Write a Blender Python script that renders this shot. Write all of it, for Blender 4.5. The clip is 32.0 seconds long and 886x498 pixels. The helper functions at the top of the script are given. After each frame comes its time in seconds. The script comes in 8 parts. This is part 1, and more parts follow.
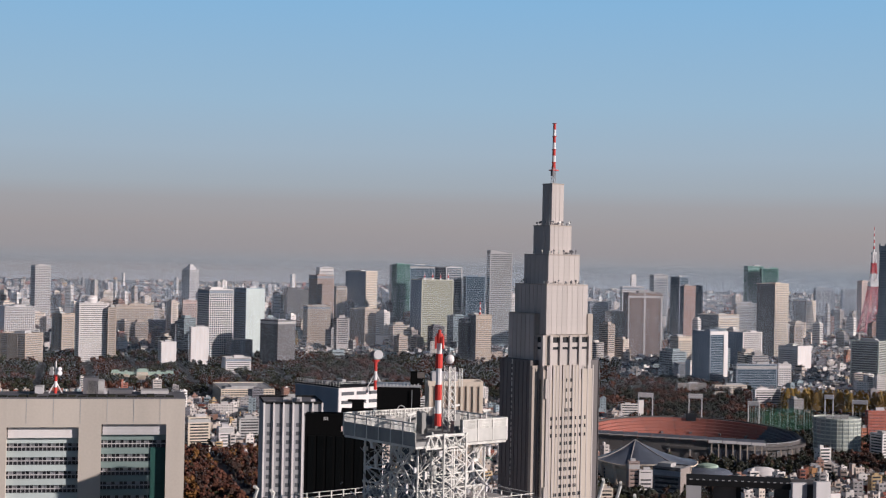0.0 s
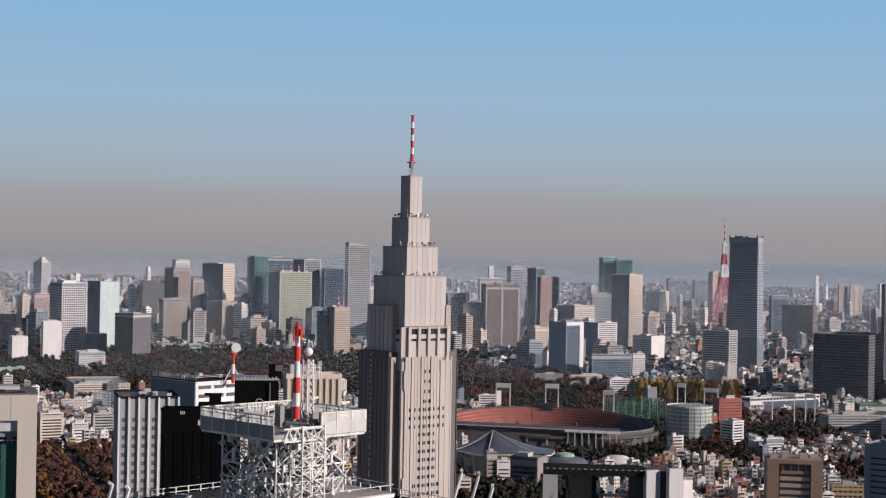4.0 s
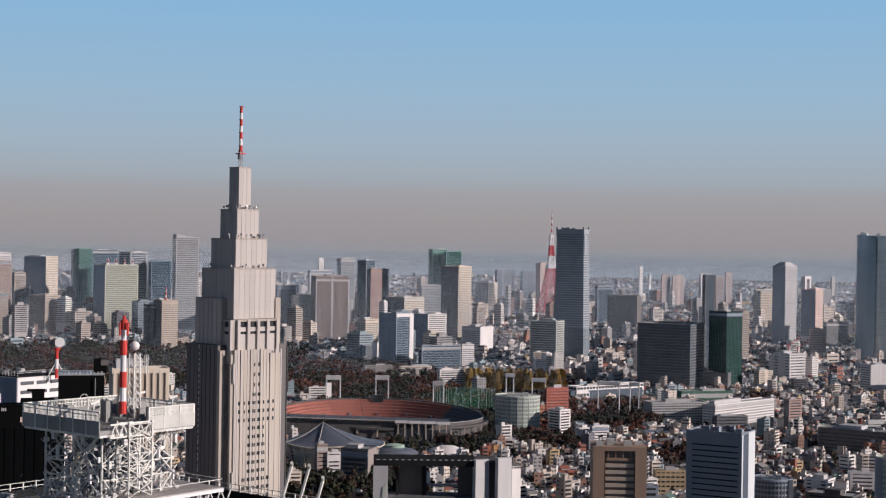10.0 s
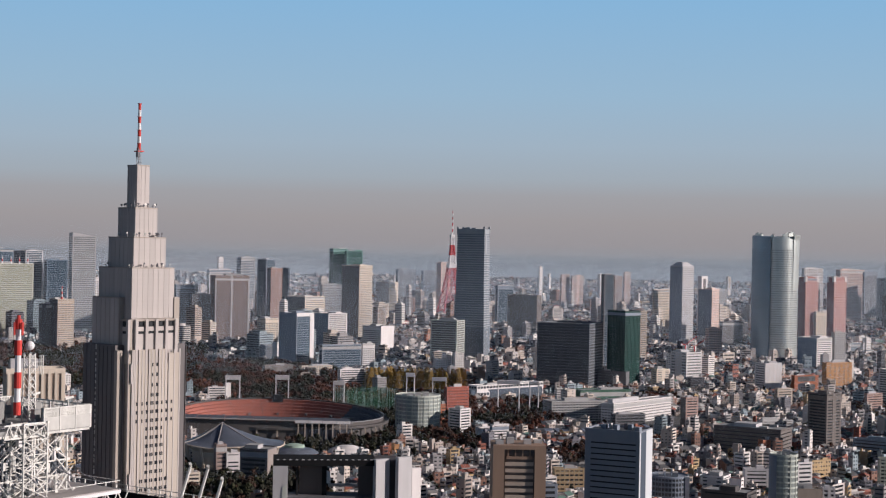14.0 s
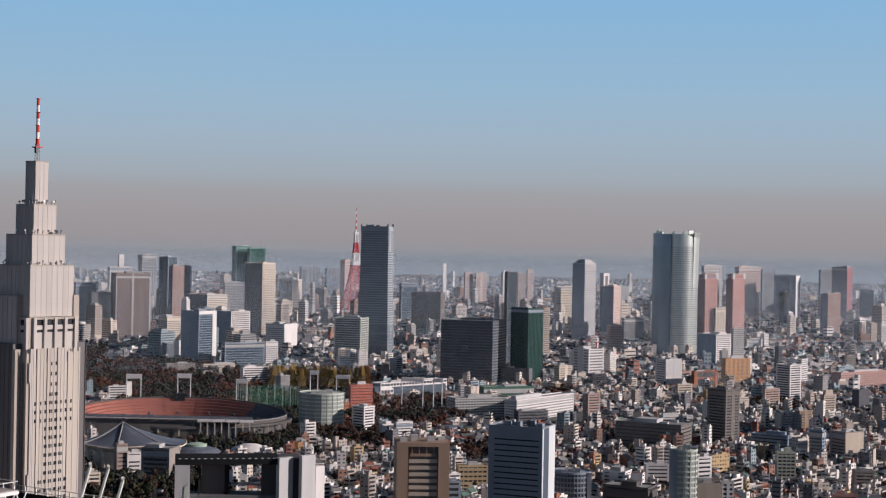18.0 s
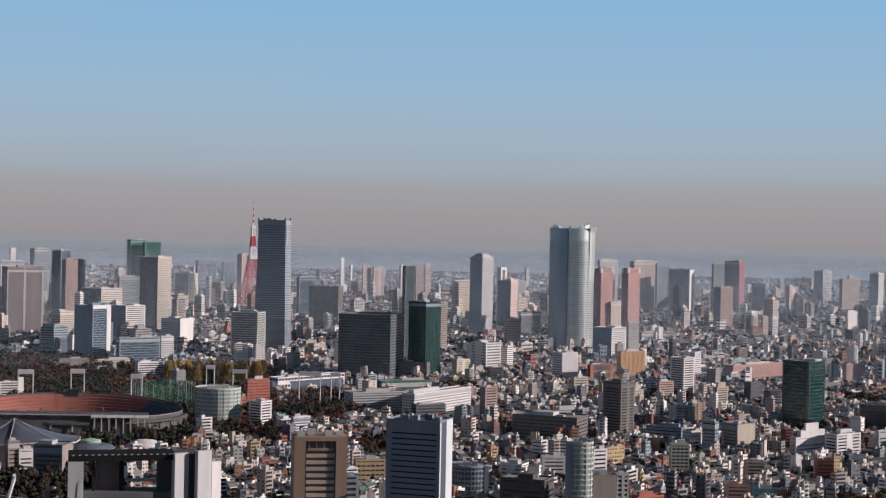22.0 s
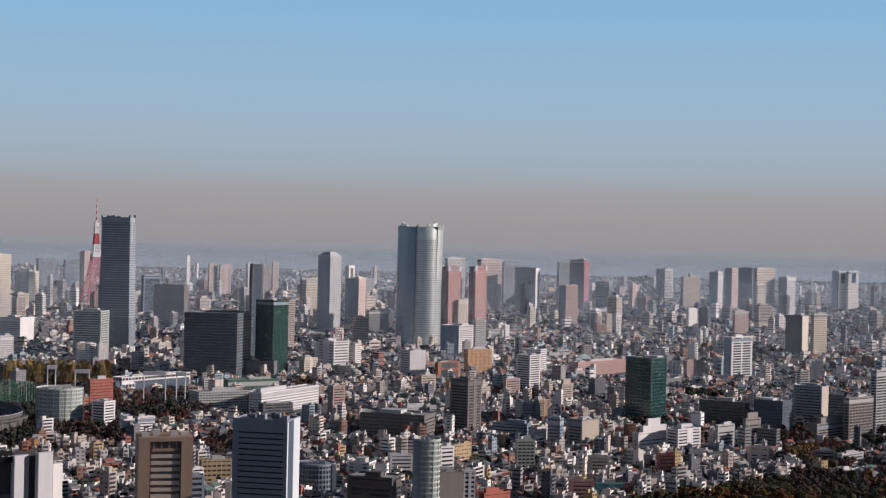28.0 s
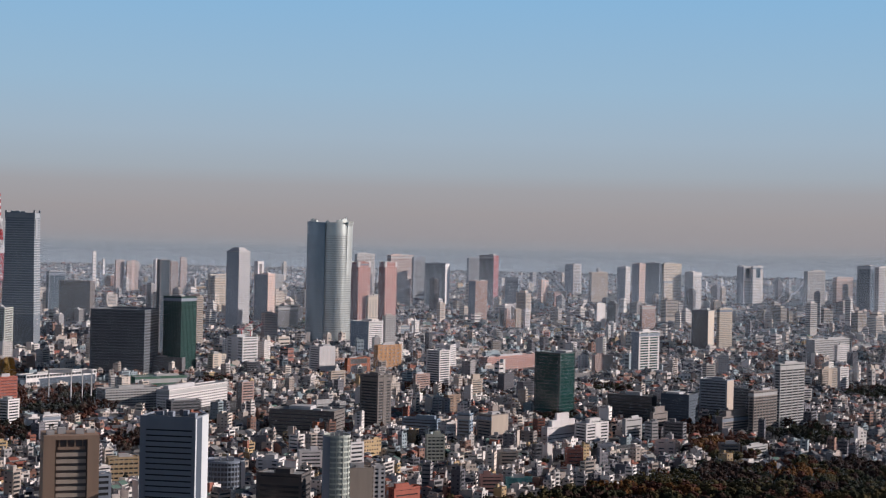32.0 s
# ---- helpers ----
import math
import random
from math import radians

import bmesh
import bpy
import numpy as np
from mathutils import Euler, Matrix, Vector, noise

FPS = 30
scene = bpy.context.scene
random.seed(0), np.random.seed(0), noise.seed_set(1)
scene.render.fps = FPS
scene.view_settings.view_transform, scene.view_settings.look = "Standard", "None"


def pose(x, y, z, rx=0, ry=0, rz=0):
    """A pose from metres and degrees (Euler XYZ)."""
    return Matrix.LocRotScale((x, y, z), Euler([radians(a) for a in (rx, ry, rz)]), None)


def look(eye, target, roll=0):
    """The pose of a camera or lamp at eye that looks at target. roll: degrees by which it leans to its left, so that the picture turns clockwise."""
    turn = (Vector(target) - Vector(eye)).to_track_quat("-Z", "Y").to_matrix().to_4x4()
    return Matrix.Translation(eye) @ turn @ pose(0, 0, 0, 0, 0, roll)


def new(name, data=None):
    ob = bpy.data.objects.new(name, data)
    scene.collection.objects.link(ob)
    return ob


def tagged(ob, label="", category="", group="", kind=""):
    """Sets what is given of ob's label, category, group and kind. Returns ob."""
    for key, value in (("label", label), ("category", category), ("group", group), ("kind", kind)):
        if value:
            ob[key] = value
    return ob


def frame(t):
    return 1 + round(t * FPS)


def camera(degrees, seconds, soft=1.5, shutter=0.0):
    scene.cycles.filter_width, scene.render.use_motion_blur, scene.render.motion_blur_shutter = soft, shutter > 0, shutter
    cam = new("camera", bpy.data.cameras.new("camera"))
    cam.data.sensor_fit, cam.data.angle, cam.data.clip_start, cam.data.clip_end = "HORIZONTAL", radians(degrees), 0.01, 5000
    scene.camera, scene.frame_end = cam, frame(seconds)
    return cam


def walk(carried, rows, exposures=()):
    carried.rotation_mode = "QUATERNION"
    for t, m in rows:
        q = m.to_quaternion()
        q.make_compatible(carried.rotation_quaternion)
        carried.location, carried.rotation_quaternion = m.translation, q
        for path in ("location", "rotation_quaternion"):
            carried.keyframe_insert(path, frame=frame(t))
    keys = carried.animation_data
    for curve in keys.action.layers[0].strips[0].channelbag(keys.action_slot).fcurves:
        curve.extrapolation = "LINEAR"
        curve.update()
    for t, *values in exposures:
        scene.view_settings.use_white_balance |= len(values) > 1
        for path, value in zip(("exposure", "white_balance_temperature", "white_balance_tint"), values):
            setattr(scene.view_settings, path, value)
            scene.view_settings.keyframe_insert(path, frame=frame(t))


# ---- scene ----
# One long pan from a high deck, over a city that stands still.
EYE = 204.0
cam = camera(32.892, 32.0, soft=1.2)
TURNS = [
    (0.0, 90.425, -1.164, 18.002),
    (0.5, 90.424, -1.132, 17.342),
    (1.0, 90.410, -1.153, 16.673),
    (1.5, 90.389, -1.124, 15.981),
    (2.0, 90.349, -1.102, 15.294),
    (2.5, 90.314, -1.090, 14.608),
    (3.0, 90.275, -1.067, 13.939),
    (3.5, 90.248, -1.054, 13.263),
    (5.5, 90.131, -0.968, 10.794),
    (6.0, 90.089, -0.942, 10.255),
    (6.5, 90.055, -0.903, 9.750),
    (7.0, 90.029, -0.890, 9.257),
    (7.5, 90.012, -0.928, 8.741),
    (8.0, 90.007, -0.862, 8.216),
    (8.5, 90.004, -0.877, 7.694),
    (9.0, 90.013, -0.906, 7.157),
    (9.5, 90.018, -0.915, 6.625),
    (10.0, 90.023, -0.901, 6.117),
    (10.5, 90.026, -0.930, 5.621),
    (11.0, 90.027, -0.950, 5.137),
    (11.5, 90.031, -0.965, 4.641),
    (12.0, 90.040, -0.973, 4.151),
    (12.5, 90.046, -1.005, 3.688),
    (13.0, 90.049, -1.039, 3.230),
    (13.5, 90.062, -1.057, 2.782),
    (14.0, 90.065, -1.048, 2.335),
    (14.5, 90.061, -1.031, 1.882),
    (16.5, 90.061, -1.066, -0.029),
    (17.0, 90.047, -1.064, -0.452),
    (17.5, 90.042, -1.087, -0.891),
    (18.0, 90.033, -1.054, -1.335),
    (18.5, 90.028, -1.094, -1.811),
    (19.0, 90.012, -1.116, -2.326),
    (19.5, 89.989, -1.133, -2.838),
    (20.0, 89.961, -1.144, -3.339),
    (20.5, 89.937, -1.176, -3.826),
    (21.0, 89.919, -1.135, -4.289),
    (21.5, 89.892, -1.149, -4.755),
    (22.0, 89.878, -1.133, -5.231),
    (22.5, 89.875, -1.207, -5.698),
    (23.0, 89.864, -1.145, -6.179),
    (23.5, 89.871, -1.225, -6.661),
    (24.0, 89.871, -1.213, -7.136),
    (24.5, 89.881, -1.232, -7.593),
    (25.0, 89.893, -1.236, -8.049),
    (25.5, 89.907, -1.263, -8.521),
    (27.5, 89.917, -1.255, -10.560),
    (28.0, 89.929, -1.259, -11.029),
    (28.5, 89.925, -1.215, -11.484),
    (29.0, 89.917, -1.289, -11.914),
    (29.5, 89.909, -1.242, -12.346),
    (30.0, 89.893, -1.226, -12.778),
    (30.5, 89.875, -1.204, -13.204),
    (31.0, 89.859, -1.218, -13.634),
    (31.5, 89.842, -1.227, -14.063),
    (32.0, 89.839, -1.242, -14.475),
]
walk(cam, [(t, pose(0, 0, EYE, rx, ry, rz)) for t, rx, ry, rz in TURNS], exposures=[(0.0, 0.0), (32.0, 0.0)])

# ---- light ----
SUN_SIDE, SUN_UP = 97.0, 19.0      # degrees to the right of the y axis, and above the horizon
sun_data = bpy.data.lights.new("sun", "SUN")
sun_data.energy, sun_data.angle, sun_data.color = 4.9, radians(0.53), (1.0, 0.905, 0.85)
sun = new("sun", sun_data)
sun_way = Vector((math.sin(radians(SUN_SIDE)) * math.cos(radians(SUN_UP)), math.cos(radians(SUN_SIDE)) * math.cos(radians(SUN_UP)), math.sin(radians(SUN_UP))))
sun.matrix_world = look(tuple(sun_way * 900), (0, 0, 0))

world = bpy.data.worlds.new("winter_sky")
scene.world = world
world.use_nodes = True
wn, wl = world.node_tree.nodes, world.node_tree.links
wn.clear()
w_out, w_bg = wn.new("ShaderNodeOutputWorld"), wn.new("ShaderNodeBackground")
w_sky = wn.new("ShaderNodeTexSky")
w_sky.sky_type, w_sky.sun_disc = "NISHITA", False
w_sky.sun_elevation, w_sky.sun_rotation = radians(SUN_UP), radians(SUN_SIDE)
w_sky.altitude, w_sky.dust_density = 200.0, 2.0
w_gain = wn.new("ShaderNodeMix")
w_gain.data_type, w_gain.blend_type = "RGBA", "MULTIPLY"
w_gain.inputs[0].default_value = 1.0
w_gain.inputs[7].default_value = (0.0032, 0.0062, 0.0155, 1)
wl.new(w_sky.outputs[0], w_gain.inputs[6])
w_co, w_sep = wn.new("ShaderNodeTexCoord"), wn.new("ShaderNodeSeparateXYZ")
wl.new(w_co.outputs["Generated"], w_sep.inputs[0])
w_range = wn.new("ShaderNodeMapRange")
w_range.inputs[1].default_value, w_range.inputs[2].default_value = -0.02, 0.18
wl.new(w_sep.outputs[2], w_range.inputs[0])
# smog layer over the horizon: blue-grey, mauve-grey, then clear blue
w_ramp = wn.new("ShaderNodeValToRGB")
ramp = w_ramp.color_ramp
STOPS = ((0.0, (0.214, 0.249, 0.302)), (0.075, (0.262, 0.279, 0.317)), (0.125, (0.315, 0.296, 0.314)), (0.205, (0.343, 0.320, 0.332)),
         (0.285, (0.352, 0.352, 0.378)), (0.34, (0.355, 0.403, 0.458)), (0.45, (0.352, 0.447, 0.545)), (0.62, (0.312, 0.470, 0.625)), (0.95, (0.238, 0.455, 0.695)))
while len(ramp.elements) < len(STOPS):
    ramp.elements.new(0.5)
for e, (at, col) in zip(ramp.elements, STOPS):
    e.position, e.color = at, (*col, 1)
wl.new(w_range.outputs[0], w_ramp.inputs[0])
w_fade = wn.new("ShaderNodeMapRange")
w_fade.inputs[1].default_value, w_fade.inputs[2].default_value = 0.17, 0.32
wl.new(w_sep.outputs[2], w_fade.inputs[0])
w_mix = wn.new("ShaderNodeMix")
w_mix.data_type = "RGBA"
wl.new(w_fade.outputs[0], w_mix.inputs[0])
wl.new(w_ramp.outputs[0], w_mix.inputs[6])
wl.new(w_gain.outputs[2], w_mix.inputs[7])
wl.new(w_mix.outputs[2], w_bg.inputs[0])
wl.new(w_bg.outputs[0], w_out.inputs[0])
w_bg.inputs[1].default_value = 1.0

# ---- materials ----
MATS = {}


def surface(name, rgb, rough=0.8, vary=0.16, size=6.0, metal=0.0, spec=0.4, island=False, streak=True, bump=0.0):
    """A matt or glossy surface with fine grain, broad stains and run-off streaks."""
    m = bpy.data.materials.new(name)
    m.use_nodes = True
    n, l = m.node_tree.nodes, m.node_tree.links
    bsdf = n["Principled BSDF"]
    bsdf.inputs["Roughness"].default_value, bsdf.inputs["Metallic"].default_value = rough, metal
    bsdf.inputs["Specular IOR Level"].default_value = spec
    co = n.new("ShaderNodeTexCoord")
    mp = n.new("ShaderNodeMapping")
    mp.inputs["Scale"].default_value = (1, 1, 0.12 if streak else 1)
    l.new(co.outputs["Object"], mp.inputs[0])
    broad, fine = n.new("ShaderNodeTexNoise"), n.new("ShaderNodeTexNoise")
    broad.inputs["Scale"].default_value, fine.inputs["Scale"].default_value = 1 / size, 1.7
    broad.inputs["Detail"].default_value, fine.inputs["Detail"].default_value = 4, 3
    l.new(mp.outputs[0], broad.inputs[0])
    l.new(co.outputs["Object"], fine.inputs[0])
    add = n.new("ShaderNodeMath")
    add.operation = "MULTIPLY_ADD"
    add.inputs[1].default_value = 0.35
    l.new(fine.outputs[0], add.inputs[0])
    l.new(broad.outputs[0], add.inputs[2])
    ran = n.new("ShaderNodeNewGeometry" if island else "ShaderNodeObjectInfo")
    tot = n.new("ShaderNodeMath")
    tot.operation = "MULTIPLY_ADD"
    tot.inputs[1].default_value = 0.9 if island else 0.3
    l.new(ran.outputs["Random Per Island" if island else "Random"], tot.inputs[0])
    l.new(add.outputs[0], tot.inputs[2])
    rng = n.new("ShaderNodeMapRange")
    rng.inputs[1].default_value, rng.inputs[2].default_value = (0.45, 1.8) if island else (0.45, 1.15)
    rng.inputs[3].default_value, rng.inputs[4].default_value = 1 - vary * (1.6 if island else 1), 1 + vary
    l.new(tot.outputs[0], rng.inputs[0])
    mul = n.new("ShaderNodeMix")
    mul.data_type, mul.blend_type = "RGBA", "MULTIPLY"
    mul.inputs[0].default_value = 1
    mul.inputs[6].default_value = (*rgb, 1)
    l.new(rng.outputs[0], mul.inputs[7])
    l.new(mul.outputs[2], bsdf.inputs["Base Color"])
    if bump:
        bp = n.new("ShaderNodeBump")
        bp.inputs["Strength"].default_value, bp.inputs["Distance"].default_value = bump, 0.3
        l.new(fine.outputs[0], bp.inputs["Height"])
        l.new(bp.outputs[0], bsdf.inputs["Normal"])
    MATS[name] = m
    return m


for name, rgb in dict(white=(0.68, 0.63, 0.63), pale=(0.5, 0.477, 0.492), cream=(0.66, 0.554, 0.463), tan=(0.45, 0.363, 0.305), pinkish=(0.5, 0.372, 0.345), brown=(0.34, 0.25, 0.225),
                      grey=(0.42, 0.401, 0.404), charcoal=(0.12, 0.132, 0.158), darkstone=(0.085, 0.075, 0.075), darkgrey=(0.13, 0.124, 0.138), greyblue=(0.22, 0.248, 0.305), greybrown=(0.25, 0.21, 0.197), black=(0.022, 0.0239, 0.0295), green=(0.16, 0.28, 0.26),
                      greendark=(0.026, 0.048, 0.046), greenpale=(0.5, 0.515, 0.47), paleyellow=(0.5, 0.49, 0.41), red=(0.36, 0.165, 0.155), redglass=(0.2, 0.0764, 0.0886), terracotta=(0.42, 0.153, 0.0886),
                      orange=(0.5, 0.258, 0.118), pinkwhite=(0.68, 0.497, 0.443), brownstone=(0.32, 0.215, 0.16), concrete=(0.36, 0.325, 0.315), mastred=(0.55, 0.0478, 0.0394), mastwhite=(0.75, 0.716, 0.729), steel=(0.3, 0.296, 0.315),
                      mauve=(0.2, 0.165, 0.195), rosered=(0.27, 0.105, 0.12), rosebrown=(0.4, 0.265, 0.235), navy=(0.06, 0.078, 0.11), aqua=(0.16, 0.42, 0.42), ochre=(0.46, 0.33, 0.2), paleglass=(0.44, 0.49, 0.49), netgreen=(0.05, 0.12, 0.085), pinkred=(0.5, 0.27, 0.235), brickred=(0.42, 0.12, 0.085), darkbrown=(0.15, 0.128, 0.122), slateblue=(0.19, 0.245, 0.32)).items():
    surface(name, rgb, 0.75 if name not in ("black", "greendark", "redglass") else 0.3)
for name, rgb in dict(glass_dark=(0.04, 0.042, 0.048), glass_blue=(0.035, 0.06, 0.085), glass_green=(0.032, 0.09, 0.08), glass_gold=(0.22, 0.22, 0.18), glass_grey=(0.29, 0.292, 0.302),
                      glass_slate=(0.1, 0.104, 0.118), glass_mid=(0.17, 0.165, 0.17), glass_teal=(0.012, 0.045, 0.042), glass_pale=(0.33, 0.36, 0.345)).items():
    surface(name, rgb, 0.12, 0.35, 14.0, spec=0.5, streak=False)
surface("blackmatte", (0.02, 0.02, 0.022), 0.95, 0.2, 5.0, spec=0.08)
surface("bluelight", (0.6, 0.61, 0.64), 0.5, 0.1, 9.0)
surface("asphalt", (0.055, 0.055, 0.058), 0.9, 0.3, 20.0, streak=False)
surface("roof_grey", (0.30, 0.30, 0.31), 0.85, 0.35, 8.0, streak=False)
for k, rgb in enumerate(((0.8, 0.735, 0.71), (0.65, 0.55, 0.485), (0.374, 0.345, 0.35), (0.45, 0.37, 0.33), (0.31, 0.17, 0.13), (0.146, 0.138, 0.16), (0.6, 0.535, 0.515), (0.33, 0.12, 0.085), (0.52, 0.36, 0.2), (0.3, 0.36, 0.4))):
    surface("town_wall_%d" % k, rgb, 0.8, 0.22, 5.0, island=True)
surface("town_glass", (0.04, 0.045, 0.055), 0.25, 0.5, 5.0, island=True, streak=False)
for k, rgb in enumerate(((0.115, 0.113, 0.12), (0.22, 0.21, 0.21), (0.08, 0.095, 0.135), (0.26, 0.085, 0.06), (0.06, 0.06, 0.068), (0.36, 0.35, 0.34), (0.12, 0.2, 0.17))):
    surface("town_roof_%d" % k, rgb, 0.8, 0.3, 5.0, island=True, streak=False)
for name, rgb in dict(leaf_green=(0.046, 0.047, 0.028), leaf_dark=(0.036, 0.036, 0.028), leaf_rust=(0.115, 0.048, 0.034), leaf_brown=(0.062, 0.037, 0.03), leaf_gold=(0.34, 0.215, 0.065), leaf_olive=(0.09, 0.072, 0.034), leaf_amber=(0.19, 0.088, 0.032), bark=(0.07, 0.055, 0.045)).items():
    surface(name, rgb, 0.9, 0.1, 9.0, island=True, streak=False, spec=0.08)


# ---- building tools ----
class Shape:
    """Collects boxes, bars and tubes into one mesh."""

    def __init__(self):
        self.v, self.f, self.m = [], [], []

    def quad(self, pts, mat=0):
        k = len(self.v)
        self.v.extend(pts)
        self.f.append(tuple(range(k, k + len(pts))))
        self.m.append(mat)

    def box(self, x0, y0, z0, x1, y1, z1, mat=0, at=None, top=None):
        """A box; at = (x, y, cos, sin) sets it down turned."""
        k = len(self.v)
        p = ((x0, y0), (x1, y0), (x1, y1), (x0, y1))
        if at:
            ox, oy, c, s = at
            p = [(ox + a * c - b * s, oy + a * s + b * c) for a, b in p]
        self.v.extend([(a, b, z0) for a, b in p])
        self.v.extend([(a, b, z1) for a, b in p])
        self.f.extend(((k, k + 1, k + 5, k + 4), (k + 1, k + 2, k + 6, k + 5), (k + 2, k + 3, k + 7, k + 6), (k + 3, k, k + 4, k + 7), (k + 4, k + 5, k + 6, k + 7), (k + 3, k + 2, k + 1, k)))
        self.m.extend((mat, mat, mat, mat, mat if top is None else top, mat))

    def pane(self, x0, y0, x1, y1, z0, z1, mat=0, at=(0, 0, 1, 0)):
        """An upright sheet between two points of the plan."""
        ox, oy, c, s = at
        a, b = (ox + x0 * c - y0 * s, oy + x0 * s + y0 * c), (ox + x1 * c - y1 * s, oy + x1 * s + y1 * c)
        self.quad([(*a, z0), (*b, z0), (*b, z1), (*a, z1)], mat)

    def bar(self, p, q, r=0.1, mat=0, sides=4, r2=None):
        p, q = Vector(p), Vector(q)
        d = (q - p).normalized()
        u = d.cross(Vector((0, 0, 1)) if abs(d.z) < 0.95 else Vector((1, 0, 0))).normalized()
        w = d.cross(u)
        k, r2 = len(self.v), r if r2 is None else r2
        for c, rr in ((p, r), (q, r2)):
            for i in range(sides):
                a = 2 * math.pi * (i + 0.5) / sides
                self.v.append(tuple(c + (u * math.cos(a) + w * math.sin(a)) * rr))
        for i in range(sides):
            j = (i + 1) % sides
            self.f.append((k + i, k + j, k + sides + j, k + sides + i))
            self.m.append(mat)
        self.f.append(tuple(range(k + sides - 1, k - 1, -1)))
        self.f.append(tuple(range(k + sides, k + 2 * sides)))
        self.m.extend((mat, mat))

    def lathe(self, profile, sides=32, mat=0, arc=(0, 360), sx=1.0, sy=1.0):
        """A turned body from (radius, height) pairs."""
        k, full = len(self.v), arc[1] - arc[0] >= 360
        cols = sides if full else sides + 1
        for r, z in profile:
            for i in range(cols):
                a = radians(arc[0] + (arc[1] - arc[0]) * i / sides)
                self.v.append((r * math.cos(a) * sx, r * math.sin(a) * sy, z))
        for j in range(len(profile) - 1):
            for i in range(sides):
                i2 = (i + 1) % cols
                self.f.append((k + j * cols + i, k + j * cols + i2, k + (j + 1) * cols + i2, k + (j + 1) * cols + i))
                self.m.append(mat)

    def mesh(self, name, mats):
        me = bpy.data.meshes.new(name)
        me.from_pydata(self.v, [], self.f)
        for m in mats:
            me.materials.append(MATS[m] if isinstance(m, str) else m)
        if len(mats) > 1:
            me.polygons.foreach_set("material_index", self.m)
        me.update()
        return me


def part(name, shape, mats, parent, label="", at=None):
    """Links a shape, or a mesh that is shared, as one part under a thing."""
    me = shape.mesh(name, [mats] if isinstance(mats, str) else mats) if isinstance(shape, Shape) else shape
    ob = new(name, me)
    ob.parent = parent
    if at is not None:
        ob.matrix_basis = at
    return tagged(ob, label)


def thing(name, m, label, category, group="", kind=""):
    ob = new(name)
    ob.matrix_basis = m
    return tagged(ob, label, category, group, kind)


def ground_z(d):
    """Level near by; far off the ground is raised to fit the skyline in the camera's view."""
    return 0.0 if d < 2200 else 153.0 * ((d - 2200) / 2700) ** 2


# ---- smog ----
SMOG = bpy.data.materials.new("smog")
SMOG.use_nodes = True
n, l = SMOG.node_tree.nodes, SMOG.node_tree.links
n.remove(n["Principled BSDF"])
dif, trl, both = n.new("ShaderNodeBsdfDiffuse"), n.new("ShaderNodeBsdfTranslucent"), n.new("ShaderNodeMixShader")
for q in (dif, trl):
    q.inputs[0].default_value = (0.74, 0.85, 1.0, 1)
both.inputs[0].default_value = 0.5
l.new(dif.outputs[0], both.inputs[1])
l.new(trl.outputs[0], both.inputs[2])
l.new(both.outputs[0], n["Material Output"].inputs[0])


def smog_bank(d, share, top, low):
    """Haze added as many fine upright strips with gaps between, spaced to blend in the camera's view, close near the
    ground and thinning out upwards.
    """
    rg = random.Random(d)
    s = Shape()
    step = 0.0002
    for i in range(int(1.38 / step)):
        a = radians(50.5) + (i + rg.random()) * step
        r = d + rg.uniform(-20, 20)
        x, y = r * math.cos(a), r * math.sin(a)
        w = r * step * share / 0.707 / 2
        b = a + radians(90 + (45 if i % 2 else -45))
        dx, dy = w * math.cos(b), w * math.sin(b)
        s.quad([(x - dx, y - dy, ground_z(d)), (x + dx, y + dy, ground_z(d)), (x + dx, y + dy, low), (x + dx * 0.5, y + dy * 0.5, (low + top) / 2), (x, y, top), (x - dx * 0.5, y - dy * 0.5, (low + top) / 2), (x - dx, y - dy, low)])
    tagged(new("smog_bank", s.mesh("smog_bank", [SMOG])), "thin bluish winter smog over the city", "smog", kind="structure")


for d, share, top, low in ((1250, 0.012, 235, 40), (1750, 0.018, 240, 50), (2350, 0.048, 240, 75), (3050, 0.095, 232, 100), (3650, 0.15, 206, 118), (4120, 0.22, 186, 118)):
    smog_bank(d, share, top, low)

# hazy distance behind the last roofs: haze painted on a glowing sheet, paling upwards into the sky
m = bpy.data.materials.new("hazy_distance")
m.use_nodes = True
n, l = m.node_tree.nodes, m.node_tree.links
n.remove(n["Principled BSDF"])
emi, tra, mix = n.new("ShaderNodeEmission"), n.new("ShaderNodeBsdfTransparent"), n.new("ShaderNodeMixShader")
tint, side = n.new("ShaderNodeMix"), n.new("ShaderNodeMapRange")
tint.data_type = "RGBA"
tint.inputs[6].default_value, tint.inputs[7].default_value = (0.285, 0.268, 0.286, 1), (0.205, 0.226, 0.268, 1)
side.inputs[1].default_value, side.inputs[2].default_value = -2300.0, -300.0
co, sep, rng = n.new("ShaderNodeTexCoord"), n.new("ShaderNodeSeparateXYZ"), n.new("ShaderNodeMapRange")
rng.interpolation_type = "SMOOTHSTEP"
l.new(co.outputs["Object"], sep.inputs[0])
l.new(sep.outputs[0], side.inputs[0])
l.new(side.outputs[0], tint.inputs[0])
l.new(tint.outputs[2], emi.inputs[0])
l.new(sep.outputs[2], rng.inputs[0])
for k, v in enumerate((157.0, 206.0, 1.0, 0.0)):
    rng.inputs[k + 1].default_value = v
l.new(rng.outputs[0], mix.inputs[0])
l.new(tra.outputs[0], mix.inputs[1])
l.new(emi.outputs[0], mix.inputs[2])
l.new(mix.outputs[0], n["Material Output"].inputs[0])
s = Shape()
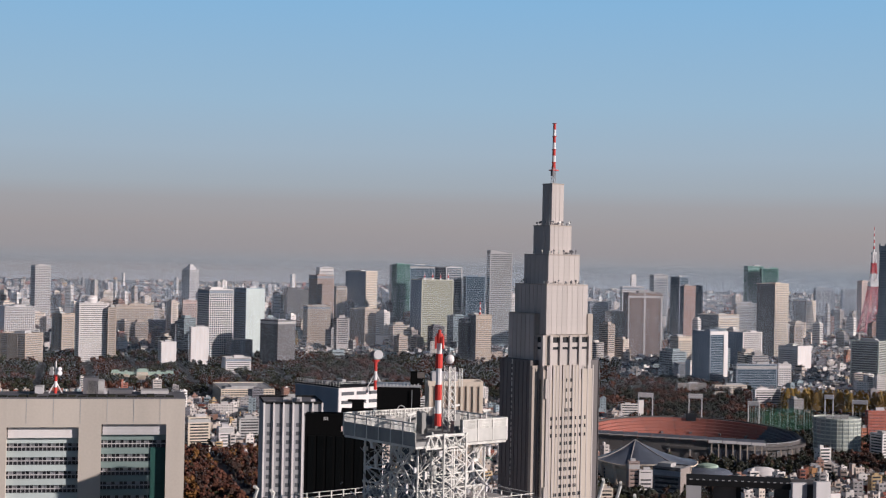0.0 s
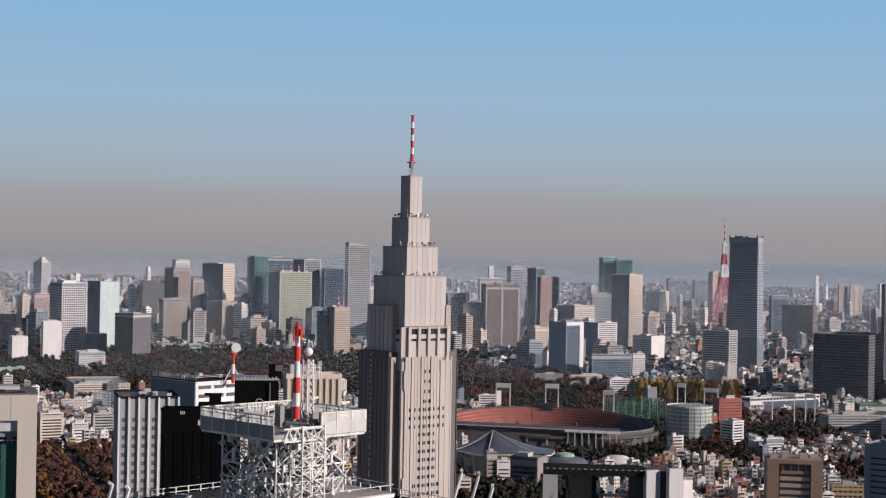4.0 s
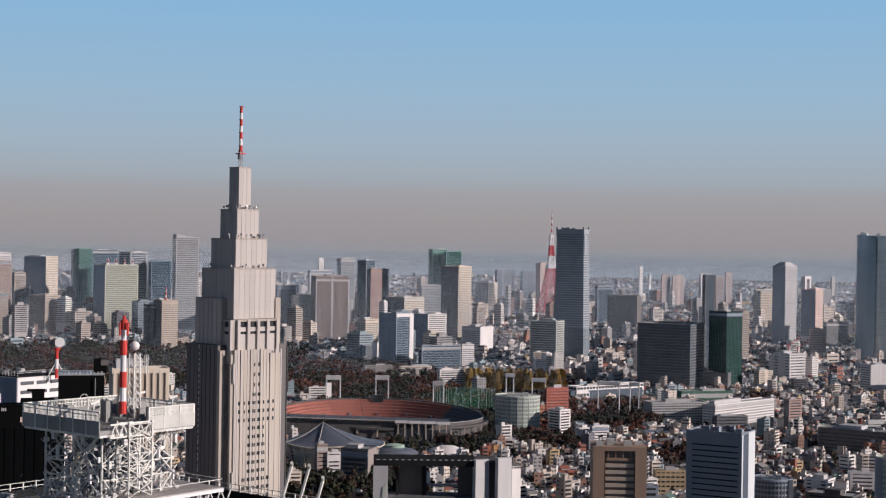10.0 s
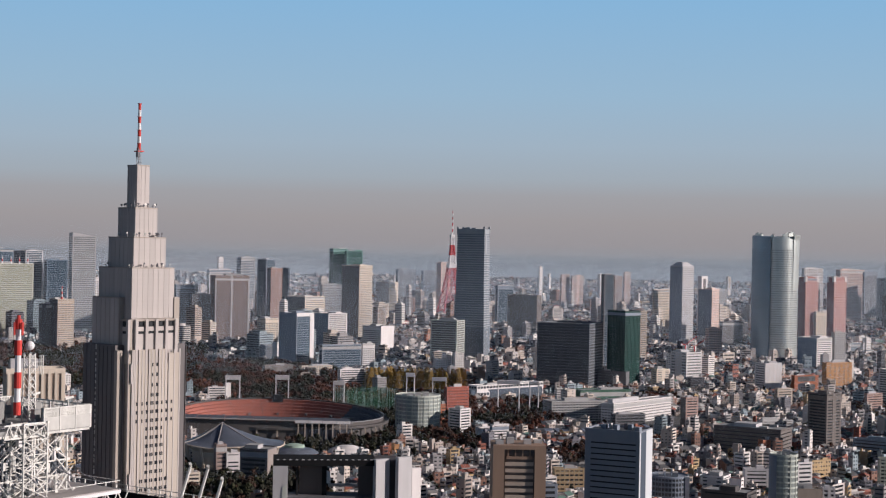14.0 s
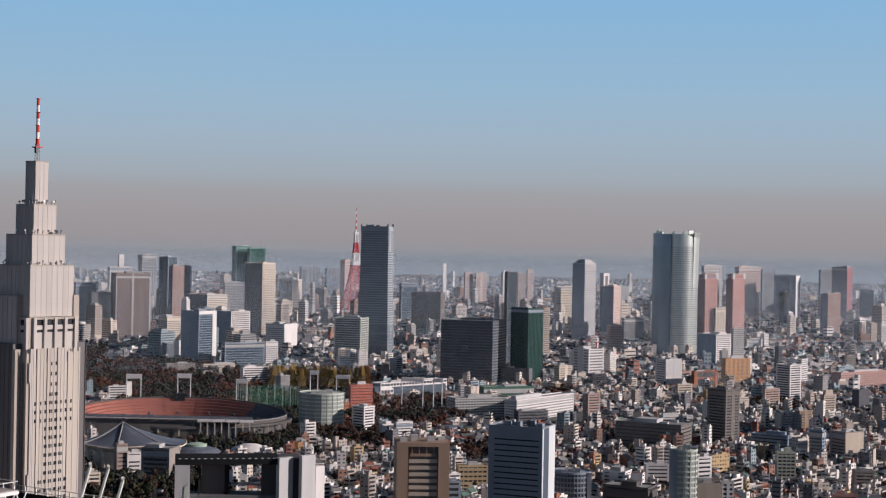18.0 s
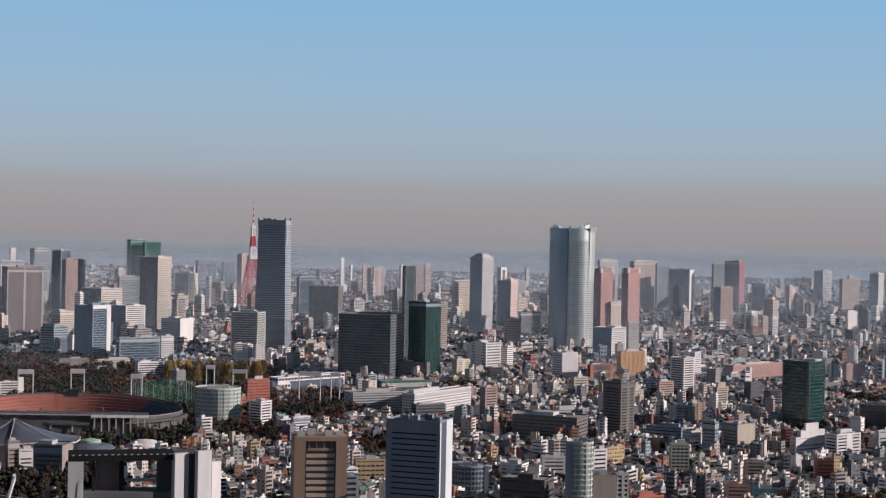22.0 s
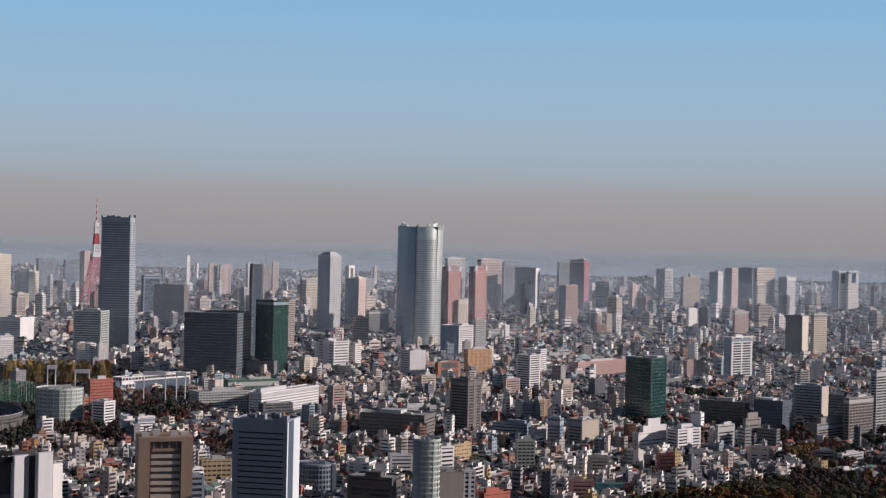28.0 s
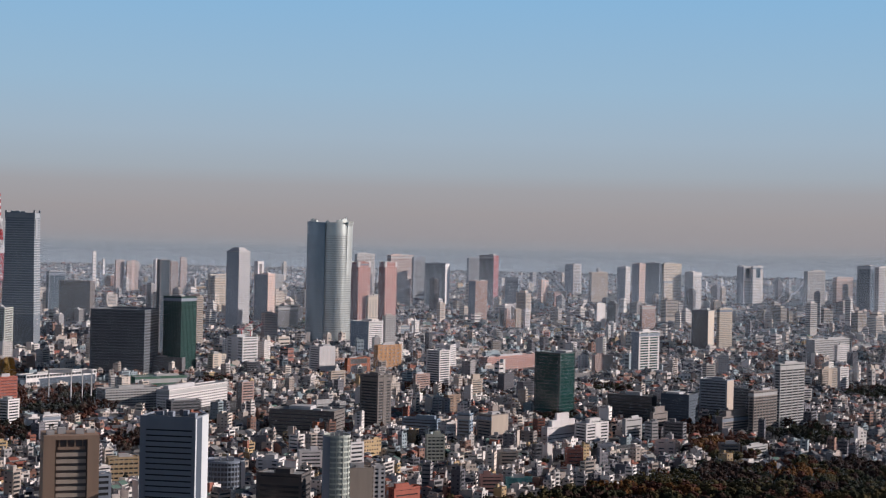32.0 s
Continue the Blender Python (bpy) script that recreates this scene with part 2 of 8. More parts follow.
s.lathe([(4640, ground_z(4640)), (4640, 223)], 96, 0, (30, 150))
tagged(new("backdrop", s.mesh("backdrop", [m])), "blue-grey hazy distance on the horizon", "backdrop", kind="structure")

FOOT = []   # circles kept free of small houses: x, y, radius

# ---- ground ----
g = Shape()
RINGS = [0, 150, 400, 700, 1000, 1400, 1800, 2200] + [2200 + 90 * i for i in range(1, 31)]
for i, r in enumerate(RINGS):
    for j in range(96):
        a = 2 * math.pi * j / 96
        g.v.append((r * math.sin(a), r * math.cos(a), ground_z(r)))
for i in range(len(RINGS) - 1):
    for j in range(96):
        k = (j + 1) % 96
        g.f.append((i * 96 + j, (i + 1) * 96 + j, (i + 1) * 96 + k, i * 96 + k)[::-1])
        g.m.append(0)
surface("city_ground", (0.075, 0.075, 0.078), 0.9, 0.5, 40.0, streak=False)
tagged(new("ground", g.mesh("ground", ["city_ground"])), "grey city ground of streets and yards", "ground", kind="structure")


# ---- blocks and towers ----
def ring(shape, a, b, z0, z1, out, mat=0):
    """A band round the four walls of a block."""
    shape.box(-out, -out, z0, a + out, 0.02, z1, mat)
    shape.box(-out, b - 0.02, z0, a + out, b + out, z1, mat)
    shape.box(-out, 0.02, z0, 0.02, b - 0.02, z1, mat)
    shape.box(a - 0.02, 0.02, z0, a + out, b - 0.02, z1, mat)


def office(name, x, y, turn, a, b, top, base, wall, glass, floor, band, pier, pw, label, steps=0, mast=0, slant=0, crown=0, stripe=0, flare=0, blank="", endmat="", recess=0):
    """A block with a glazed core, a spandrel band for each floor, piers, a roof edge and roof plant. x, y is its near corner."""
    rnd = random.Random(round(x * 7 + y * 13))
    dist = math.hypot(x, y)
    h = top - base
    if dist > 2200 and glass == "glass_dark":      # paler glass far off: softening of floor lines by distance put into the colour
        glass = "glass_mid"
    ob = thing(name, pose(x, y, base, 0, 0, turn), label, "building")
    ang = radians(turn)
    FOOT.append((x + (a * math.cos(ang) - b * math.sin(ang)) / 2, y + (a * math.sin(ang) + b * math.cos(ang)) / 2, 0.62 * max(a, b) + 8))
    core = Shape()
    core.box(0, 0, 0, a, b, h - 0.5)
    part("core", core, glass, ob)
    n = max(2, int(round(h / floor)))
    fh = h / n
    # floors that can be seen stand free; those low down, behind other roofs, are plain wall
    low = max(0, n - 44)
    s = Shape()
    ring(s, a, b, 0, fh * band, 0.35)
    me = s.mesh("spandrel", [wall])
    if low:
        s = Shape()
        ring(s, a, b, 0, low * fh, 0.35)
        part("plinth", s, wall, ob)
    if dist < 2400:
        for i in range(low, n):
            part("spandrel", me, None, ob, at=Matrix.Translation((0, 0, i * fh)))
    else:
        s = Shape()
        for i in range(low, n):
            ring(s, a, b, i * fh, (i + band) * fh, 0.35)
        tagged(part("facade_banding", s, wall, ob), kind="stuff")
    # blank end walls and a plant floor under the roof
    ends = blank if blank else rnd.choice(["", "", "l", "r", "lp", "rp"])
    if "l" in ends:      # left end wall; endmat, if given, paints in the tone of its shade
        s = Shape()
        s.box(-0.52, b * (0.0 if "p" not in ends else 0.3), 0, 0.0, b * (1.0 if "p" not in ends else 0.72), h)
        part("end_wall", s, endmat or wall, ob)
    # right end wall; endmat, if given, often carries its sunlit tone
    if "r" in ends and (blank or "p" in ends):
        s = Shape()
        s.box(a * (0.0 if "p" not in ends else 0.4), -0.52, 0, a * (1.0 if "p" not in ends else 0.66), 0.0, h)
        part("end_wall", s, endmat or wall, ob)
    if rnd.random() < 0.4 and not stripe and floor < 8:
        s = Shape()
        ring(s, a, b, h - fh * 1.6, h - fh * 0.5, 0.5)
        part("plant_floor", s, wall if wall in ("black", "blackmatte", "navy", "darkbrown", "darkstone", "bluepanel") else rnd.choice([wall, wall, "greyblue", "grey"]), ob)
    s = Shape()
    if pier:
        w = min(pw, pier * 0.8)
        na, nb = max(1, round((a - w) / pier)), max(1, round((b - w) / pier))
        spots = [(i * (a - w) / na, -0.45) for i in range(na + 1)] + [(i * (a - w) / na, b) for i in range(na + 1)]
        if dist < 1900:     # piers near enough to be told apart
            s.box(0, 0, 0, w, 0.45, h)
            me = s.mesh("pier", [wall])
            for px, py in spots:
                part("pier", me, None, ob, at=Matrix.Translation((px, py, 0)))
            s = Shape()
            s.box(0, 0, 0, 0.45, w, h)
            me = s.mesh("pier", [wall])
            for i in range(nb + 1):
                for px in (-0.45, a):
                    part("pier", me, None, ob, at=Matrix.Translation((px, i * (b - w) / nb, 0)))
            s = Shape()
        else:
            for px, py in spots:
                s.box(px, py, 0, px + w, py + 0.45, h)
            for i in range(nb + 1):
                for px in (-0.45, a):
                    s.box(px, i * (b - w) / nb, 0, px + 0.45, i * (b - w) / nb + w, h)
    else:
        c = min(1.6, a * 0.08)
        for px in (-0.4, a - c):
            for py in (-0.4, b - c):
                s.box(0, 0, 0, c + 0.4, c + 0.4, h)
                part("corner_pier", s, wall, ob, at=Matrix.Translation((px, py, 0)))
                s = Shape()
    if s.v:
        tagged(part("facade_ribbing", s, wall, ob), kind="stuff")
    s = Shape()
    s.box(-0.4, -0.4, h - 0.6, a + 0.4, b + 0.4, h, 0, top=1)
    ring(s, a, b, h, h + 1.1, 0.45)
    lid = part("roof", s, [wall, "roof_grey"], ob)
    if stripe == 4:      # plain corner strip, head band and a white outer edge
        s = Shape()
        s.box(-0.7, b * 0.9, 0, -0.36, b + 0.3, h)
        s.box(-0.7, -0.3, h - fh * 1.5, -0.36, b * 0.9, h)
        part("corner_strip", s, wall, ob)
        s = Shape()
        s.box(-0.36, -0.7, 0, a * 0.08, -0.3, h)
        part("edge_line", s, "bluelight", ob, "thin white line")
        s = Shape()
        s.box(a * 0.08, -0.7, 0, a * 0.5, -0.3, h)
        part("corner_strip", s, "navy", ob)
        s = Shape()
        s.box(a * 0.5, -0.75, 0, a + 0.5, -0.3, h + 0.5)
        part("stripe", s, "bluelight", ob, "white outer edge")
    elif stripe == 3:
        s = Shape()
        s.box(-0.3, -1.0, h - 5, a + 0.6, -0.4, h + 1)
        s.box(a * 0.78, -1.0, 0, a + 0.6, -0.4, h - 5)
        part("stripe", s, "white", ob, "white frame round the glass")
    elif stripe:
        s = Shape()
        s.box(a * 0.46, -0.9, 0, a * 0.51, -0.4, h + 0.4)
        s.box(-0.6, -0.9, h - 9, a * 0.46, -0.4, h - 5)
        s.box(a * 0.51, -0.9, h - 9, a + 0.6, -0.4, h - 5)
        s.box(a - 2.2, -0.9, 0, a + 0.6, -0.4, h - 9)
        s.box(-0.6, -0.9, 0, 1.6, -0.4, h - 9)
        part("stripe", s, "white", ob, "white vertical stripe")
    if recess:
        s = Shape()
        s.box(a * 0.3, -0.7, h - 30, a * 0.72, -0.3, h - 4)
        part("recess_glazing", s, "glass_blue", ob)
    if crown:
        for px in (0, a - 4):
            for py in (0, b - 4):
                s = Shape()
                s.box(px - 0.6, py - 0.6, h - 9, px + 4.6, py + 4.6, h + 2.5)
                part("crown", s, "white", ob, "white corner crown")
    if slant:
        s = Shape()
        s.v = [(0, 0, h), (a, 0, h), (a, b, h), (0, b, h), (0, 0, h + 2 * slant), (a, 0, h + 0.6), (a, b, h + 0.6), (0, b, h + 2 * slant)]
        s.f = [(0, 1, 5, 4), (1, 2, 6, 5), (2, 3, 7, 6), (3, 0, 4, 7), (4, 5, 6, 7)]
        s.m = [0] * 5
        part("crown", s, wall, ob)
    if flare:      # chamfered head
        s = Shape()
        s.v = [(0, 0, h), (a, 0, h), (a, b, h), (0, b, h), (a * 0.3, b * 0.3, h + 9), (a * 0.75, b * 0.3, h + 9), (a * 0.75, b * 0.75, h + 9), (a * 0.3, b * 0.75, h + 9)]
        s.f = [(0, 1, 5, 4), (1, 2, 6, 5), (2, 3, 7, 6), (3, 0, 4, 7), (4, 5, 6, 7)]
        s.m = [0] * 5
        part("head", s, wall, ob)
    z = h
    for k in range(steps):
        f = 0.16 * (k + 1)
        s = Shape()
        s.box(a * f, b * f, z, a * (1 - f), b * (1 - f), z + 7)
        part("penthouse", s, wall, lid)
        z += 7
    if not steps and not slant and not flare and stripe != 4 and a > 7:
        pa, pb = a * rnd.uniform(0.3, 0.55), b * rnd.uniform(0.3, 0.55)
        px, py = rnd.uniform(0.1, 0.9) * (a - pa), rnd.uniform(0.1, 0.9) * (b - pb)
        s = Shape()
        s.box(px, py, h, px + pa, py + pb, h + rnd.uniform(2.5, 4.5))
        part("penthouse", s, rnd.choice(["grey", "pale", wall]) if wall != "blackmatte" else wall, lid)
        for k in range(rnd.randint(1, 3)):
            px, py = rnd.uniform(0.06, 0.8) * a, rnd.uniform(0.06, 0.8) * b
            s = Shape()
            s.box(px, py, h, px + a * 0.12, py + b * 0.12, h + rnd.uniform(1.2, 2.6))
            part("roof_unit", s, "grey" if wall != "blackmatte" else "darkgrey", lid)
    if mast:
        s = Shape()
        for k in range(5):
            s.bar((a / 2, b / 2, z + mast * k / 5), (a / 2, b / 2, z + mast * (k + 1) / 5), (0.7 - 0.1 * k) * (3.2 if mast > 20 else 1), k % 2, 6)
        part("mast", s, ["mastred", "mastwhite"], lid, "red and white roof mast")
    return ob



# ---- the landmarks ----
surface("stone", (0.37, 0.315, 0.28), 0.8, 0.2, 7.0)
surface("stone_light", (0.46, 0.41, 0.395), 0.8, 0.16, 7.0)
surface("stone_warm", (0.46, 0.395, 0.345), 0.8, 0.2, 7.0)
# stone of the lower wings, with the shade on that side put into the colour
surface("granite", (0.13, 0.115, 0.118), 0.6, 0.2, 6.0)
surface("stone_beige", (0.5, 0.44, 0.395), 0.8, 0.16, 9.0)
surface("panel_lilac", (0.3, 0.295, 0.315), 0.7, 0.12, 6.0)
surface("panelgreen", (0.2, 0.26, 0.255), 0.45, 0.15, 7.0)
surface("bluepanel", (0.23, 0.25, 0.3), 0.45, 0.1, 9.0)
surface("steelgrey", (0.35, 0.355, 0.375), 0.4, 0.15, 12.0)
surface("seat_red", (0.29, 0.1, 0.078), 0.75, 0.2, 12.0, streak=False)
surface("metal_roof", (0.17, 0.19, 0.24), 0.38, 0.2, 9.0, metal=0.3, streak=False)
surface("copper_green", (0.34, 0.44, 0.37), 0.7, 0.2, 6.0, streak=False)
surface("silver", (0.55, 0.56, 0.56), 0.38, 0.14, 12.0, metal=0.2)
surface("tower_red", (0.5, 0.055, 0.07), 0.6, 0.1, 9.0)
surface("white_steel", (0.66, 0.635, 0.605), 0.55, 0.3, 1.6)
surface("mesh_grey", (0.5, 0.48, 0.46), 0.6, 0.25, 2.0)
surface("deck_grey", (0.27, 0.262, 0.258), 0.6, 0.3, 2.0)
surface("seat_slate", (0.085, 0.09, 0.115), 0.75, 0.2, 12.0, streak=False)
surface("grass", (0.07, 0.12, 0.03), 0.9, 0.3, 6.0, streak=False)
surface("track", (0.36, 0.12, 0.07), 0.9, 0.2, 6.0, streak=False)


def spot(az, d, z=0.0, turn=0.0):
    """A pose on the plan: degrees to the right, metres off, and a turn from facing the deck."""
    return pose(d * math.sin(radians(az)), d * math.cos(radians(az)), z, 0, 0, turn - az)


def keep(az, d, r):
    FOOT.append((d * math.sin(radians(az)), d * math.cos(radians(az)), r))


def prism(s, low, high, mat=0, cap=True):
    """A body between two rings of corners."""
    k, n = len(s.v), len(low)
    s.v.extend(low + high)
    for i in range(n):
        j = (i + 1) % n
        s.f.append((k + i, k + j, k + n + j, k + n + i))
        s.m.append(mat)
    if cap:
        s.f.append(tuple(range(k + n, k + 2 * n)))
        s.m.append(mat)


def tilted_box(s, a, b, z0, z1, mat=0):
    s.box(-a / 2, -b / 2, z0, a / 2, b / 2, z1, mat)


# stepped stone skyscraper with its striped mast
SK_AZ, SK_D = -13.852, 716.0
keep(SK_AZ, SK_D, 40)
sky = thing("stepped_skyscraper", spot(SK_AZ, SK_D, 0, 38.0), "pale stone stepped skyscraper with a red and white mast", "skyscraper")
FACES = [Matrix.Rotation(radians(90 * k), 4, "Z") for k in range(4)]
SK_TIERS = ((24.6, 170.4, 193.8), (18.7, 193.8, 207.8), (12.8, 207.8, 221.5), (7.2, 221.5, 241.4))


def block_part(name, x0, y0, z0, x1, y1, z1, mat, parent, label=""):
    s = Shape()
    s.box(x0, y0, z0, x1, y1, z1)
    return part(name, s, mat, parent, label)


# upper tiers: stone panels of two widths with narrow open joints and a coping
for k, (w, z0, z1) in enumerate(SK_TIERS):
    s = Shape()
    tilted_box(s, w - 0.5, w - 0.5, z0, z1 - 0.3)
    part("tier", s, "stone", sky)
    s = Shape()
    tilted_box(s, w + 0.16, w + 0.16, z1 - 0.55, z1)
    part("coping", s, "stone", sky)
    n = (8, 6, 5, 3)[k]
    wide, slim = w / n * 0.66, w / n * 0.305
    meshes = []
    for pw in (wide, slim):
        s = Shape()
        s.box(-pw / 2, -0.3, 0, pw / 2, 0.0, z1 - z0 - 0.56)
        meshes.append(s.mesh("panel", ["stone_light"]))
    for f in FACES:
        for i in range(n):
            x0 = -w / 2 + w * i / n
            for me, px, out in ((meshes[0], x0 + w / n * 0.35, 0.0), (meshes[1], x0 + w / n * 0.845, 0.07)):
                part("panel", me, None, sky, at=f @ Matrix.Translation((px, -w / 2 + 0.25 + out, z0)))
# open bays under the first set-back: pillars, a sill panel and two dark panes in each, painting in the shade of deep
# openings
block_part("shaft", -13.2, -13.2, 0, 13.2, 13.2, 170.2, "stone", sky)
for f in FACES:
    for i in range(5):
        px = -10.6 + i * 5.75
        s = Shape()
        s.box(px - 0.75, -14.6, 147.0, px + 0.75, -13.1, 170.0)
        part("pillar", s, "stone_light", sky, at=f.copy())
        if i == 4:
            continue
        for z0, z1, m, out, name in ((147.0, 163.4, "stone_light", -13.6, "panel"), (163.4, 164.6, "glass_dark", -13.25, "opening"), (164.6, 166.6, "stone_light", -13.7, "panel"), (166.6, 169.2, "glass_dark", -13.25, "opening"), (169.2, 170.0, "stone", -14.3, "lintel")):
            s = Shape()
            s.box(px + 0.76, out, z0, px + 4.99, -13.1, z1 - 0.02)
            part(name, s, m, sky, at=f.copy())
# lower shaft: broad fluted piers, divided by slots, with columns of small paired windows
s = Shape()
s.box(-0.34, -0.16, 0, 0.34, 0.0, 156.0)
me_rib = s.mesh("rib", ["stone_light"])
s = Shape()
s.box(-0.33, -0.22, 0, 0.33, 0.3, 1.6)
me_win = s.mesh("window", ["glass_dark"])
for f in FACES:
    for i in range(5):
        x0 = max(-13.4, -15.4 + i * 5.75)
        x1 = -15.4 + i * 5.75 + 4.3 if i < 4 else 14.5
        s = Shape()
        s.box(x0, -15.0, 0, x1, -13.1, 156.2 - (0.0 if i != 4 else 2.0))
        part("pier", s, "stone_warm", sky, at=f.copy())
        for k in range(3):
            part("rib", me_rib, None, sky, at=f @ Matrix.Translation((x0 + 0.3 + (x1 - x0 - 0.6) * k / 2, -15.0, 0)))
        if i < 4:
            s = Shape()
            s.box(x1, -14.75, 0, -15.4 + (i + 1) * 5.75, -13.1, 149.5)
            part("slot_wall", s, "stone_warm", sky, at=f.copy())
# rows: height, columns with paired windows and columns with single ones, counted from the middle
ROWS = ((150.0, 0, 1), (145.4, 0, 1), (140.7, 0, 1), (136.1, 1, 1), (132.3, 1, 4), (128.4, 1, 4), (124.4, 1, 4), (120.6, 1, 2), (116.6, 1, 2)) + tuple((112.7 - 4.0 * k, 2, 2) for k in range(4)) + tuple((96.8 - 4.0 * k, 3, 3) for k in range(8))
for f in (FACES[0], FACES[1]):
    for z, pairs, singles in ROWS:
        for i in range(singles):
            for side in (-1, 1):
                for e in ((-0.48, 0.48) if i < pairs else (0.0,)):
                    part("window", me_win, None, sky, at=f @ Matrix.Translation((-0.3 + side * (i + 0.5) * 2.85 + e, -15.02, z - 1.6)))
# side wings: a plain upper box and a lower one with a lit corner pilaster, mirrored on the far side; the lower one's
# colour is darkened to paint in its shade
for m in (Matrix.Identity(4), Matrix.Rotation(math.pi, 4, "Z")):
    for name, x0, y0, z0, x1, y1, z1 in (("upper_wing", -15.2, -7.3, 140.0, -12.1, 12.9, 180.0), ("lower_wing", -18.4, -9.0, 0.0, -13.0, 14.0, 158.3), ("pilaster", -18.7, -11.0, 0.0, -15.6, -8.9, 156.0), ("corner_shaft", -15.0, -13.0, 0.0, -12.6, -8.0, 150.0)):
        s = Shape()
        s.box(x0, y0, z0, x1, y1, z1)
        part(name, s, "granite" if name in ("lower_wing", "corner_shaft") else "stone", sky, at=m.copy())
    for i in range(7):
        s = Shape()
        s.box(-18.62, -6.6 + i * 3.1, 0, -18.38, -4.1 + i * 3.1, 157.6)
        part("panel", s, "granite", sky, "stone panel darkened for its shade", at=m.copy())
    for i in range(6):
        s = Shape()
        s.box(-15.36, -6.9 + i * 3.3, 158.4, -15.18, -4.1 + i * 3.3, 179.4)
        part("panel", s, "stone_light", sky, at=m.copy())
    for z0, z1 in ((141.0, 150.0), (84.0, 100.0)):
        s = Shape()
        s.box(-14.3, -15.5, z0, -13.3, -14.2, z1)
        part("corner_strip", s, "stone_light", sky, at=m.copy())
    rail = random.Random(8)
    for k in range(24):
        s = Shape()
        s.box(-18.9, 4.5, 96 + 2.6 * k, -18.6, 4.9, 96 + 2.6 * k + rail.uniform(0.9, 2.3))
        part("cleaning_rail", s, "white_steel", sky, at=m.copy())
rnd = random.Random(5)
for k in (0, 1, 2):
    w, z = SK_TIERS[k][0], SK_TIERS[k][2]
    inner = SK_TIERS[k + 1][0]
    for f in (FACES[0], FACES[3]):
        for i in range(9 if f is FACES[0] else 4):
            px, pz = rnd.uniform(-0.47, 0.47) * w, rnd.uniform(0.8, 1.7)
            s = Shape()
            s.bar((0, 0, 0), (0, 0, pz), 0.13, 0, 5)
            s.bar((0, -0.12, pz), (rnd.uniform(-0.3, 0.3), -0.42, pz + 0.08), 0.28, 0, 8, 0.55)
            part("dish_aerial", s, "white_steel" if rnd.random() < 0.35 else "darkgrey", sky, at=f @ Matrix.Translation((px, -(w / 2 + inner / 2) / 2 - 0.4, z)))
for px, py, z, hh in ((-4.5, -3.0, 221.5, 5.0), (-5.2, -4.6, 221.5, 1.6), (-8.2, 2.6, 207.8, 2.6), (-10, 6.5, 193.8, 2.4), (-13.5, -5.2, 180.0, 3.2)):
    s = Shape()
    s.bar((px, py, z), (px, py, z + hh), 0.16, 0, 5, 0.08)
    part("aerial", s, "steel", sky)
s = Shape()
for px in (-0.8, 0.8):
    for py in (-0.8, 0.8):
        s.bar((px, py, 241.2), (px * 0.8, py * 0.8, 249.5), 0.12)
for k in range(4):
    for a, b in (((-0.8, -0.8), (0.8, -0.8)), ((0.8, -0.8), (0.8, 0.8)), ((0.8, 0.8), (-0.8, 0.8)), ((-0.8, 0.8), (-0.8, -0.8))):
        s.bar((*a, 241.2 + 2 * k), (*b, 243.2 + 2 * k), 0.08)
part("mast_base", s, "steel", sky)
for k in range(7):
    s = Shape()
    z0, z1 = 248.6 + k * 3.1, 248.6 + (k + 1) * 3.1
    s.bar((0, 0, z0), (0, 0, z1), 0.85 - 0.03 * k, 0, 10, 0.85 - 0.03 * (k + 1))
    if k % 2 == 0:
        s.bar((0, 0, z1 - 0.25), (0, 0, z1), 1.05, 0, 10)
    part("mast", s, "mastwhite" if k % 2 else "mastred", sky, "red mast section" if k % 2 == 0 else "white mast section")
s = Shape()
tilted_box(s, 3.4, 3.4, 247.6, 248.1)
part("mast_platform", s, "mastred", sky)
s = Shape()
s.box(-2.2, -2.0, 245.0, -0.9, -0.6, 247.6)
part("mast_cabin", s, "darkgrey", sky)

# near telecom tower: roof, lattice and platform
TC_AZ, TC_D = -18.561, 184.0
tele = thing("telecom_building", spot(TC_AZ, TC_D, 0, 39.0), "grey tower block with a white lattice and aerial platform", "building")
s = Shape()
tilted_box(s, 41.4, 41.4, 0, 170.6)
part("block", s, "concrete", tele)
s = Shape()
tilted_box(s, 42, 42, 170.6, 171.0)
part("roof", s, "darkgrey", tele)
for f in FACES:
    s = Shape()
    s.box(-21.1, -21.1, 171.0, 21.1, -20.6, 172.0)
    part("parapet", s, "blackmatte", tele, at=f.copy())
    for zz in (172.3, 172.9):
        s = Shape()
        s.bar((-20.9, -20.8, zz), (20.9, -20.8, zz), 0.05)
        part("rail", s, "white_steel", tele, at=f.copy())
    s = Shape()
    s.bar((0, 0, 171.7), (0, 0, 172.95), 0.11)
    me = s.mesh("rail_post", ["white_steel"])
    for i in range(22):
        part("rail_post", me, None, tele, at=f @ Matrix.Translation((-20.8 + i * 1.98, -20.8, 0)))
# roof plant among the lattice feet
rnd = random.Random(31)
for i in range(26):
    px, py = rnd.uniform(-18, 18), rnd.uniform(-18, 18)
    if abs(px) < 7 and abs(py) < 7:
        continue
    s = Shape()
    w, l, hh = rnd.uniform(0.8, 3.0), rnd.uniform(0.8, 3.0), rnd.uniform(0.6, 1.7)
    s.box(px - w / 2, py - l / 2, 171.0, px + w / 2, py + l / 2, 171.0 + hh)
    s.box(px - w / 2 - 0.06, py - l / 2 - 0.06, 171.0 + hh, px + w / 2 + 0.06, py + l / 2 + 0.06, 171.1 + hh)
    part("roof_unit", s, rnd.choice(["white_steel", "pale", "deck_grey", "grey"]), tele)
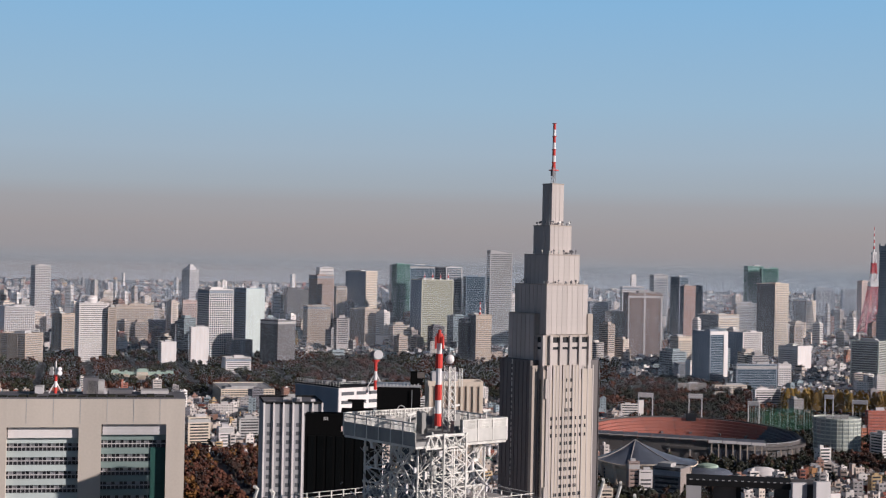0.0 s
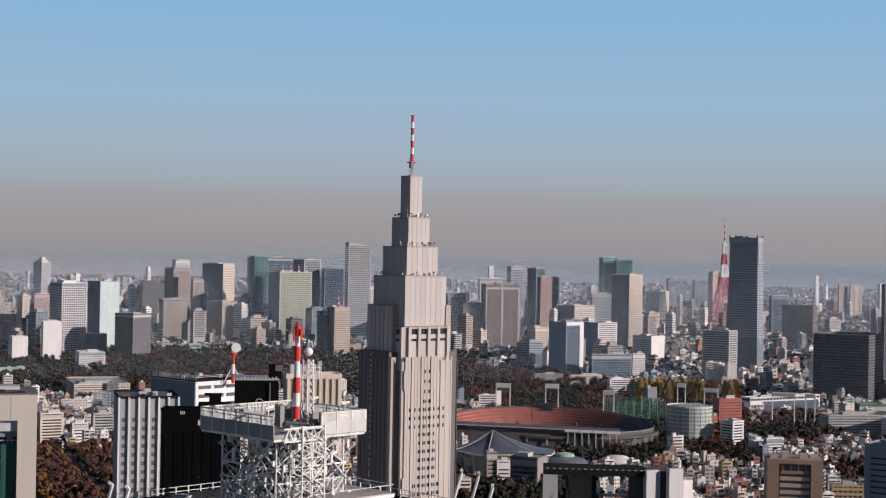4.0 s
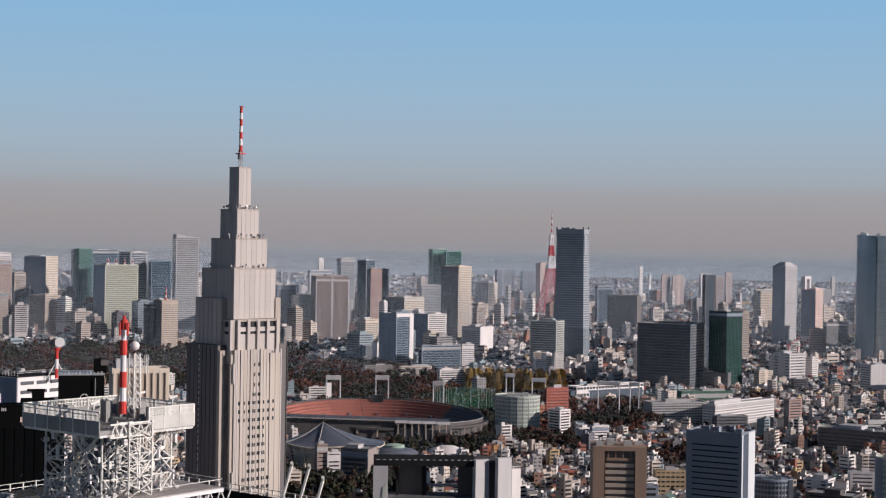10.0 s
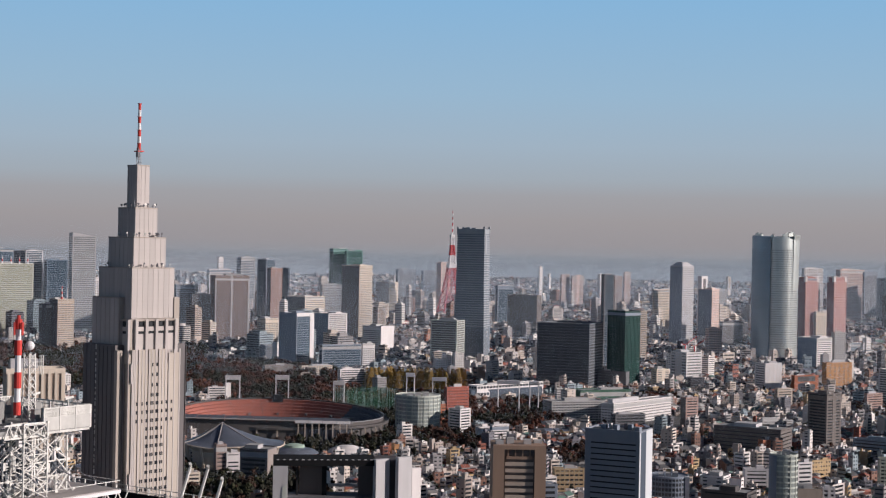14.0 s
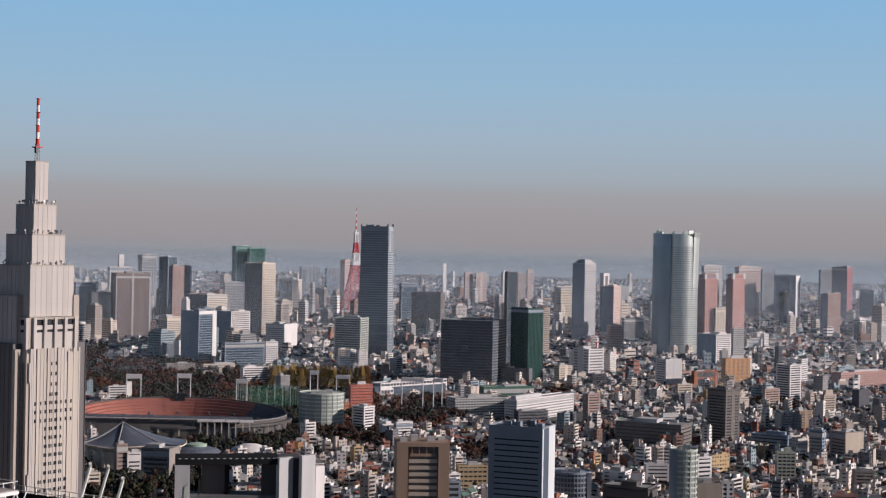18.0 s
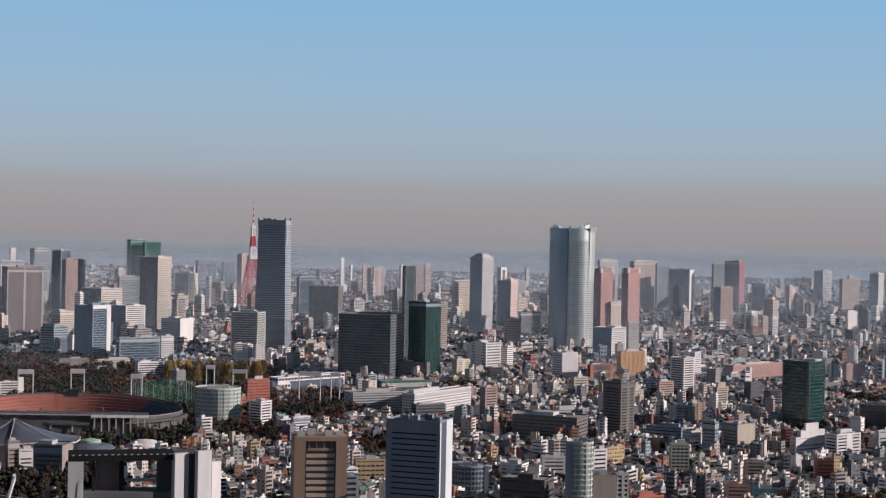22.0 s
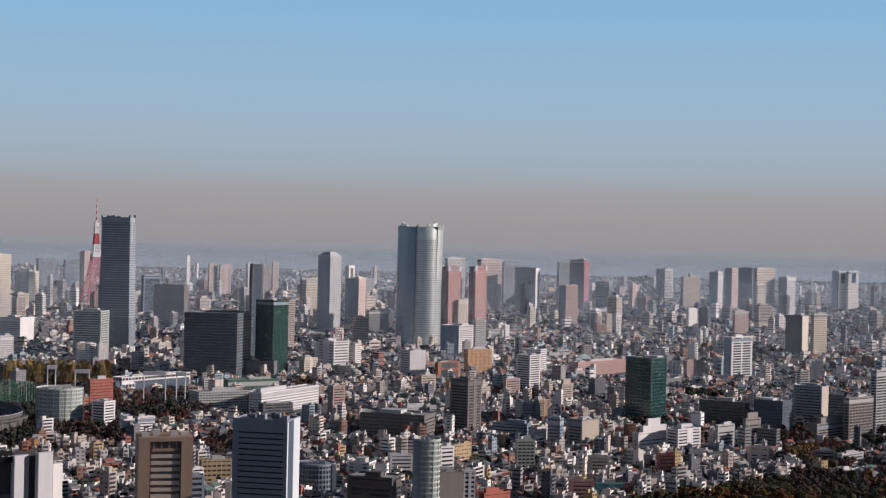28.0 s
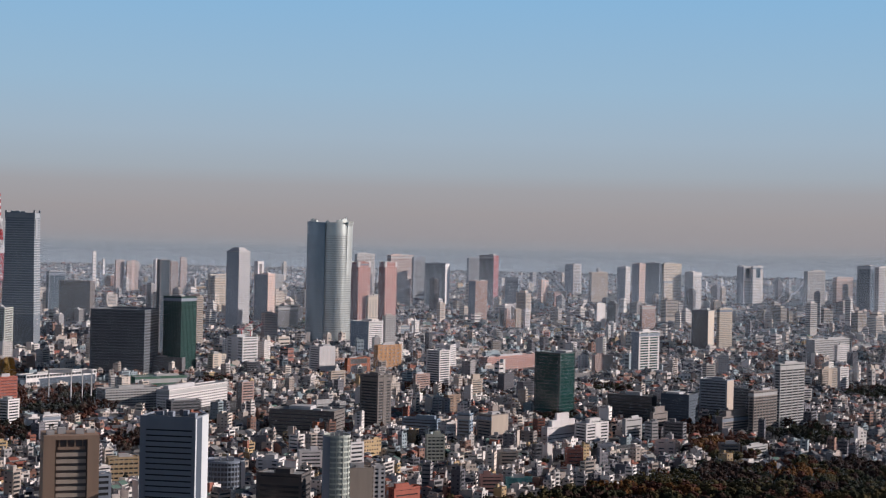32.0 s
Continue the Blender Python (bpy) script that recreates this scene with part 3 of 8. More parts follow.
for px, py in ((-20.0, 9.0), (-20.0, 5.5), (20.0, -9.0), (20.0, -12.0), (14.0, -20.0)):
    s = Shape()
    s.bar((px, py, 171.0), (px + 1.2, py - 0.9, 176.4), 0.2, 0, 6)
    s.bar((px + 1.2, py - 0.9, 176.4), (px + 0.2, py - 1.8, 176.9), 0.2, 0, 6)
    s.box(px - 0.5, py - 0.5, 171.0, px + 0.5, py + 0.5, 171.8)
    part("davit", s, "white_steel", tele, "white cleaning-gondola davit")
# lattice: two rings of legs, girders and crossed braces
DECK0, DECK1 = 182.3, 184.9
legs = [(-5.2, -5.2), (0, -5.2), (5.2, -5.2), (5.2, 0), (5.2, 5.2), (0, 5.2), (-5.2, 5.2), (-5.2, 0)]
for i, (px, py) in enumerate(legs):
    qx, qy = legs[(i + 1) % 8]
    s = Shape()
    s.bar((px, py, 171.0), (px, py, DECK0), 0.15, 0, 6)
    part("lattice_leg", s, "white_steel", tele)
    for z0, z1 in ((171.2, 174.8), (174.9, 178.5), (178.6, 182.2)):
        for a, b in (((px, py, z0), (qx, qy, z1)), ((qx, qy, z0), (px, py, z1))):
            s = Shape()
            s.bar(a, b, 0.085)
            part("brace", s, "white_steel", tele)
        s = Shape()
        s.bar((px, py, z1), (qx, qy, z1), 0.12)
        part("girder", s, "white_steel", tele)
        s = Shape()
        s.bar((px, py, z1), (px * 0.2, py * 0.2, z0), 0.075)
        part("brace", s, "white_steel", tele)
for i in range(80):
    px, py = rnd.choice([(-5.4, rnd.uniform(-5, 5)), (rnd.uniform(-5, 5), -5.4), (rnd.uniform(-3.5, 3.5), rnd.uniform(-3.5, 3.5))])
    z = rnd.uniform(171.6, 181.8)
    s = Shape()
    if i % 2:
        s.bar((px, py, z), (px + rnd.uniform(-2.6, 2.6), py + rnd.uniform(-1.0, 1.0), z + rnd.uniform(-1.4, 1.4)), 0.06)
        part("strut", s, "white_steel", tele)
    else:
        s.bar((px, py, z), (px, py, z + rnd.uniform(0.9, 2.0)), rnd.uniform(0.1, 0.3), 0, 7)
        part("panel_aerial", s, rnd.choice(["white_steel", "white_steel", "deck_grey", "steel"]), tele)
s = Shape()
tilted_box(s, 14.2, 14.2, DECK0, DECK0 + 0.5)
deck = part("platform", s, "deck_grey", tele)
for k, f in enumerate(FACES):
    first = 3 if k == 0 else 0      # the sunny side is open next to the near corner
    for i in range(first, 6):
        x0, x1 = -7.1 + i * 14.2 / 6 + 0.03, -7.1 + (i + 1) * 14.2 / 6 - 0.03
        s = Shape()
        s.box(x0, -7.15, DECK0 + 0.1, x1, -7.0, DECK0 + 1.62)
        part("platform_panel", s, "deck_grey" if k else "mesh_grey", deck, at=f.copy())
        s = Shape()
        for q in range(10 if k else 18):
            s.box(x0 + (x1 - x0) * q / (10 if k else 18), -7.12, DECK0 + 1.62, x0 + (x1 - x0) * q / (10 if k else 18) + 0.1, -7.04, DECK1)
        s.box(x0, -7.13, DECK0 + 2.2, x1, -7.03, DECK0 + 2.27)
        tagged(part("railing_grille", s, "white_steel", deck, at=f.copy()), kind="stuff")
        s = Shape()
        s.box(x0 - 0.06, -7.2, DECK0, x0 + 0.06, -6.95, DECK1 + 0.1)
        part("railing_post", s, "white_steel", deck, at=f.copy())
    s = Shape()
    s.bar((-7.1 + first * 14.2 / 6, -7.1, DECK1 + 0.06), (7.1, -7.1, DECK1 + 0.06), 0.1)
    part("platform_rail", s, "white_steel", deck, at=f.copy())
    s = Shape()
    s.bar((-7.0, -6.9, DECK0 - 0.15), (7.0, -6.9, DECK0 - 0.15), 0.2)
    part("edge_beam", s, "white_steel", deck, at=f.copy())
# white truss girder across the open corner
for z in (DECK0 - 0.35, DECK0 + 1.15):
    s = Shape()
    s.bar((-5.8, -7.35, z), (0.6, -7.35, z), 0.13)
    part("truss_chord", s, "white_steel", tele)
for i in range(10):
    s = Shape()
    x = -5.7 + i * 0.62
    s.bar((x, -7.35, DECK0 - 0.3 + 1.4 * (i % 2)), (x + 0.62, -7.35, DECK0 + 1.1 - 1.4 * (i % 2)), 0.08)
    part("truss_diagonal", s, "white_steel", tele)
# tall crossed braces on the sunny side and its neighbour
for f in (FACES[0], FACES[3]):
    for x0, x1, z0, z1 in ((0.3, 5.1, 177.0, 182.0), (0.3, 5.1, 171.2, 176.8), (-5.1, -0.3, 171.2, 176.8)):
        for p, q in (((x0, -5.5, z0), (x1, -5.5, z1)), ((x1, -5.5, z0), (x0, -5.5, z1)), ((x0, -5.5, z1), (x1, -5.5, z1))):
            s = Shape()
            s.bar(p, q, 0.11, 0, 6)
            part("brace", s, "white_steel", tele, at=f.copy())
for i in range(9):
    s = Shape()
    px, py = rnd.uniform(-5, 5), rnd.uniform(-5, 5)
    s.box(px - 0.4, py - 0.3, DECK0 + 0.5, px + 0.4, py + 0.3, DECK1 + rnd.uniform(-0.6, 0.5))
    part("cabinet", s, "deck_grey", deck)
# dark box added inside the lattice to stand for its shaded interior
s = Shape()
tilted_box(s, 4.4, 4.4, 171.0, DECK0)
part("lift_core", s, "charcoal", tele)
for i in range(40):
    px, py = rnd.uniform(-5, 5), rnd.choice((-4.6, rnd.uniform(-4.6, 2)))
    z = rnd.uniform(171.4, 180)
    s = Shape()
    s.box(px - 0.25, py - 0.2, z, px + rnd.uniform(0.1, 0.5), py + 0.2, z + rnd.uniform(0.6, 2.2))
    part("equipment_box", s, rnd.choice(["charcoal", "deck_grey", "charcoal", "white_steel"]), tele)
for i in range(70):      # struts, pipes and small aerials crowded low in the lattice
    px, py, z = rnd.uniform(-8, 8), rnd.uniform(-8, 8), rnd.uniform(171.2, 177.5)
    ax, up, r = rnd.uniform(0, 6.28), rnd.uniform(-1.2, 1.2), rnd.uniform(0.6, 1.3)
    s = Shape()
    s.bar((px - r * math.cos(ax), py - r * math.sin(ax), z - up * 0.5), (px + r * math.cos(ax), py + r * math.sin(ax), z + up * 0.5 + 0.4), rnd.uniform(0.05, 0.11), 0, 5)
    part("strut", s, rnd.choice(["white_steel", "white_steel", "deck_grey", "steel"]), tele)
# cables, brackets and small aerials, too fine and too many to count
s = Shape()
for i in range(900):
    px, py, z = rnd.uniform(-6.2, 6.2), rnd.uniform(-6.4, 5.0), 171.2 + 10.8 * rnd.random() ** 1.5
    if i % 3:
        ax, up, r = rnd.uniform(0, 6.28), rnd.uniform(-1.0, 1.0), rnd.uniform(0.25, 0.9)
        s.bar((px - r * math.cos(ax), py - r * math.sin(ax), z - up), (px + r * math.cos(ax), py + r * math.sin(ax), z + up), rnd.uniform(0.025, 0.06), i % 2, 4)
    else:
        w = rnd.uniform(0.08, 0.26)
        s.box(px - w, py - w, z, px + w, py + w, z + rnd.uniform(0.3, 1.1), rnd.choice((0, 0, 1, 2)))
tagged(part("cabling", s, ["mastwhite", "white_steel", "charcoal"], tele, "white cables, brackets and small aerials"), kind="stuff")
# front hoist frame under the platform
for px in (-3.2, 0.2):
    for py in (-7.6, -5.4):
        s = Shape()
        s.bar((px, py, 171.0), (px, py, 183.6), 0.11)
        part("lattice_leg", s, "white_steel", tele)
for i in range(7):
    for y in (-7.6, -5.4):
        for a, b in (((-3.2, y, 171.4 + 1.7 * i), (0.2, y, 173.1 + 1.7 * i)), ((0.2, y, 171.4 + 1.7 * i), (-3.2, y, 173.1 + 1.7 * i)), ((-3.2, y, 173.1 + 1.7 * i), (0.2, y, 173.1 + 1.7 * i))):
            s = Shape()
            s.bar(a, b, 0.065)
            part("brace", s, "white_steel", tele)
s = Shape()
s.box(-3.0, -9.5, 174.5, 9.5, 8.5, 174.9)
part("service_platform", s, "concrete", tele)
for p, q in (((-3.0, -9.6), (9.6, -9.6)), ((9.6, -9.6), (9.6, 8.5)), ((-3.0, -9.6), (-3.0, -5.5))):
    s = Shape()
    s.bar((*p, 174.6), (*q, 174.6), 0.28)
    part("edge_beam", s, "mastwhite", tele)
    s = Shape()
    s.bar((*p, 175.9), (*q, 175.9), 0.05)
    part("rail", s, "white_steel", tele)
for k in range(8):
    s = Shape()
    s.bar((-2.8 + 1.75 * k, -9.5, 171.2), (-2.8 + 1.75 * (k + 1) * 0.99, -9.5, 174.5), 0.09)
    s.bar((-2.8 + 1.75 * (k + 1) * 0.99, -9.5, 171.2), (-2.8 + 1.75 * k, -9.5, 174.5), 0.09)
    part("truss_diagonal", s, "white_steel", tele)
for f in FACES:
    for i in range(8):
        s = Shape()
        s.bar((-8.4 + i * 2.1, -8.4, 171.2), (-8.4 + (i + 1) * 2.1, -8.4, 174.4), 0.09)
        part("brace", s, "white_steel", tele, at=f.copy())
# striped pole, slim lattice mast with a white ball, small aerials
z0, z1 = 184.0, 195.6
POLE = ((0.0, 0.13, "mastred", 0.42), (0.13, 0.27, "mastwhite", 0.36), (0.27, 0.43, "mastred", 0.42), (0.43, 0.60, "mastwhite", 0.34), (0.60, 0.75, "mastred", 0.42), (0.75, 0.86, "mastwhite", 0.3), (0.86, 0.96, "mastred", 0.42), (0.96, 1.0, "mastred", 0.2))
for a, b, m, r in POLE:
    s = Shape()
    s.bar((-0.6, -3.2, z0 + (z1 - z0) * a), (-0.6, -3.2, z0 + (z1 - z0) * b), r, 0, 10)
    part("pole", s, m, tele, "red pole section" if m == "mastred" else "white pole section")
for k in range(4):
    s = Shape()
    a = k * math.pi / 2
    s.bar((-0.6 + math.cos(a) * 0.62, -3.2 + math.sin(a) * 0.62, 193.3), (-0.6 + math.cos(a) * 0.62, -3.2 + math.sin(a) * 0.62, 194.8), 0.11, 0, 6)
    part("whip_aerial", s, "mastred", tele)
mx, my = 1.6, -2.6
for dx in (-0.55, 0.55):
    for dy in (-0.55, 0.55):
        s = Shape()
        s.bar((mx + dx, my + dy, 183), (mx + dx * 0.8, my + dy * 0.8, 191), 0.08)
        part("mast_leg", s, "white_steel", tele)
for k in range(9):
    for a, b in (((-0.55, -0.55), (0.55, -0.55)), ((0.55, -0.55), (-0.55, -0.55)), ((0.55, -0.55), (0.55, 0.55)), ((-0.55, -0.55), (-0.55, 0.55))):
        s = Shape()
        s.bar((mx + a[0] * 0.9, my + a[1] * 0.9, 183.4 + k * 0.85), (mx + b[0] * 0.9, my + b[1] * 0.9, 184.25 + k * 0.85), 0.05)
        part("mast_brace", s, "white_steel", tele)
s = Shape()
s.lathe([(0.02, 191.4)] + [(0.56 * math.sin(i * math.pi / 8), 191.95 - 0.56 * math.cos(i * math.pi / 8)) for i in range(1, 8)] + [(0.02, 192.5)], 14)
s.v = [(x + mx, y + my, z) for x, y, z in s.v]
part("radome", s, "mastwhite", tele, "white ball aerial")
for i in range(3):
    s = Shape()
    s.bar((mx + 1.2 + 0.25 * i, my - 0.4, 188.5), (mx + 1.2 + 0.25 * i, my - 0.4, 190.8), 0.05)
    s.bar((mx, my, 189.0 + 0.5 * i), (mx + 1.6, my - 0.4, 189.0 + 0.5 * i), 0.05)
    part("side_aerial", s, "white_steel", tele)
for px, py in ((5.5, -5.0), (6.0, 1.5), (-5.5, -4)):
    s = Shape()
    s.bar((px, py, 183), (px, py, 185.6), 0.09)
    s.bar((px - 0.5, py, 185.6), (px + 0.7, py, 185.8), 0.16, 0, 6)
    part("camera_post", s, "white_steel", tele)

# beige office slab in front: two deep glazed bays in a stone frame
SB_D = 384.0
sx = SB_D / 2656.0
slab = thing("stone_office_slab", spot(-27.625, SB_D, 0, 2.0), "beige stone office slab with two deep glazed bays", "building")
ST = 167.7
X = lambda px: (px - 328) * sx
Zt = lambda py: ST - (py - 706) * sx
BAYS = ((28, 148, 755), (186, 296, 750))
s = Shape()
s.box(X(-120), 3.0, 0, 0, 17, ST - 0.3)
part("core", s, "glass_dark", slab)
for x0, x1 in ((-120, -60), (-10, 28), (148, 186), (296, 328)):
    s = Shape()
    s.box(X(x0), 0, 0, X(x1), 3.0, ST)
    part("pillar", s, "stone_beige", slab)
for x0, x1, y in ((28, 148, 755), (186, 296, 750), (-60, -10, 752)):
    s = Shape()
    s.box(X(x0), 0, Zt(y), X(x1), 3.0, ST)
    part("lintel", s, "stone_beige", slab)
    if x0 > 0:
        s = Shape()
        s.box(X(x0 + 2), 1.2, Zt(y + 19), X(x1), 3.0, Zt(y) - 0.02)
        part("valance", s, "white" if x0 < 100 else "pale", slab)
    for k in range(14):
        zz = Zt(y + 29 + k * 24)
        s = Shape()
        s.box(X(x0), 2.2, zz, X(x1), 3.05, zz + 1.5)
        part("spandrel", s, "paleglass" if x0 < 100 else "panelgreen", slab, "pale metal spandrel")
        s = Shape()
        s.box(X(x0), 2.5, zz - 1.06, X(x1), 3.05, zz - 0.86)
        part("transom", s, "pale", slab)
        s = Shape()
        for i in range(int((x1 - x0) / 7)):
            q = X(x0 + 3 + i * 7)
            s.box(q, 2.6, zz - 1.95, q + 0.2, 3.05, zz)
            if (i * 7 + k * 3) % 5 < 2:      # drawn blinds
                s.box(q + 0.2, 2.9, zz - 0.8, q + 1.02, 3.04, zz)
        part("glazing_grid", s, "steel", slab)
s = Shape()
s.box(X(270), 1.9, 0, X(296), 3.1, Zt(792))
part("glass_bay", s, "glass_green", slab, "plain green glazed strip")
for k in range(10):
    s = Shape()
    s.box(X(-120) + k * 6.5, -0.06, ST - 6.2, X(-120) + k * 6.5 + 0.12, 0.0, ST)
    part("joint", s, "steelgrey", slab)
s = Shape()
s.box(X(-120) - 0.2, -0.1, ST, 0.1, 17.3, ST + 0.3)
part("roof", s, "darkgrey", slab)
for x0, x1, y0, y1, m in ((152, 178, 678, 706, "darkgrey"), (160, 188, 684, 706, "grey"), (158, 194, 676, 682, "pale"), (196, 236, 699, 706, "darkgrey"), (70, 84, 688, 700, "pale"), (252, 300, 700, 706, "grey")):
    s = Shape()
    s.box(X(x0), 8, ST + 0.5, X(x1), 14, ST + (y1 - y0) * sx + 0.5)
    part("roof_plant", s, m, slab)
for k in range(3):
    s = Shape()
    s.bar((X(104), 12, ST + 0.2 + 1.6 * k), (X(104), 12, ST + 0.2 + 1.6 * (k + 1)), 0.4, 0, 8)
    part("roof_mast", s, "mastwhite" if k == 1 else "mastred", slab, "red and white mast with stays")
s = Shape()
s.bar((X(104), 12, ST + 5.0), (X(104), 12, ST + 8.6), 0.16, 0, 6)
part("mast_pole", s, "mastwhite", slab)
for a in (-1, 1):
    s = Shape()
    s.bar((X(104) + a * 1.7, 12, ST + 0.2), (X(104), 12, ST + 3.4), 0.16, 0, 5)
    part("mast_stay", s, "mastwhite", slab)
    for z, r in ((5.5, 0.62), (6.6, 0.5)):
        s = Shape()
        s.bar((X(104) + a * 0.9, 11.5, ST + z), (X(104) + a * 1.1, 11.0, ST + z), r, 0, 12)
        part("mast_dish", s, "mastwhite" if a > 0 else "pale", slab)
s = Shape()
for k in range(26):
    s.box(X(-120) + 2.4 * k, 1.0, ST + 0.3, X(-120) + 2.4 * k + 1.9, 3.0 + 1.5 * (k % 3), ST + 0.42 + 0.12 * (k % 4))
tagged(part("roof_planting", s, "leaf_dark", slab, "dark planting along the roof edge"), kind="stuff")
# small post on the dark block's roof, striped, with a dish
post = thing("striped_aerial_post", spot(-20.482, 668.0, 146.8 - 1.0) @ Matrix.Scale(1.4, 4), "red and white aerial post with white dish on a roof", "aerial")
for k in range(4):
    s = Shape()
    s.bar((0, 0, 3.0 * k), (0, 0, 3.0 * (k + 1)), 0.55, 0, 8)
    part("post", s, "mastred" if k % 2 == 0 else "mastwhite", post)
s = Shape()
s.bar((0.8, -1.3, 11.2), (0.8, -0.7, 11.2), 1.5, 0, 14)
part("dish", s, "mastwhite", post, "white round dish")
for a in (-1, 1):
    s = Shape()
    s.bar((a * 2.9, 0, 0), (0, 0, 5.6), 0.2)
    part("stay", s, "mastwhite", post)
s = Shape()
s.lathe([(0.3, 8.7), (1.15, 9.0), (1.15, 9.5), (0.3, 9.6)], 14)
part("platform", s, "mastred", post)
s = Shape()
s.bar((-0.9, -0.6, 11.4), (-0.9, -0.2, 11.4), 1.0, 0, 12)
part("dish", s, "darkgrey", post, "dark round dish")

# white-ribbed block: one column of square windows between each pair of ribs, blank floors under the roof
ribbed = thing("ribbed_office", pose(-250.5, 545.2, -1.0, 0, 0, 29.0), "pale grey office block with white ribs and columns of square windows", "building")
keep(-22.5, 610, 24)
RB_T, RB_N, RB_W = 147.2, 6, 3.85
s = Shape()
s.box(0, 0, 0, RB_N * RB_W, 27.2, RB_T - 0.8)
part("body", s, "panel_lilac", ribbed)
for i in range(RB_N + 1):
    s = Shape()
    s.box(i * RB_W - 0.35, -0.9, 0, i * RB_W + 0.35, 0.0, RB_T - 0.2)
    part("rib", s, "white", ribbed, "white rib")
s = Shape()
s.box(-0.75, -0.06, 0, 0.75, 0.03, 1.55)
me_win = s.mesh("window", ["glass_slate"])
rnd = random.Random(12)
for i in range(RB_N):
    s = Shape()
    s.box(i * RB_W + 0.36, -0.2, 0, i * RB_W + 0.8, 0.0, RB_T - 0.8)
    s.box(i * RB_W + RB_W - 0.8, -0.2, 0, i * RB_W + RB_W - 0.36, 0.0, RB_T - 0.8)
    part("pier", s, "panel_lilac", ribbed)
    for k in range(14):
        part("window", me_win, None, ribbed, at=Matrix.Translation(((i + 0.5) * RB_W, -0.02, RB_T - 9.8 - 3.42 * k)))
s = Shape()
ring(s, RB_N * RB_W, 27.2, RB_T - 0.8, RB_T + 0.3, 0.1)
part("parapet", s, "blackmatte", ribbed)
s = Shape()
s.box(0.1, 0.1, RB_T - 0.8, RB_N * RB_W - 0.1, 27.1, RB_T - 0.5)
part("roof", s, "darkgrey", ribbed)
for k in range(9):
    s = Shape()
    px, py = rnd.uniform(1, 20), rnd.uniform(3, 24)
    s.box(px, py, RB_T - 0.5, px + rnd.uniform(1, 3), py + rnd.uniform(1, 3), RB_T + rnd.uniform(0.4, 1.6))
    part("roof_unit", s, rnd.choice(["grey", "darkgrey", "pale"]), ribbed)

# athletics stadium
SD_AZ, SD_D = -8.514, 1660.0
keep(SD_AZ, SD_D, 128)
stad = thing("stadium", spot(SD_AZ, SD_D, 0, 0), "open oval stadium with terracotta-red seats", "stadium")
RX, RY = 117.0, 96.0
s = Shape()
s.lathe([(0.56, 0.6), (0.001, 0.6)], 72, 0, sx=RX, sy=RY)
part("pitch", s, "grass", stad)
s = Shape()
s.lathe([(0.66, 0.8), (0.56, 0.7)], 72, 0, sx=RX, sy=RY)
part("running_track", s, "track", stad)


def rim(a):
    """Height of the stand's edge: highest on the side away from the deck."""
    return 21.0 + 8.0 * max(0.0, math.sin(a)) ** 0.9 - 1.5 * math.cos(a)


N = 72
for j in range(0, N, 4):
    s = Shape()
    for i in range(j, j + 4):
        a0, a1 = 2 * math.pi * i / N, 2 * math.pi * (i + 1) / N
        if i == j:
            a0 += 0.006
        for k in range(9):
            r0, r1 = 0.68 + 0.30 * k / 9, 0.68 + 0.30 * (k + 1) / 9
            h0, h1 = 3.0 + (rim(a0) - 4.0) * (k / 8) ** 1.1, 3.0 + (rim(a1) - 4.0) * (k / 8) ** 1.1
            p = [(RX * r0 * math.cos(a0), RY * r0 * math.sin(a0), h0), (RX * r1 * math.cos(a0), RY * r1 * math.sin(a0), h0), (RX * r1 * math.cos(a1), RY * r1 * math.sin(a1), h1), (RX * r0 * math.cos(a1), RY * r0 * math.sin(a1), h1)]
            s.quad(p[::-1])
            if k < 8:
                g0, g1 = 3.0 + (rim(a0) - 4.0) * ((k + 1) / 8) ** 1.1, 3.0 + (rim(a1) - 4.0) * ((k + 1) / 8) ** 1.1
                s.quad([p[1], p[2], (p[2][0], p[2][1], g1), (p[1][0], p[1][1], g0)][::-1])
    # slate seats at the shadowed end: the shade is put into the seat colour
    block = part("seat_block", s, "seat_slate" if 14 <= j // 4 or j // 4 < 2 else "seat_red", stad)
    a = 2 * math.pi * (j + 2) / N
    s = Shape()
    c, q = math.cos(a), math.sin(a)
    s.bar((RX * 0.80 * c, RY * 0.80 * q, 4.5 + rim(a) * 0.28), (RX * 0.87 * c, RY * 0.87 * q, 4.5 + rim(a) * 0.30), 2.0, 0, 4)
    part("gangway_mouth", s, "darkgrey", block)
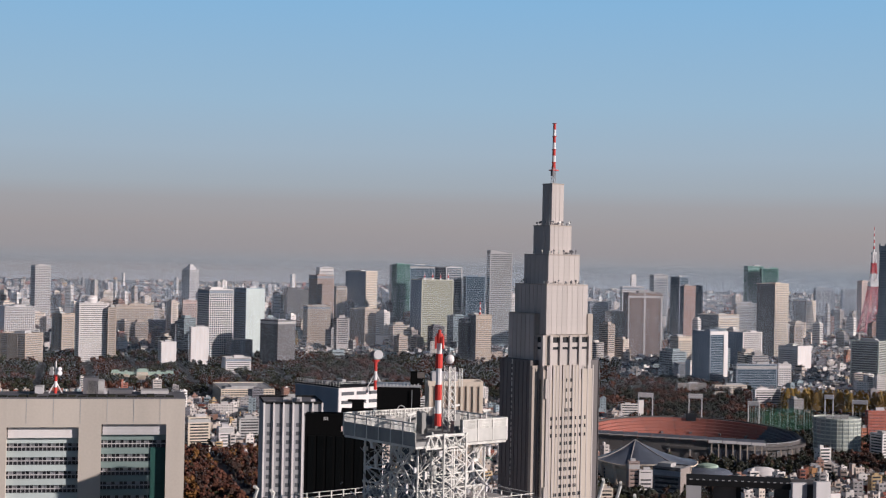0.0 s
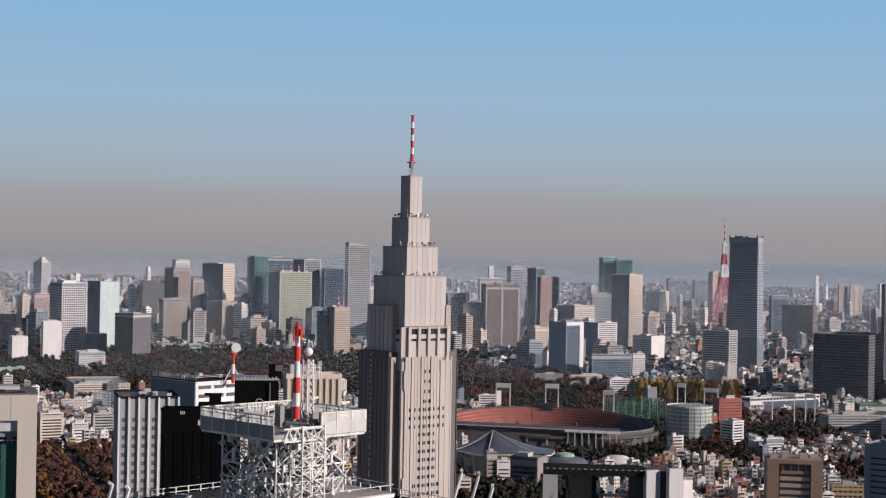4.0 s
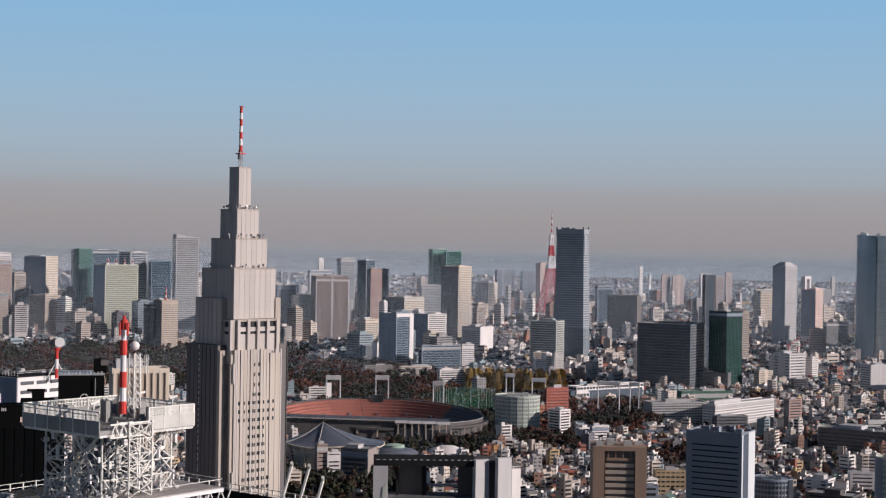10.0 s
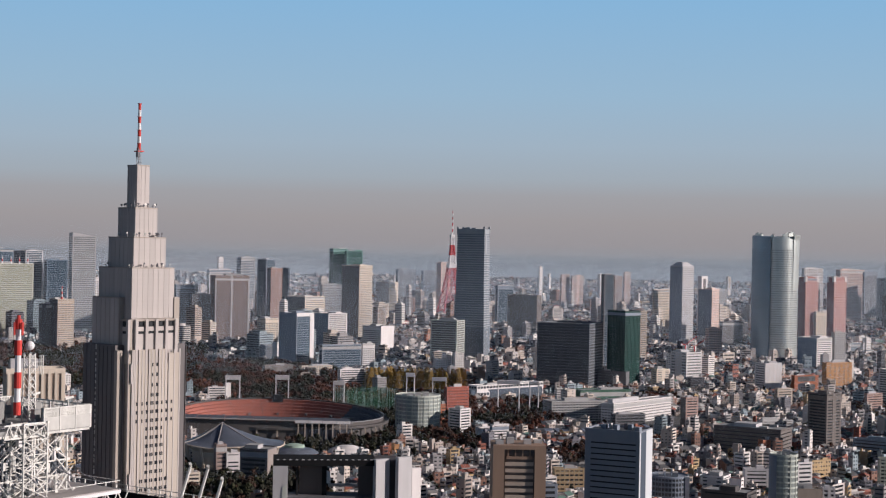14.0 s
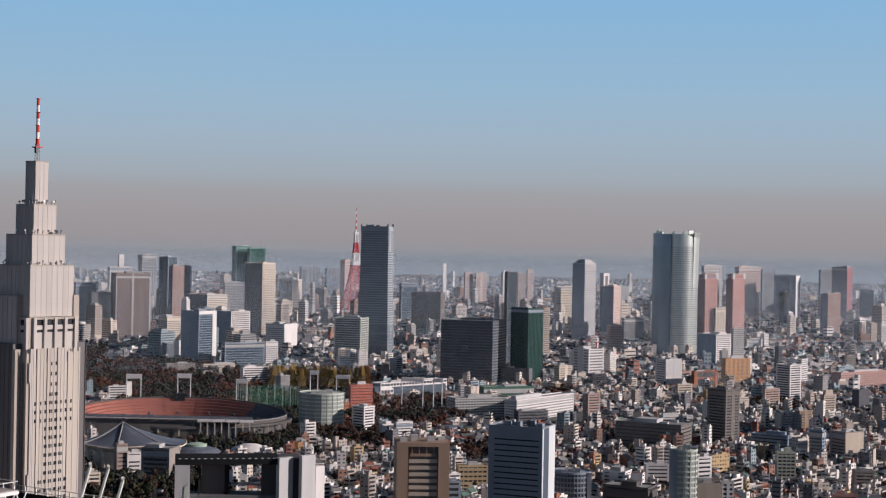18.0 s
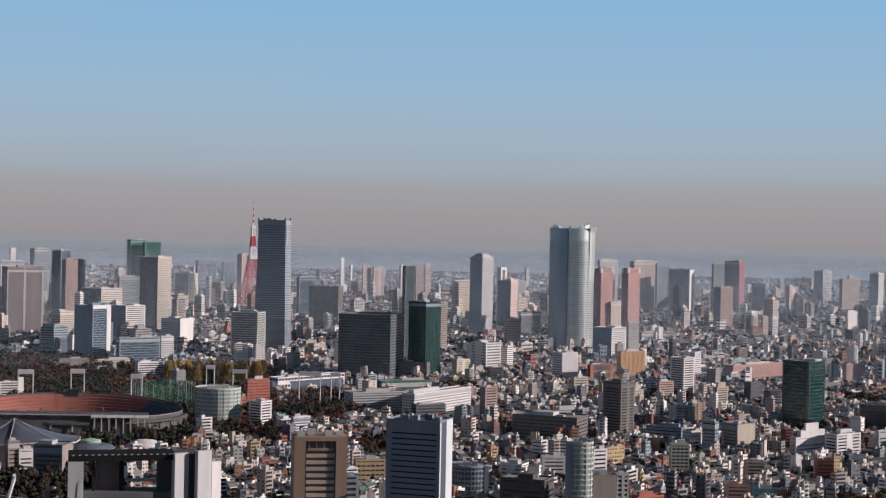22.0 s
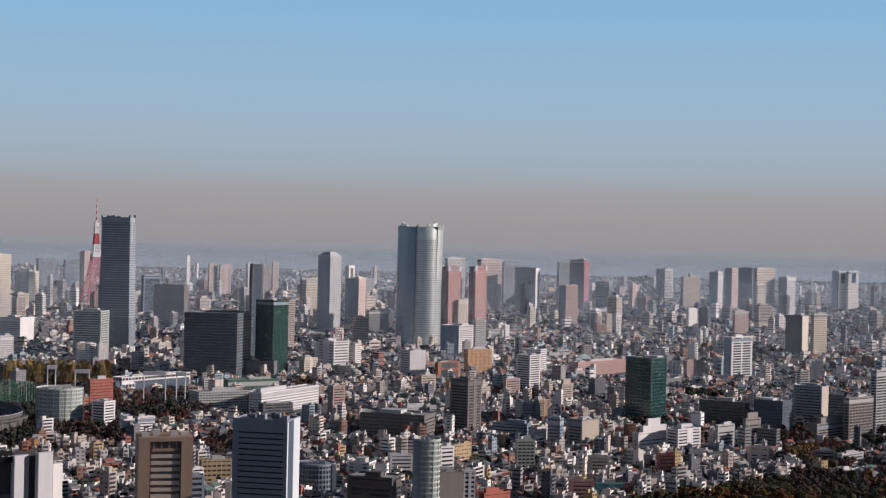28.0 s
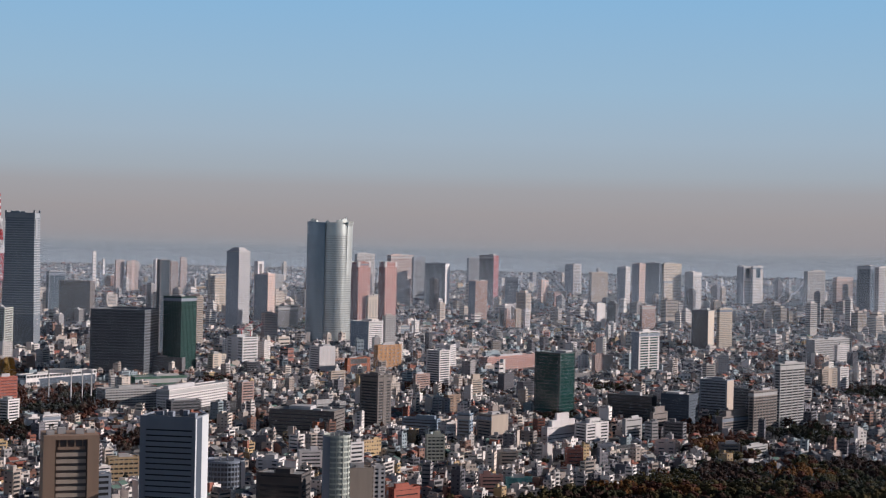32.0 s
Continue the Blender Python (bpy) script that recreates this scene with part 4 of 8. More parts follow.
for j in range(0, N, 2):
    s = Shape()
    a0, a1 = 2 * math.pi * j / N, 2 * math.pi * (j + 2) / N
    for r0, r1, zt, zb in ((0.98, 1.0, 0.6, -99), (1.0, 1.05, -3.0, -5.5)):
        ps = []
        for a in (a0, a1):
            top = rim(a) + zt
            bot = 0 if zb == -99 else rim(a) + zb
            ps.append([(RX * r * math.cos(a), RY * r * math.sin(a), zz) for r, zz in ((r0, bot), (r1, bot), (r1, top), (r0, top))])
        for e in range(4):
            f = (e + 1) % 4
            s.quad([ps[0][e], ps[1][e], ps[1][f], ps[0][f]])
    part("outer_wall", s, "darkstone", stad)
    if math.sin(a0) < 0.2:
        s = Shape()
        s.bar((RX * math.cos(a0), RY * math.sin(a0), rim(a0) + 0.9), (RX * math.cos(a1), RY * math.sin(a1), rim(a1) + 0.9), 0.45)
        part("rim_coping", s, "steel", stad)
    if -0.98 < math.sin(a0) < 0.1 and math.cos(a0) < 0.3:      # left out to fit the camera's view: lit columns would break the dark front
        continue
    s = Shape()
    s.bar((RX * 1.06 * math.cos(a0), RY * 1.06 * math.sin(a0), 0), (RX * 1.03 * math.cos(a0), RY * 1.03 * math.sin(a0), rim(a0) - 4), 0.9, 0, 4)
    part("outer_column", s, "tan", stad)
# main stand on the near side: a long flat roof on posts, dark back wall, white fascia towards one end
for k in range(12):
    x0, x1 = -97 + k * 14.4, -97 + (k + 1) * 14.4 - 0.4
    z = 28.4 - 0.33 * k
    s = Shape()
    s.box(x0, -101, z - 1.0, x1, -72, z)
    roof_piece = part("stand_roof", s, "seat_slate", stad, "flat dark stand roof")
    s = Shape()
    s.box(x0, -101.5, z - (2.6 if k > 7 else 0.9), x1, -101.02, z + 0.25)
    part("fascia", s, "white" if k > 7 else "concrete", roof_piece)
    s = Shape()
    s.box(x0, -97.5, 0, x1, -96.8, z - (1.0 if k < 8 else 9.0))
    part("back_wall", s, "darkstone" if k < 8 else "seat_slate", stad)
    for q in (0.2, 0.7) if k > 7 else ():
        s = Shape()
        s.box(x0 + q * 14, -100.8, 0, x0 + q * 14 + 1.2, -99.6, z - 1.0)
        part("stand_post", s, "tan", stad)
s = Shape()
s.box(-6, 89, 25, 6, 91, 34)
part("scoreboard", s, "black", stad, "dark scoreboard")


def flood_mast(px0, px1, py, d, base=0.0):
    ob = thing("floodlight_mast", spot(px0, d, base), "white twin-legged floodlight mast over the sports ground", "floodlight", "floodlight masts")
    w, h = px1, py
    for x in (-w / 2 + 1, w / 2 - 1):
        s = Shape()
        s.bar((x, 0, 0), (x, 0, h), 0.85, 0, 8, 0.6)
        part("leg", s, "white", ob)
    s = Shape()
    s.box(-w / 2, -0.9, h - 5.2, w / 2, 0.9, h)
    bar = part("lamp_frame", s, "white", ob)
    for i in range(6):
        for k in range(2):
            s = Shape()
            s.bar((-w / 2 + w * (i + 0.5) / 6, -1.5, h - 1.3 - 2.5 * k), (-w / 2 + w * (i + 0.5) / 6, -0.8, h - 1.2 - 2.5 * k), 0.75, 0, 8)
            part("lamp", s, "white", bar)


flood_mast(-10.211, 18.0, 53.6, 1775)
flood_mast(-8.356, 16.8, 52.9, 1790)
flood_mast(-6.206, 13.9, 49.6, 1760)
flood_mast(0.267, 27.6, 48.0, 1830)
flood_mast(1.234, 12.7, 43.1, 1880)
flood_mast(-2.383, 19.4, 37.0, 1980)
flood_mast(-3.486, 11.8, 43.9, 1960)

# round-roofed gymnasium
GY_AZ, GY_D = -10.223, 1420.0
keep(GY_AZ, GY_D, 56)
keep(GY_AZ, 1345, 42)
gym = thing("gymnasium", spot(GY_AZ, GY_D, 0, -12), "gymnasium with a peaked blue-grey metal shell roof", "gymnasium")
GX, GY, GH = 50.0, 38.0, 20.0
for j in range(24):
    s = Shape()
    for i in (0, 1):
        a0, a1 = 2 * math.pi * (j + i / 2) / 24, 2 * math.pi * (j + (i + 1) / 2) / 24
        for k in range(7):
            q = []
            for a, r in ((a0, k / 7), (a0, (k + 1) / 7), (a1, (k + 1) / 7), (a1, k / 7)):
                lift = 1 - 0.30 * abs(math.sin(a * 1.0 + 0.7)) * r
                zz = 19.0 + GH * (1 - r) ** 1.25 * lift + 2.5 * abs(math.sin(2 * a + 0.6)) * r
                q.append((GX * r * math.cos(a) - 9 * (1 - r), GY * r * math.sin(a), zz))
            s.quad(q if k else q[1:3] + [q[0]])
    part("roof_panel", s, "metal_roof", gym)
s = Shape()
s.lathe([(0.72, 0), (0.74, 14), (0.9, 18.4), (0.97, 19.2)], 48, 0, sx=GX, sy=GY)
part("wall", s, "cream", gym)
for k in range(12):
    a = 2 * math.pi * k / 12
    s = Shape()
    s.bar((GX * 0.8 * math.cos(a), GY * 0.8 * math.sin(a), 0), (GX * 0.9 * math.cos(a), GY * 0.9 * math.sin(a), 20), 1.4, 0, 4)
    part("buttress", s, "cream", gym)
for a0 in (214, 262, 318):      # pale ridges running down from the peak
    s = Shape()
    a = radians(a0)
    prev = None
    for k in range(8):
        r = k / 7
        lift = 1 - 0.30 * abs(math.sin(a + 0.7)) * r
        p = (GX * r * math.cos(a) - 9 * (1 - r), GY * r * math.sin(a), 19.3 + GH * (1 - r) ** 1.25 * lift + 2.5 * abs(math.sin(2 * a + 0.6)) * r)
        if prev:
            s.bar(prev, p, 0.55, 0, 5)
        prev = p
    part("ridge", s, "concrete", gym, "pale roof ridge")
for j in range(24):
    s = Shape()
    q = []
    for a in (2 * math.pi * j / 24, 2 * math.pi * (j + 1) / 24):
        q.append((GX * math.cos(a), GY * math.sin(a), 18.9 + 2.5 * abs(math.sin(2 * a + 0.6))))
    s.bar(q[0], q[1], 0.7, 0, 5)
    part("eave", s, "cream", gym, "cream eave")
arena = thing("small_arena", spot(-7.86, 1470.0, 0, 0), "low hall with a blue-green vaulted roof", "hall")
s = Shape()
s.lathe([(1.0, 0), (1.0, 5), (0.8, 8), (0.4, 10), (0.01, 10.6)], 36, 0, sx=24, sy=18)
part("roof", s, "metal_roof", arena)
s = Shape()
s.lathe([(0.42, 9.6), (0.42, 12.2), (0.2, 13.4), (0.01, 13.8)], 24, 0, sx=24, sy=18)
part("lantern", s, "copper_green", arena, "blue-green raised roof lantern")
hall = thing("white_vaulted_hall", spot(-5.85, 1470.0, 0, 0), "low hall with a white curved roof", "hall")
s = Shape()
s.lathe([(1.0, 0), (1.0, 6), (0.85, 9), (0.4, 12), (0.01, 12.6)], 36, 0, sx=19, sy=14)
part("roof", s, "white", hall)
keep(-7.86, 1470, 28)
keep(-5.85, 1470, 24)


def drum(name, az, d, r, h, wall, glass, floor, band, label, base=0.0, arc=(0, 360), posts=24):
    """A round tower: glazed core, a ring for each floor, slim posts, a roof disc with plant."""
    keep(az, d, r + 8)
    ob = thing(name, spot(az, d, base), label, "building")
    s = Shape()
    s.lathe([(r, 0), (r, h - 0.5), (0.01, h - 0.4)], 40)
    part("core", s, glass, ob)
    n = max(1, round(h / floor))
    s = Shape()
    s.lathe([(r, 0), (r + 0.4, 0), (r + 0.4, floor * band), (r, floor * band)], 40)
    me = s.mesh("spandrel", [wall])
    for i in range(n):
        part("spandrel", me, None, ob, at=Matrix.Translation((0, 0, i * h / n)))
    s = Shape()
    s.lathe([(r - 0.4, h - 0.7), (r + 0.5, h - 0.7), (r + 0.5, h + 0.9), (r, h + 0.9), (r, h), (0.01, h)], 40)
    part("roof", s, wall, ob)
    s = Shape()
    s.box(r - 0.1, -0.22, 0, r + 0.55, 0.22, h)
    me = s.mesh("post", [wall])
    for i in range(posts):
        part("post", me, None, ob, at=Matrix.Rotation(2 * math.pi * i / posts, 4, "Z"))
    for k in range(3):
        s = Shape()
        s.box(-r * 0.5 + k * r * 0.35, -r * 0.4, h, -r * 0.5 + k * r * 0.35 + r * 0.28, r * 0.2, h + 2 + 0.7 * k)
        part("roof_unit", s, "grey", ob)
    return ob


drum("round_glass_block", -3.180, 1673.0, 24.5, 42.9, "greenpale", "glass_pale", 4.2, 0.3, "round glass office block with pale green bands")
drum("round_tower", 10.587, 1010.0, 8.8, 74.4, "greenpale", "glass_pale", 3.6, 0.3, "slim round tower with pale rings and green glass", posts=12)
sl = Shape()
sl.lathe([(9.45, 0), (9.45, 74.4)], 14, 0, (152, 243))
part("side_wall", sl, "greyblue", bpy.data.objects["round_tower"], "blue-grey blank side")

drum("curved_office", 6.36, 1215.0, 15.6, 27.4, "greyblue", "glass_slate", 3.8, 0.35, "curved blue-grey glass office with a white end wall", posts=36)
sl = Shape()
sl.box(13.2, -10.5, 0, 16.6, -6.0, 28.2)
part("end_wall", sl, "white", bpy.data.objects["curved_office"], "white end wall")

# black portal-framed hall with white end walls
PH_D = 1060.0
ps = PH_D / 2656.0
hallb = thing("black_framed_building", spot(-8.640, PH_D, 0, 0), "black-framed building with two white end walls", "building")
keep(-5.959, PH_D + 15, 62)
PT = 54.8
X = lambda px: (px - 525) * ps
for name, x0, x1, y0, y1, z0, z1, m in (("roof", 525, 706, 0, 30, PT - 4, PT, "blackmatte"), ("roof", 700, 746, 4, 30, PT - 2, PT - 0.5, "darkstone"), ("end_wall", 706, 731, -2, 30, 0, PT + 0.8, "pale"), ("end_wall", 746, 771, -1, 30, 0, PT + 2.2, "pale"),
                                        ("side_wall", 525, 551, 0, 26, 0, PT - 4, "pale"), ("column", 566, 570, 9, 11, 0, PT - 4, "blackmatte"), ("column", 612, 620, 9, 12, 0, PT - 4, "blackmatte"), ("back_wall", 572, 612, 14, 16, 0, PT - 4, "darkbrown"), ("back_wall", 676, 705, 8, 10, 0, PT - 4, "darkstone"),
                                        ("back_wall", 731, 746, 10, 12, 0, PT - 2, "darkstone"), ("sill", 551, 705, 2, 24, 0, PT - 26, "darkgrey"), ("landing", 624, 676, 16, 22, PT - 21, PT - 19.6, "grey"), ("annex", 773, 790, 10, 30, 0, PT - 7, "white")):
    s = Shape()
    if name in ("end_wall", "annex"):      # these are turned towards the sun
        s.box(0, 0, z0, (X(x1) - X(x0)) / math.cos(0.5), 4, z1)
        part(name, s, m, hallb, at=Matrix.Translation((X(x0), y0, 0)) @ Matrix.Rotation(0.5, 4, "Z"))
        continue
    s.box(X(x0), y0, z0, X(x1), y1, z1)
    part(name, s, m, hallb)
# pale sheets added where the wall's lower part is lit
s = Shape()
s.quad([(X(537), -0.4, 0), (X(551), -0.4, 0), (X(549), -0.4, PT - 17), (X(542), -0.4, PT - 19)])
s.quad([(X(551), -0.4, 0), (X(551), 3, 0), (X(549), 3, PT - 17), (X(549), -0.4, PT - 17)])
part("stair_tower", s, "greenpale", hallb, "pale piece for the lit lower part of the wall")
for k in range(16):
    s = Shape()
    s.box(X(531 + k * 11), 0.6, PT, X(531 + k * 11) + 1.8, 2.2, PT + 0.4)
    part("roof_rib", s, "pale", hallb)

# brown framed office
BF_D = 1000.0
bs = BF_D / 2656.0
frame_off = thing("brown_framed_office", spot(-0.278, BF_D, 0, 4), "brown office block with a deep framed front", "building")
keep(0.711, BF_D + 15, 32)
BT = 75.0
X = lambda px: (px - 914) * bs
s = Shape()
s.box(X(934), 2.5, 0, X(988), 30, BT - 3)
part("core", s, "darkbrown", frame_off)
for x0, x1 in ((914, 934), (988, 1008)):
    s = Shape()
    s.box(X(x0), 0, 0, X(x1), 30, BT)
    part("side_wall", s, "brownstone", frame_off)
s = Shape()
s.box(X(934), 0, BT - 2.6, X(988), 30, BT)
part("lintel", s, "brownstone", frame_off)
s = Shape()
s.box(X(938), 1.0, BT - 9.2, X(984), 2.6, BT - 7.4)
part("valance", s, "brownstone", frame_off)
for k in range(16):
    s = Shape()
    s.box(X(936), 1.2, BT - 13.6 - k * 4.4, X(986), 2.7, BT - 11.2 - k * 4.4)
    part("spandrel", s, "tan", frame_off)
for k in range(4):
    s = Shape()
    s.box(X(940 + k * 13), 1.4, BT - 7.6, X(942 + k * 13), 2.6, BT - 2.5)
    part("mullion", s, "brownstone", frame_off)
for k, (x0, y0, hh) in enumerate(((920, 6, 2.5), (940, 10, 4.0), (970, 8, 3.0), (990, 14, 2.0))):
    s = Shape()
    s.box(X(x0), y0, BT, X(x0) + 5, y0 + 6, BT + hh)
    part("roof_unit", s, "grey", frame_off)

# red and white lattice tower
LT_D = 3740.0
LT_B, LT_T = ground_z(3740.0), 304.4
lat = thing("lattice_tower", spot(-1.986, LT_D, LT_B, 20), "red and white lattice broadcasting tower", "tower")
keep(-1.986, LT_D, 50)
LH = LT_T - LT_B


def half(u):
    """Half width of the tower at a share of its height."""
    return LH * (0.1 * (1 - u / 0.76) ** 1.7 + 0.012) if u < 0.76 else LH * 0.006


LEVELS = [0, 0.1, 0.19, 0.27, 0.34, 0.40, 0.455, 0.51, 0.56, 0.61, 0.66, 0.71, 0.76]
for k in range(len(LEVELS) - 1):
    u0, u1 = LEVELS[k], LEVELS[k + 1]
    h0, h1 = half(u0), half(u1)
    m = "tower_red" if (k // 2) % 2 == 0 or u0 < 0.3 else "mastwhite"
    for i in range(4):
        c0, c1 = [(-1, -1), (1, -1), (1, 1), (-1, 1)][i], [(-1, -1), (1, -1), (1, 1), (-1, 1)][(i + 1) % 4]
        s = Shape()
        s.bar((c0[0] * h0, c0[1] * h0, u0 * LH), (c0[0] * h1, c0[1] * h1, u1 * LH), 2.3 - 1.2 * u0)
        part("leg", s, m, lat)
        for a, b in (((c0, h0, u0), (c1, h1, u1)), ((c1, h0, u0), (c0, h1, u1)), ((c0, h1, u1), (c1, h1, u1))):
            s = Shape()
            s.bar((a[0][0] * a[1], a[0][1] * a[1], a[2] * LH), (b[0][0] * b[1], b[0][1] * b[1], b[2] * LH), 1.0)
            part("brace", s, m, lat)
for u, w, hh in ((0.44, 0.085, 0.035), (0.735, 0.04, 0.03)):
    s = Shape()
    tilted_box(s, LH * w, LH * w, LH * u, LH * (u + hh))
    part("deck", s, "mastwhite", lat, "white observation deck")
for k in range(8):
    s = Shape()
    s.bar((0, 0, LH * (0.76 + 0.03 * k)), (0, 0, LH * (0.79 + 0.03 * k)), LH * (0.0075 - 0.0007 * k), 0, 6)
    part("aerial", s, "tower_red" if k % 2 else "mastwhite", lat)

# rounded silver tower
MO_D = 2950.0
MO_B = ground_z(2950.0)
rounded = thing("rounded_glass_tower", spot(10.146, MO_D, MO_B), "rounded silver and blue glass skyscraper", "skyscraper")
keep(10.146, MO_D, 70)
MH = 245.8 - MO_B
surface("curtain_glass", (0.26, 0.36, 0.45), 0.22, 0.2, 22.0, metal=0.5, spec=0.6, streak=False)
surface("curtain_silver", (0.58, 0.6, 0.58), 0.32, 0.14, 22.0, metal=0.55, spec=0.6, streak=False)


def curved_wall(s, r, a0, a1, top, flare=0.0, thick=1.6, step=2.5, at=(0.0, 0.0)):
    """A standing curved wall between two angles; top(a) gives its height, flare leans its head outwards."""
    n = max(2, round((a1 - a0) / step))
    cols = []
    for i in range(n + 1):
        deg = a0 + (a1 - a0) * i / n
        c, q = math.cos(radians(deg)), math.sin(radians(deg))
        h = top(deg)
        col = [(r, 0.0), (r, h - 26), (r + 0.35 * flare, h - 12), (r + flare, h), (r + flare - thick, h), (r - thick, 0.0)]
        cols.append([(at[0] + u * c, at[1] + u * q, z) for u, z in col])
    for i in range(n):
        for k in range(5):
            s.quad([cols[i][k], cols[i + 1][k], cols[i + 1][k + 1], cols[i][k + 1]])
    for e in (cols[0], cols[-1]):
        s.quad(e)


s = Shape()
curved_wall(s, 36.0, 0, 360, lambda a: MH - 7.0)
part("core", s, "curtain_glass", rounded)
s = Shape()
s.lathe([(35.0, MH - 8), (0.01, MH - 7.6)], 72)
part("roof", s, "roof_grey", rounded)
# shells: radius, centre, angles, height, lean of the head, cladding; its blue paints in reflected sky, its silver the
# sunlit side
SHELLS = ((43.6, (0, 0), 170, 259, lambda a: MH - 1.5 - 0.05 * abs(a - 205), 0.6, "curtain_glass"), (27.5, (8, -17.5), 205, 338, lambda a: MH - 3.0 - 0.0016 * (a - 272) ** 2, 0.0, "curtain_silver"),
          (43.8, (0, 0), 320, 385, lambda a: MH + 0.5 - 0.02 * max(0, a - 330), 3.4, "curtain_silver"), (43.6, (0, 0), 30, 165, lambda a: MH - 2.0, 0.5, "curtain_glass"))
for r, at, a0, a1, top, flare, mat in SHELLS:
    s = Shape()
    curved_wall(s, r, a0, a1, top, flare, at=at)
    shell = part("shell", s, mat, rounded, "curved outer shell, blue for reflected sky, silver for sunlight")
    s = Shape()
    s.lathe([(r - 0.1, 0), (r + 0.25, 0), (r + 0.25, 0.8), (r - 0.1, 0.8)], 28, 0, (a0 + 0.4, a1 - 0.4))
    s.v = [(x + at[0], y + at[1], z) for x, y, z in s.v]
    me = s.mesh("floor_band", ["glass_slate" if mat == "curtain_glass" else "glass_grey"])
    for i in range(44):
        part("floor_band", me, None, shell, at=Matrix.Translation((0, 0, MH - 30 - i * 4.3)))
    s = Shape()
    for i in range(int((a1 - a0) / 5)):
        a = radians(a0 + 2.5 + i * 5)
        x, y = at[0] + (r + 0.1) * math.cos(a), at[1] + (r + 0.1) * math.sin(a)
        s.bar((x, y, 0), (x, y, MH - 26), 0.22, 0, 4)
    tagged(part("glazing_grid", s, mat, shell), kind="stuff")
for a, w, hh in ((196, 9, 3.4), (208, 7, 5.0), (221, 8, 3.0), (300, 10, 4.0), (318, 12, 6.5), (327, 6, 8.5), (338, 9, 5.0), (262, 6, 1.5)):
    s = Shape()
    s.box(-w / 2, -38.0, MH - 8, w / 2, -34.0, MH + hh - 2.5)
    s.bar((-w * 0.3, -38.5, MH + hh - 2.5), (w * 0.5, -37, MH + hh), 0.8, 0, 5)
    part("crown_piece", s, "curtain_silver", rounded, at=Matrix.Rotation(radians(a - 270), 4, "Z"))

# tall grey skyscraper: a slightly flared shaft with close floor bands, corner posts and a slot of lights down its edge
surface("shaft_glass", (0.2, 0.225, 0.26), 0.16, 0.3, 26.0, spec=0.5, streak=False)
surface("shaft_band", (0.33, 0.345, 0.375), 0.4, 0.14, 20.0)
TT_A, TT_B, TT_H, TT_N = 31.0, 52.0, 239.6, 56
tall = thing("tall_skyscraper", pose(-36.9, 2760.8, 5.6, 0, 0, 72.7), "tall dark grey skyscraper with corner posts and close floor bands", "skyscraper")
keep(-1.3, 2790, 48)


def flared(z, out=0.0):
    """Corners of the shaft at a height; it widens gently towards the ground."""
    e = 3.6 * (1 - z / TT_H) ** 1.4 + out
    return [(-e, -e, z), (TT_A + e, -e, z), (TT_A + e, TT_B + e, z), (-e, TT_B + e, z)]


for k in range(6):
    s = Shape()
    prism(s, flared(TT_H * k / 6), flared(TT_H * (k + 1) / 6))
    part("shaft", s, "shaft_glass", tall)
for k in range(14, TT_N):
    z = TT_H * k / TT_N
    s = Shape()
    prism(s, flared(z, 0.3), flared(z + 1.7, 0.3))
    part("floor_band", s, "shaft_band", tall)
s = Shape()
prism(s, flared(TT_H - 9, 0.4), flared(TT_H - 0.5, 0.4))
part("plant_floor", s, "shaft_band", tall)
for px, py, hh in ((-1.0, -1.0, 4.0), (TT_A - 2, -1.0, 4.5), (-1.0, TT_B - 2, 3.6), (TT_A - 2, TT_B - 2, 4.0), (4.0, TT_B * 0.35, 2.2), (4.0, TT_B * 0.55, 3.2), (6.0, TT_B * 0.7, 2.4)):
    s = Shape()
    s.box(px, py, TT_H - 12, px + 3, py + (3 if hh > 3.4 else 8), TT_H + hh)
    part("corner_post", s, "shaft_band", tall)
s = Shape()
s.box(TT_A * 0.1, -1.2, TT_H - 46, TT_A * 0.42, -0.3, TT_H - 10)
part("light_strip", s, "shaft_band", tall, "grey strip under the roof")
for k in range(18):
    s = Shape()
    z = TT_H - 60 - 8.2 * k
    e = 3.6 * (1 - z / TT_H) ** 1.4
    s.box(TT_A * 0.42, -e - 0.9, z, TT_A * 0.56, -e - 0.2, z + 2.4)
    part("light_slot", s, "pale", tall)

# far copper-roofed palace among trees
pal = thing("palace", spot(-29.235, 2471.0, ground_z(2471.0) - 6.0), "long palace with a pale copper-green roof among trees", "palace")
keep(-29.235, 2471.0, 50)
for x0, x1, hh in ((-48, 48, 17), (-50, -36, 20), (36, 50, 19), (-9, 9, 22), (-30, -22, 19), (22, 30, 19)):
    s = Shape()
    s.box(x0, 0, 0, x1, 16, hh - 4)
    part("wing", s, "cream", pal)
    s = Shape()
    s.v = [(x0 - 0.5, -0.5, hh - 4), (x1 + 0.5, -0.5, hh - 4), (x1 + 0.5, 16.5, hh - 4), (x0 - 0.5, 16.5, hh - 4), (x0 + 2, 6, hh + 1), (x1 - 2, 6, hh + 1), (x1 - 2, 10, hh + 1), (x0 + 2, 10, hh + 1)]
    s.f = [(0, 1, 5, 4), (1, 2, 6, 5), (2, 3, 7, 6), (3, 0, 4, 7), (4, 5, 6, 7)]
    s.m = [0] * 5
    part("roof", s, "copper_green", pal)

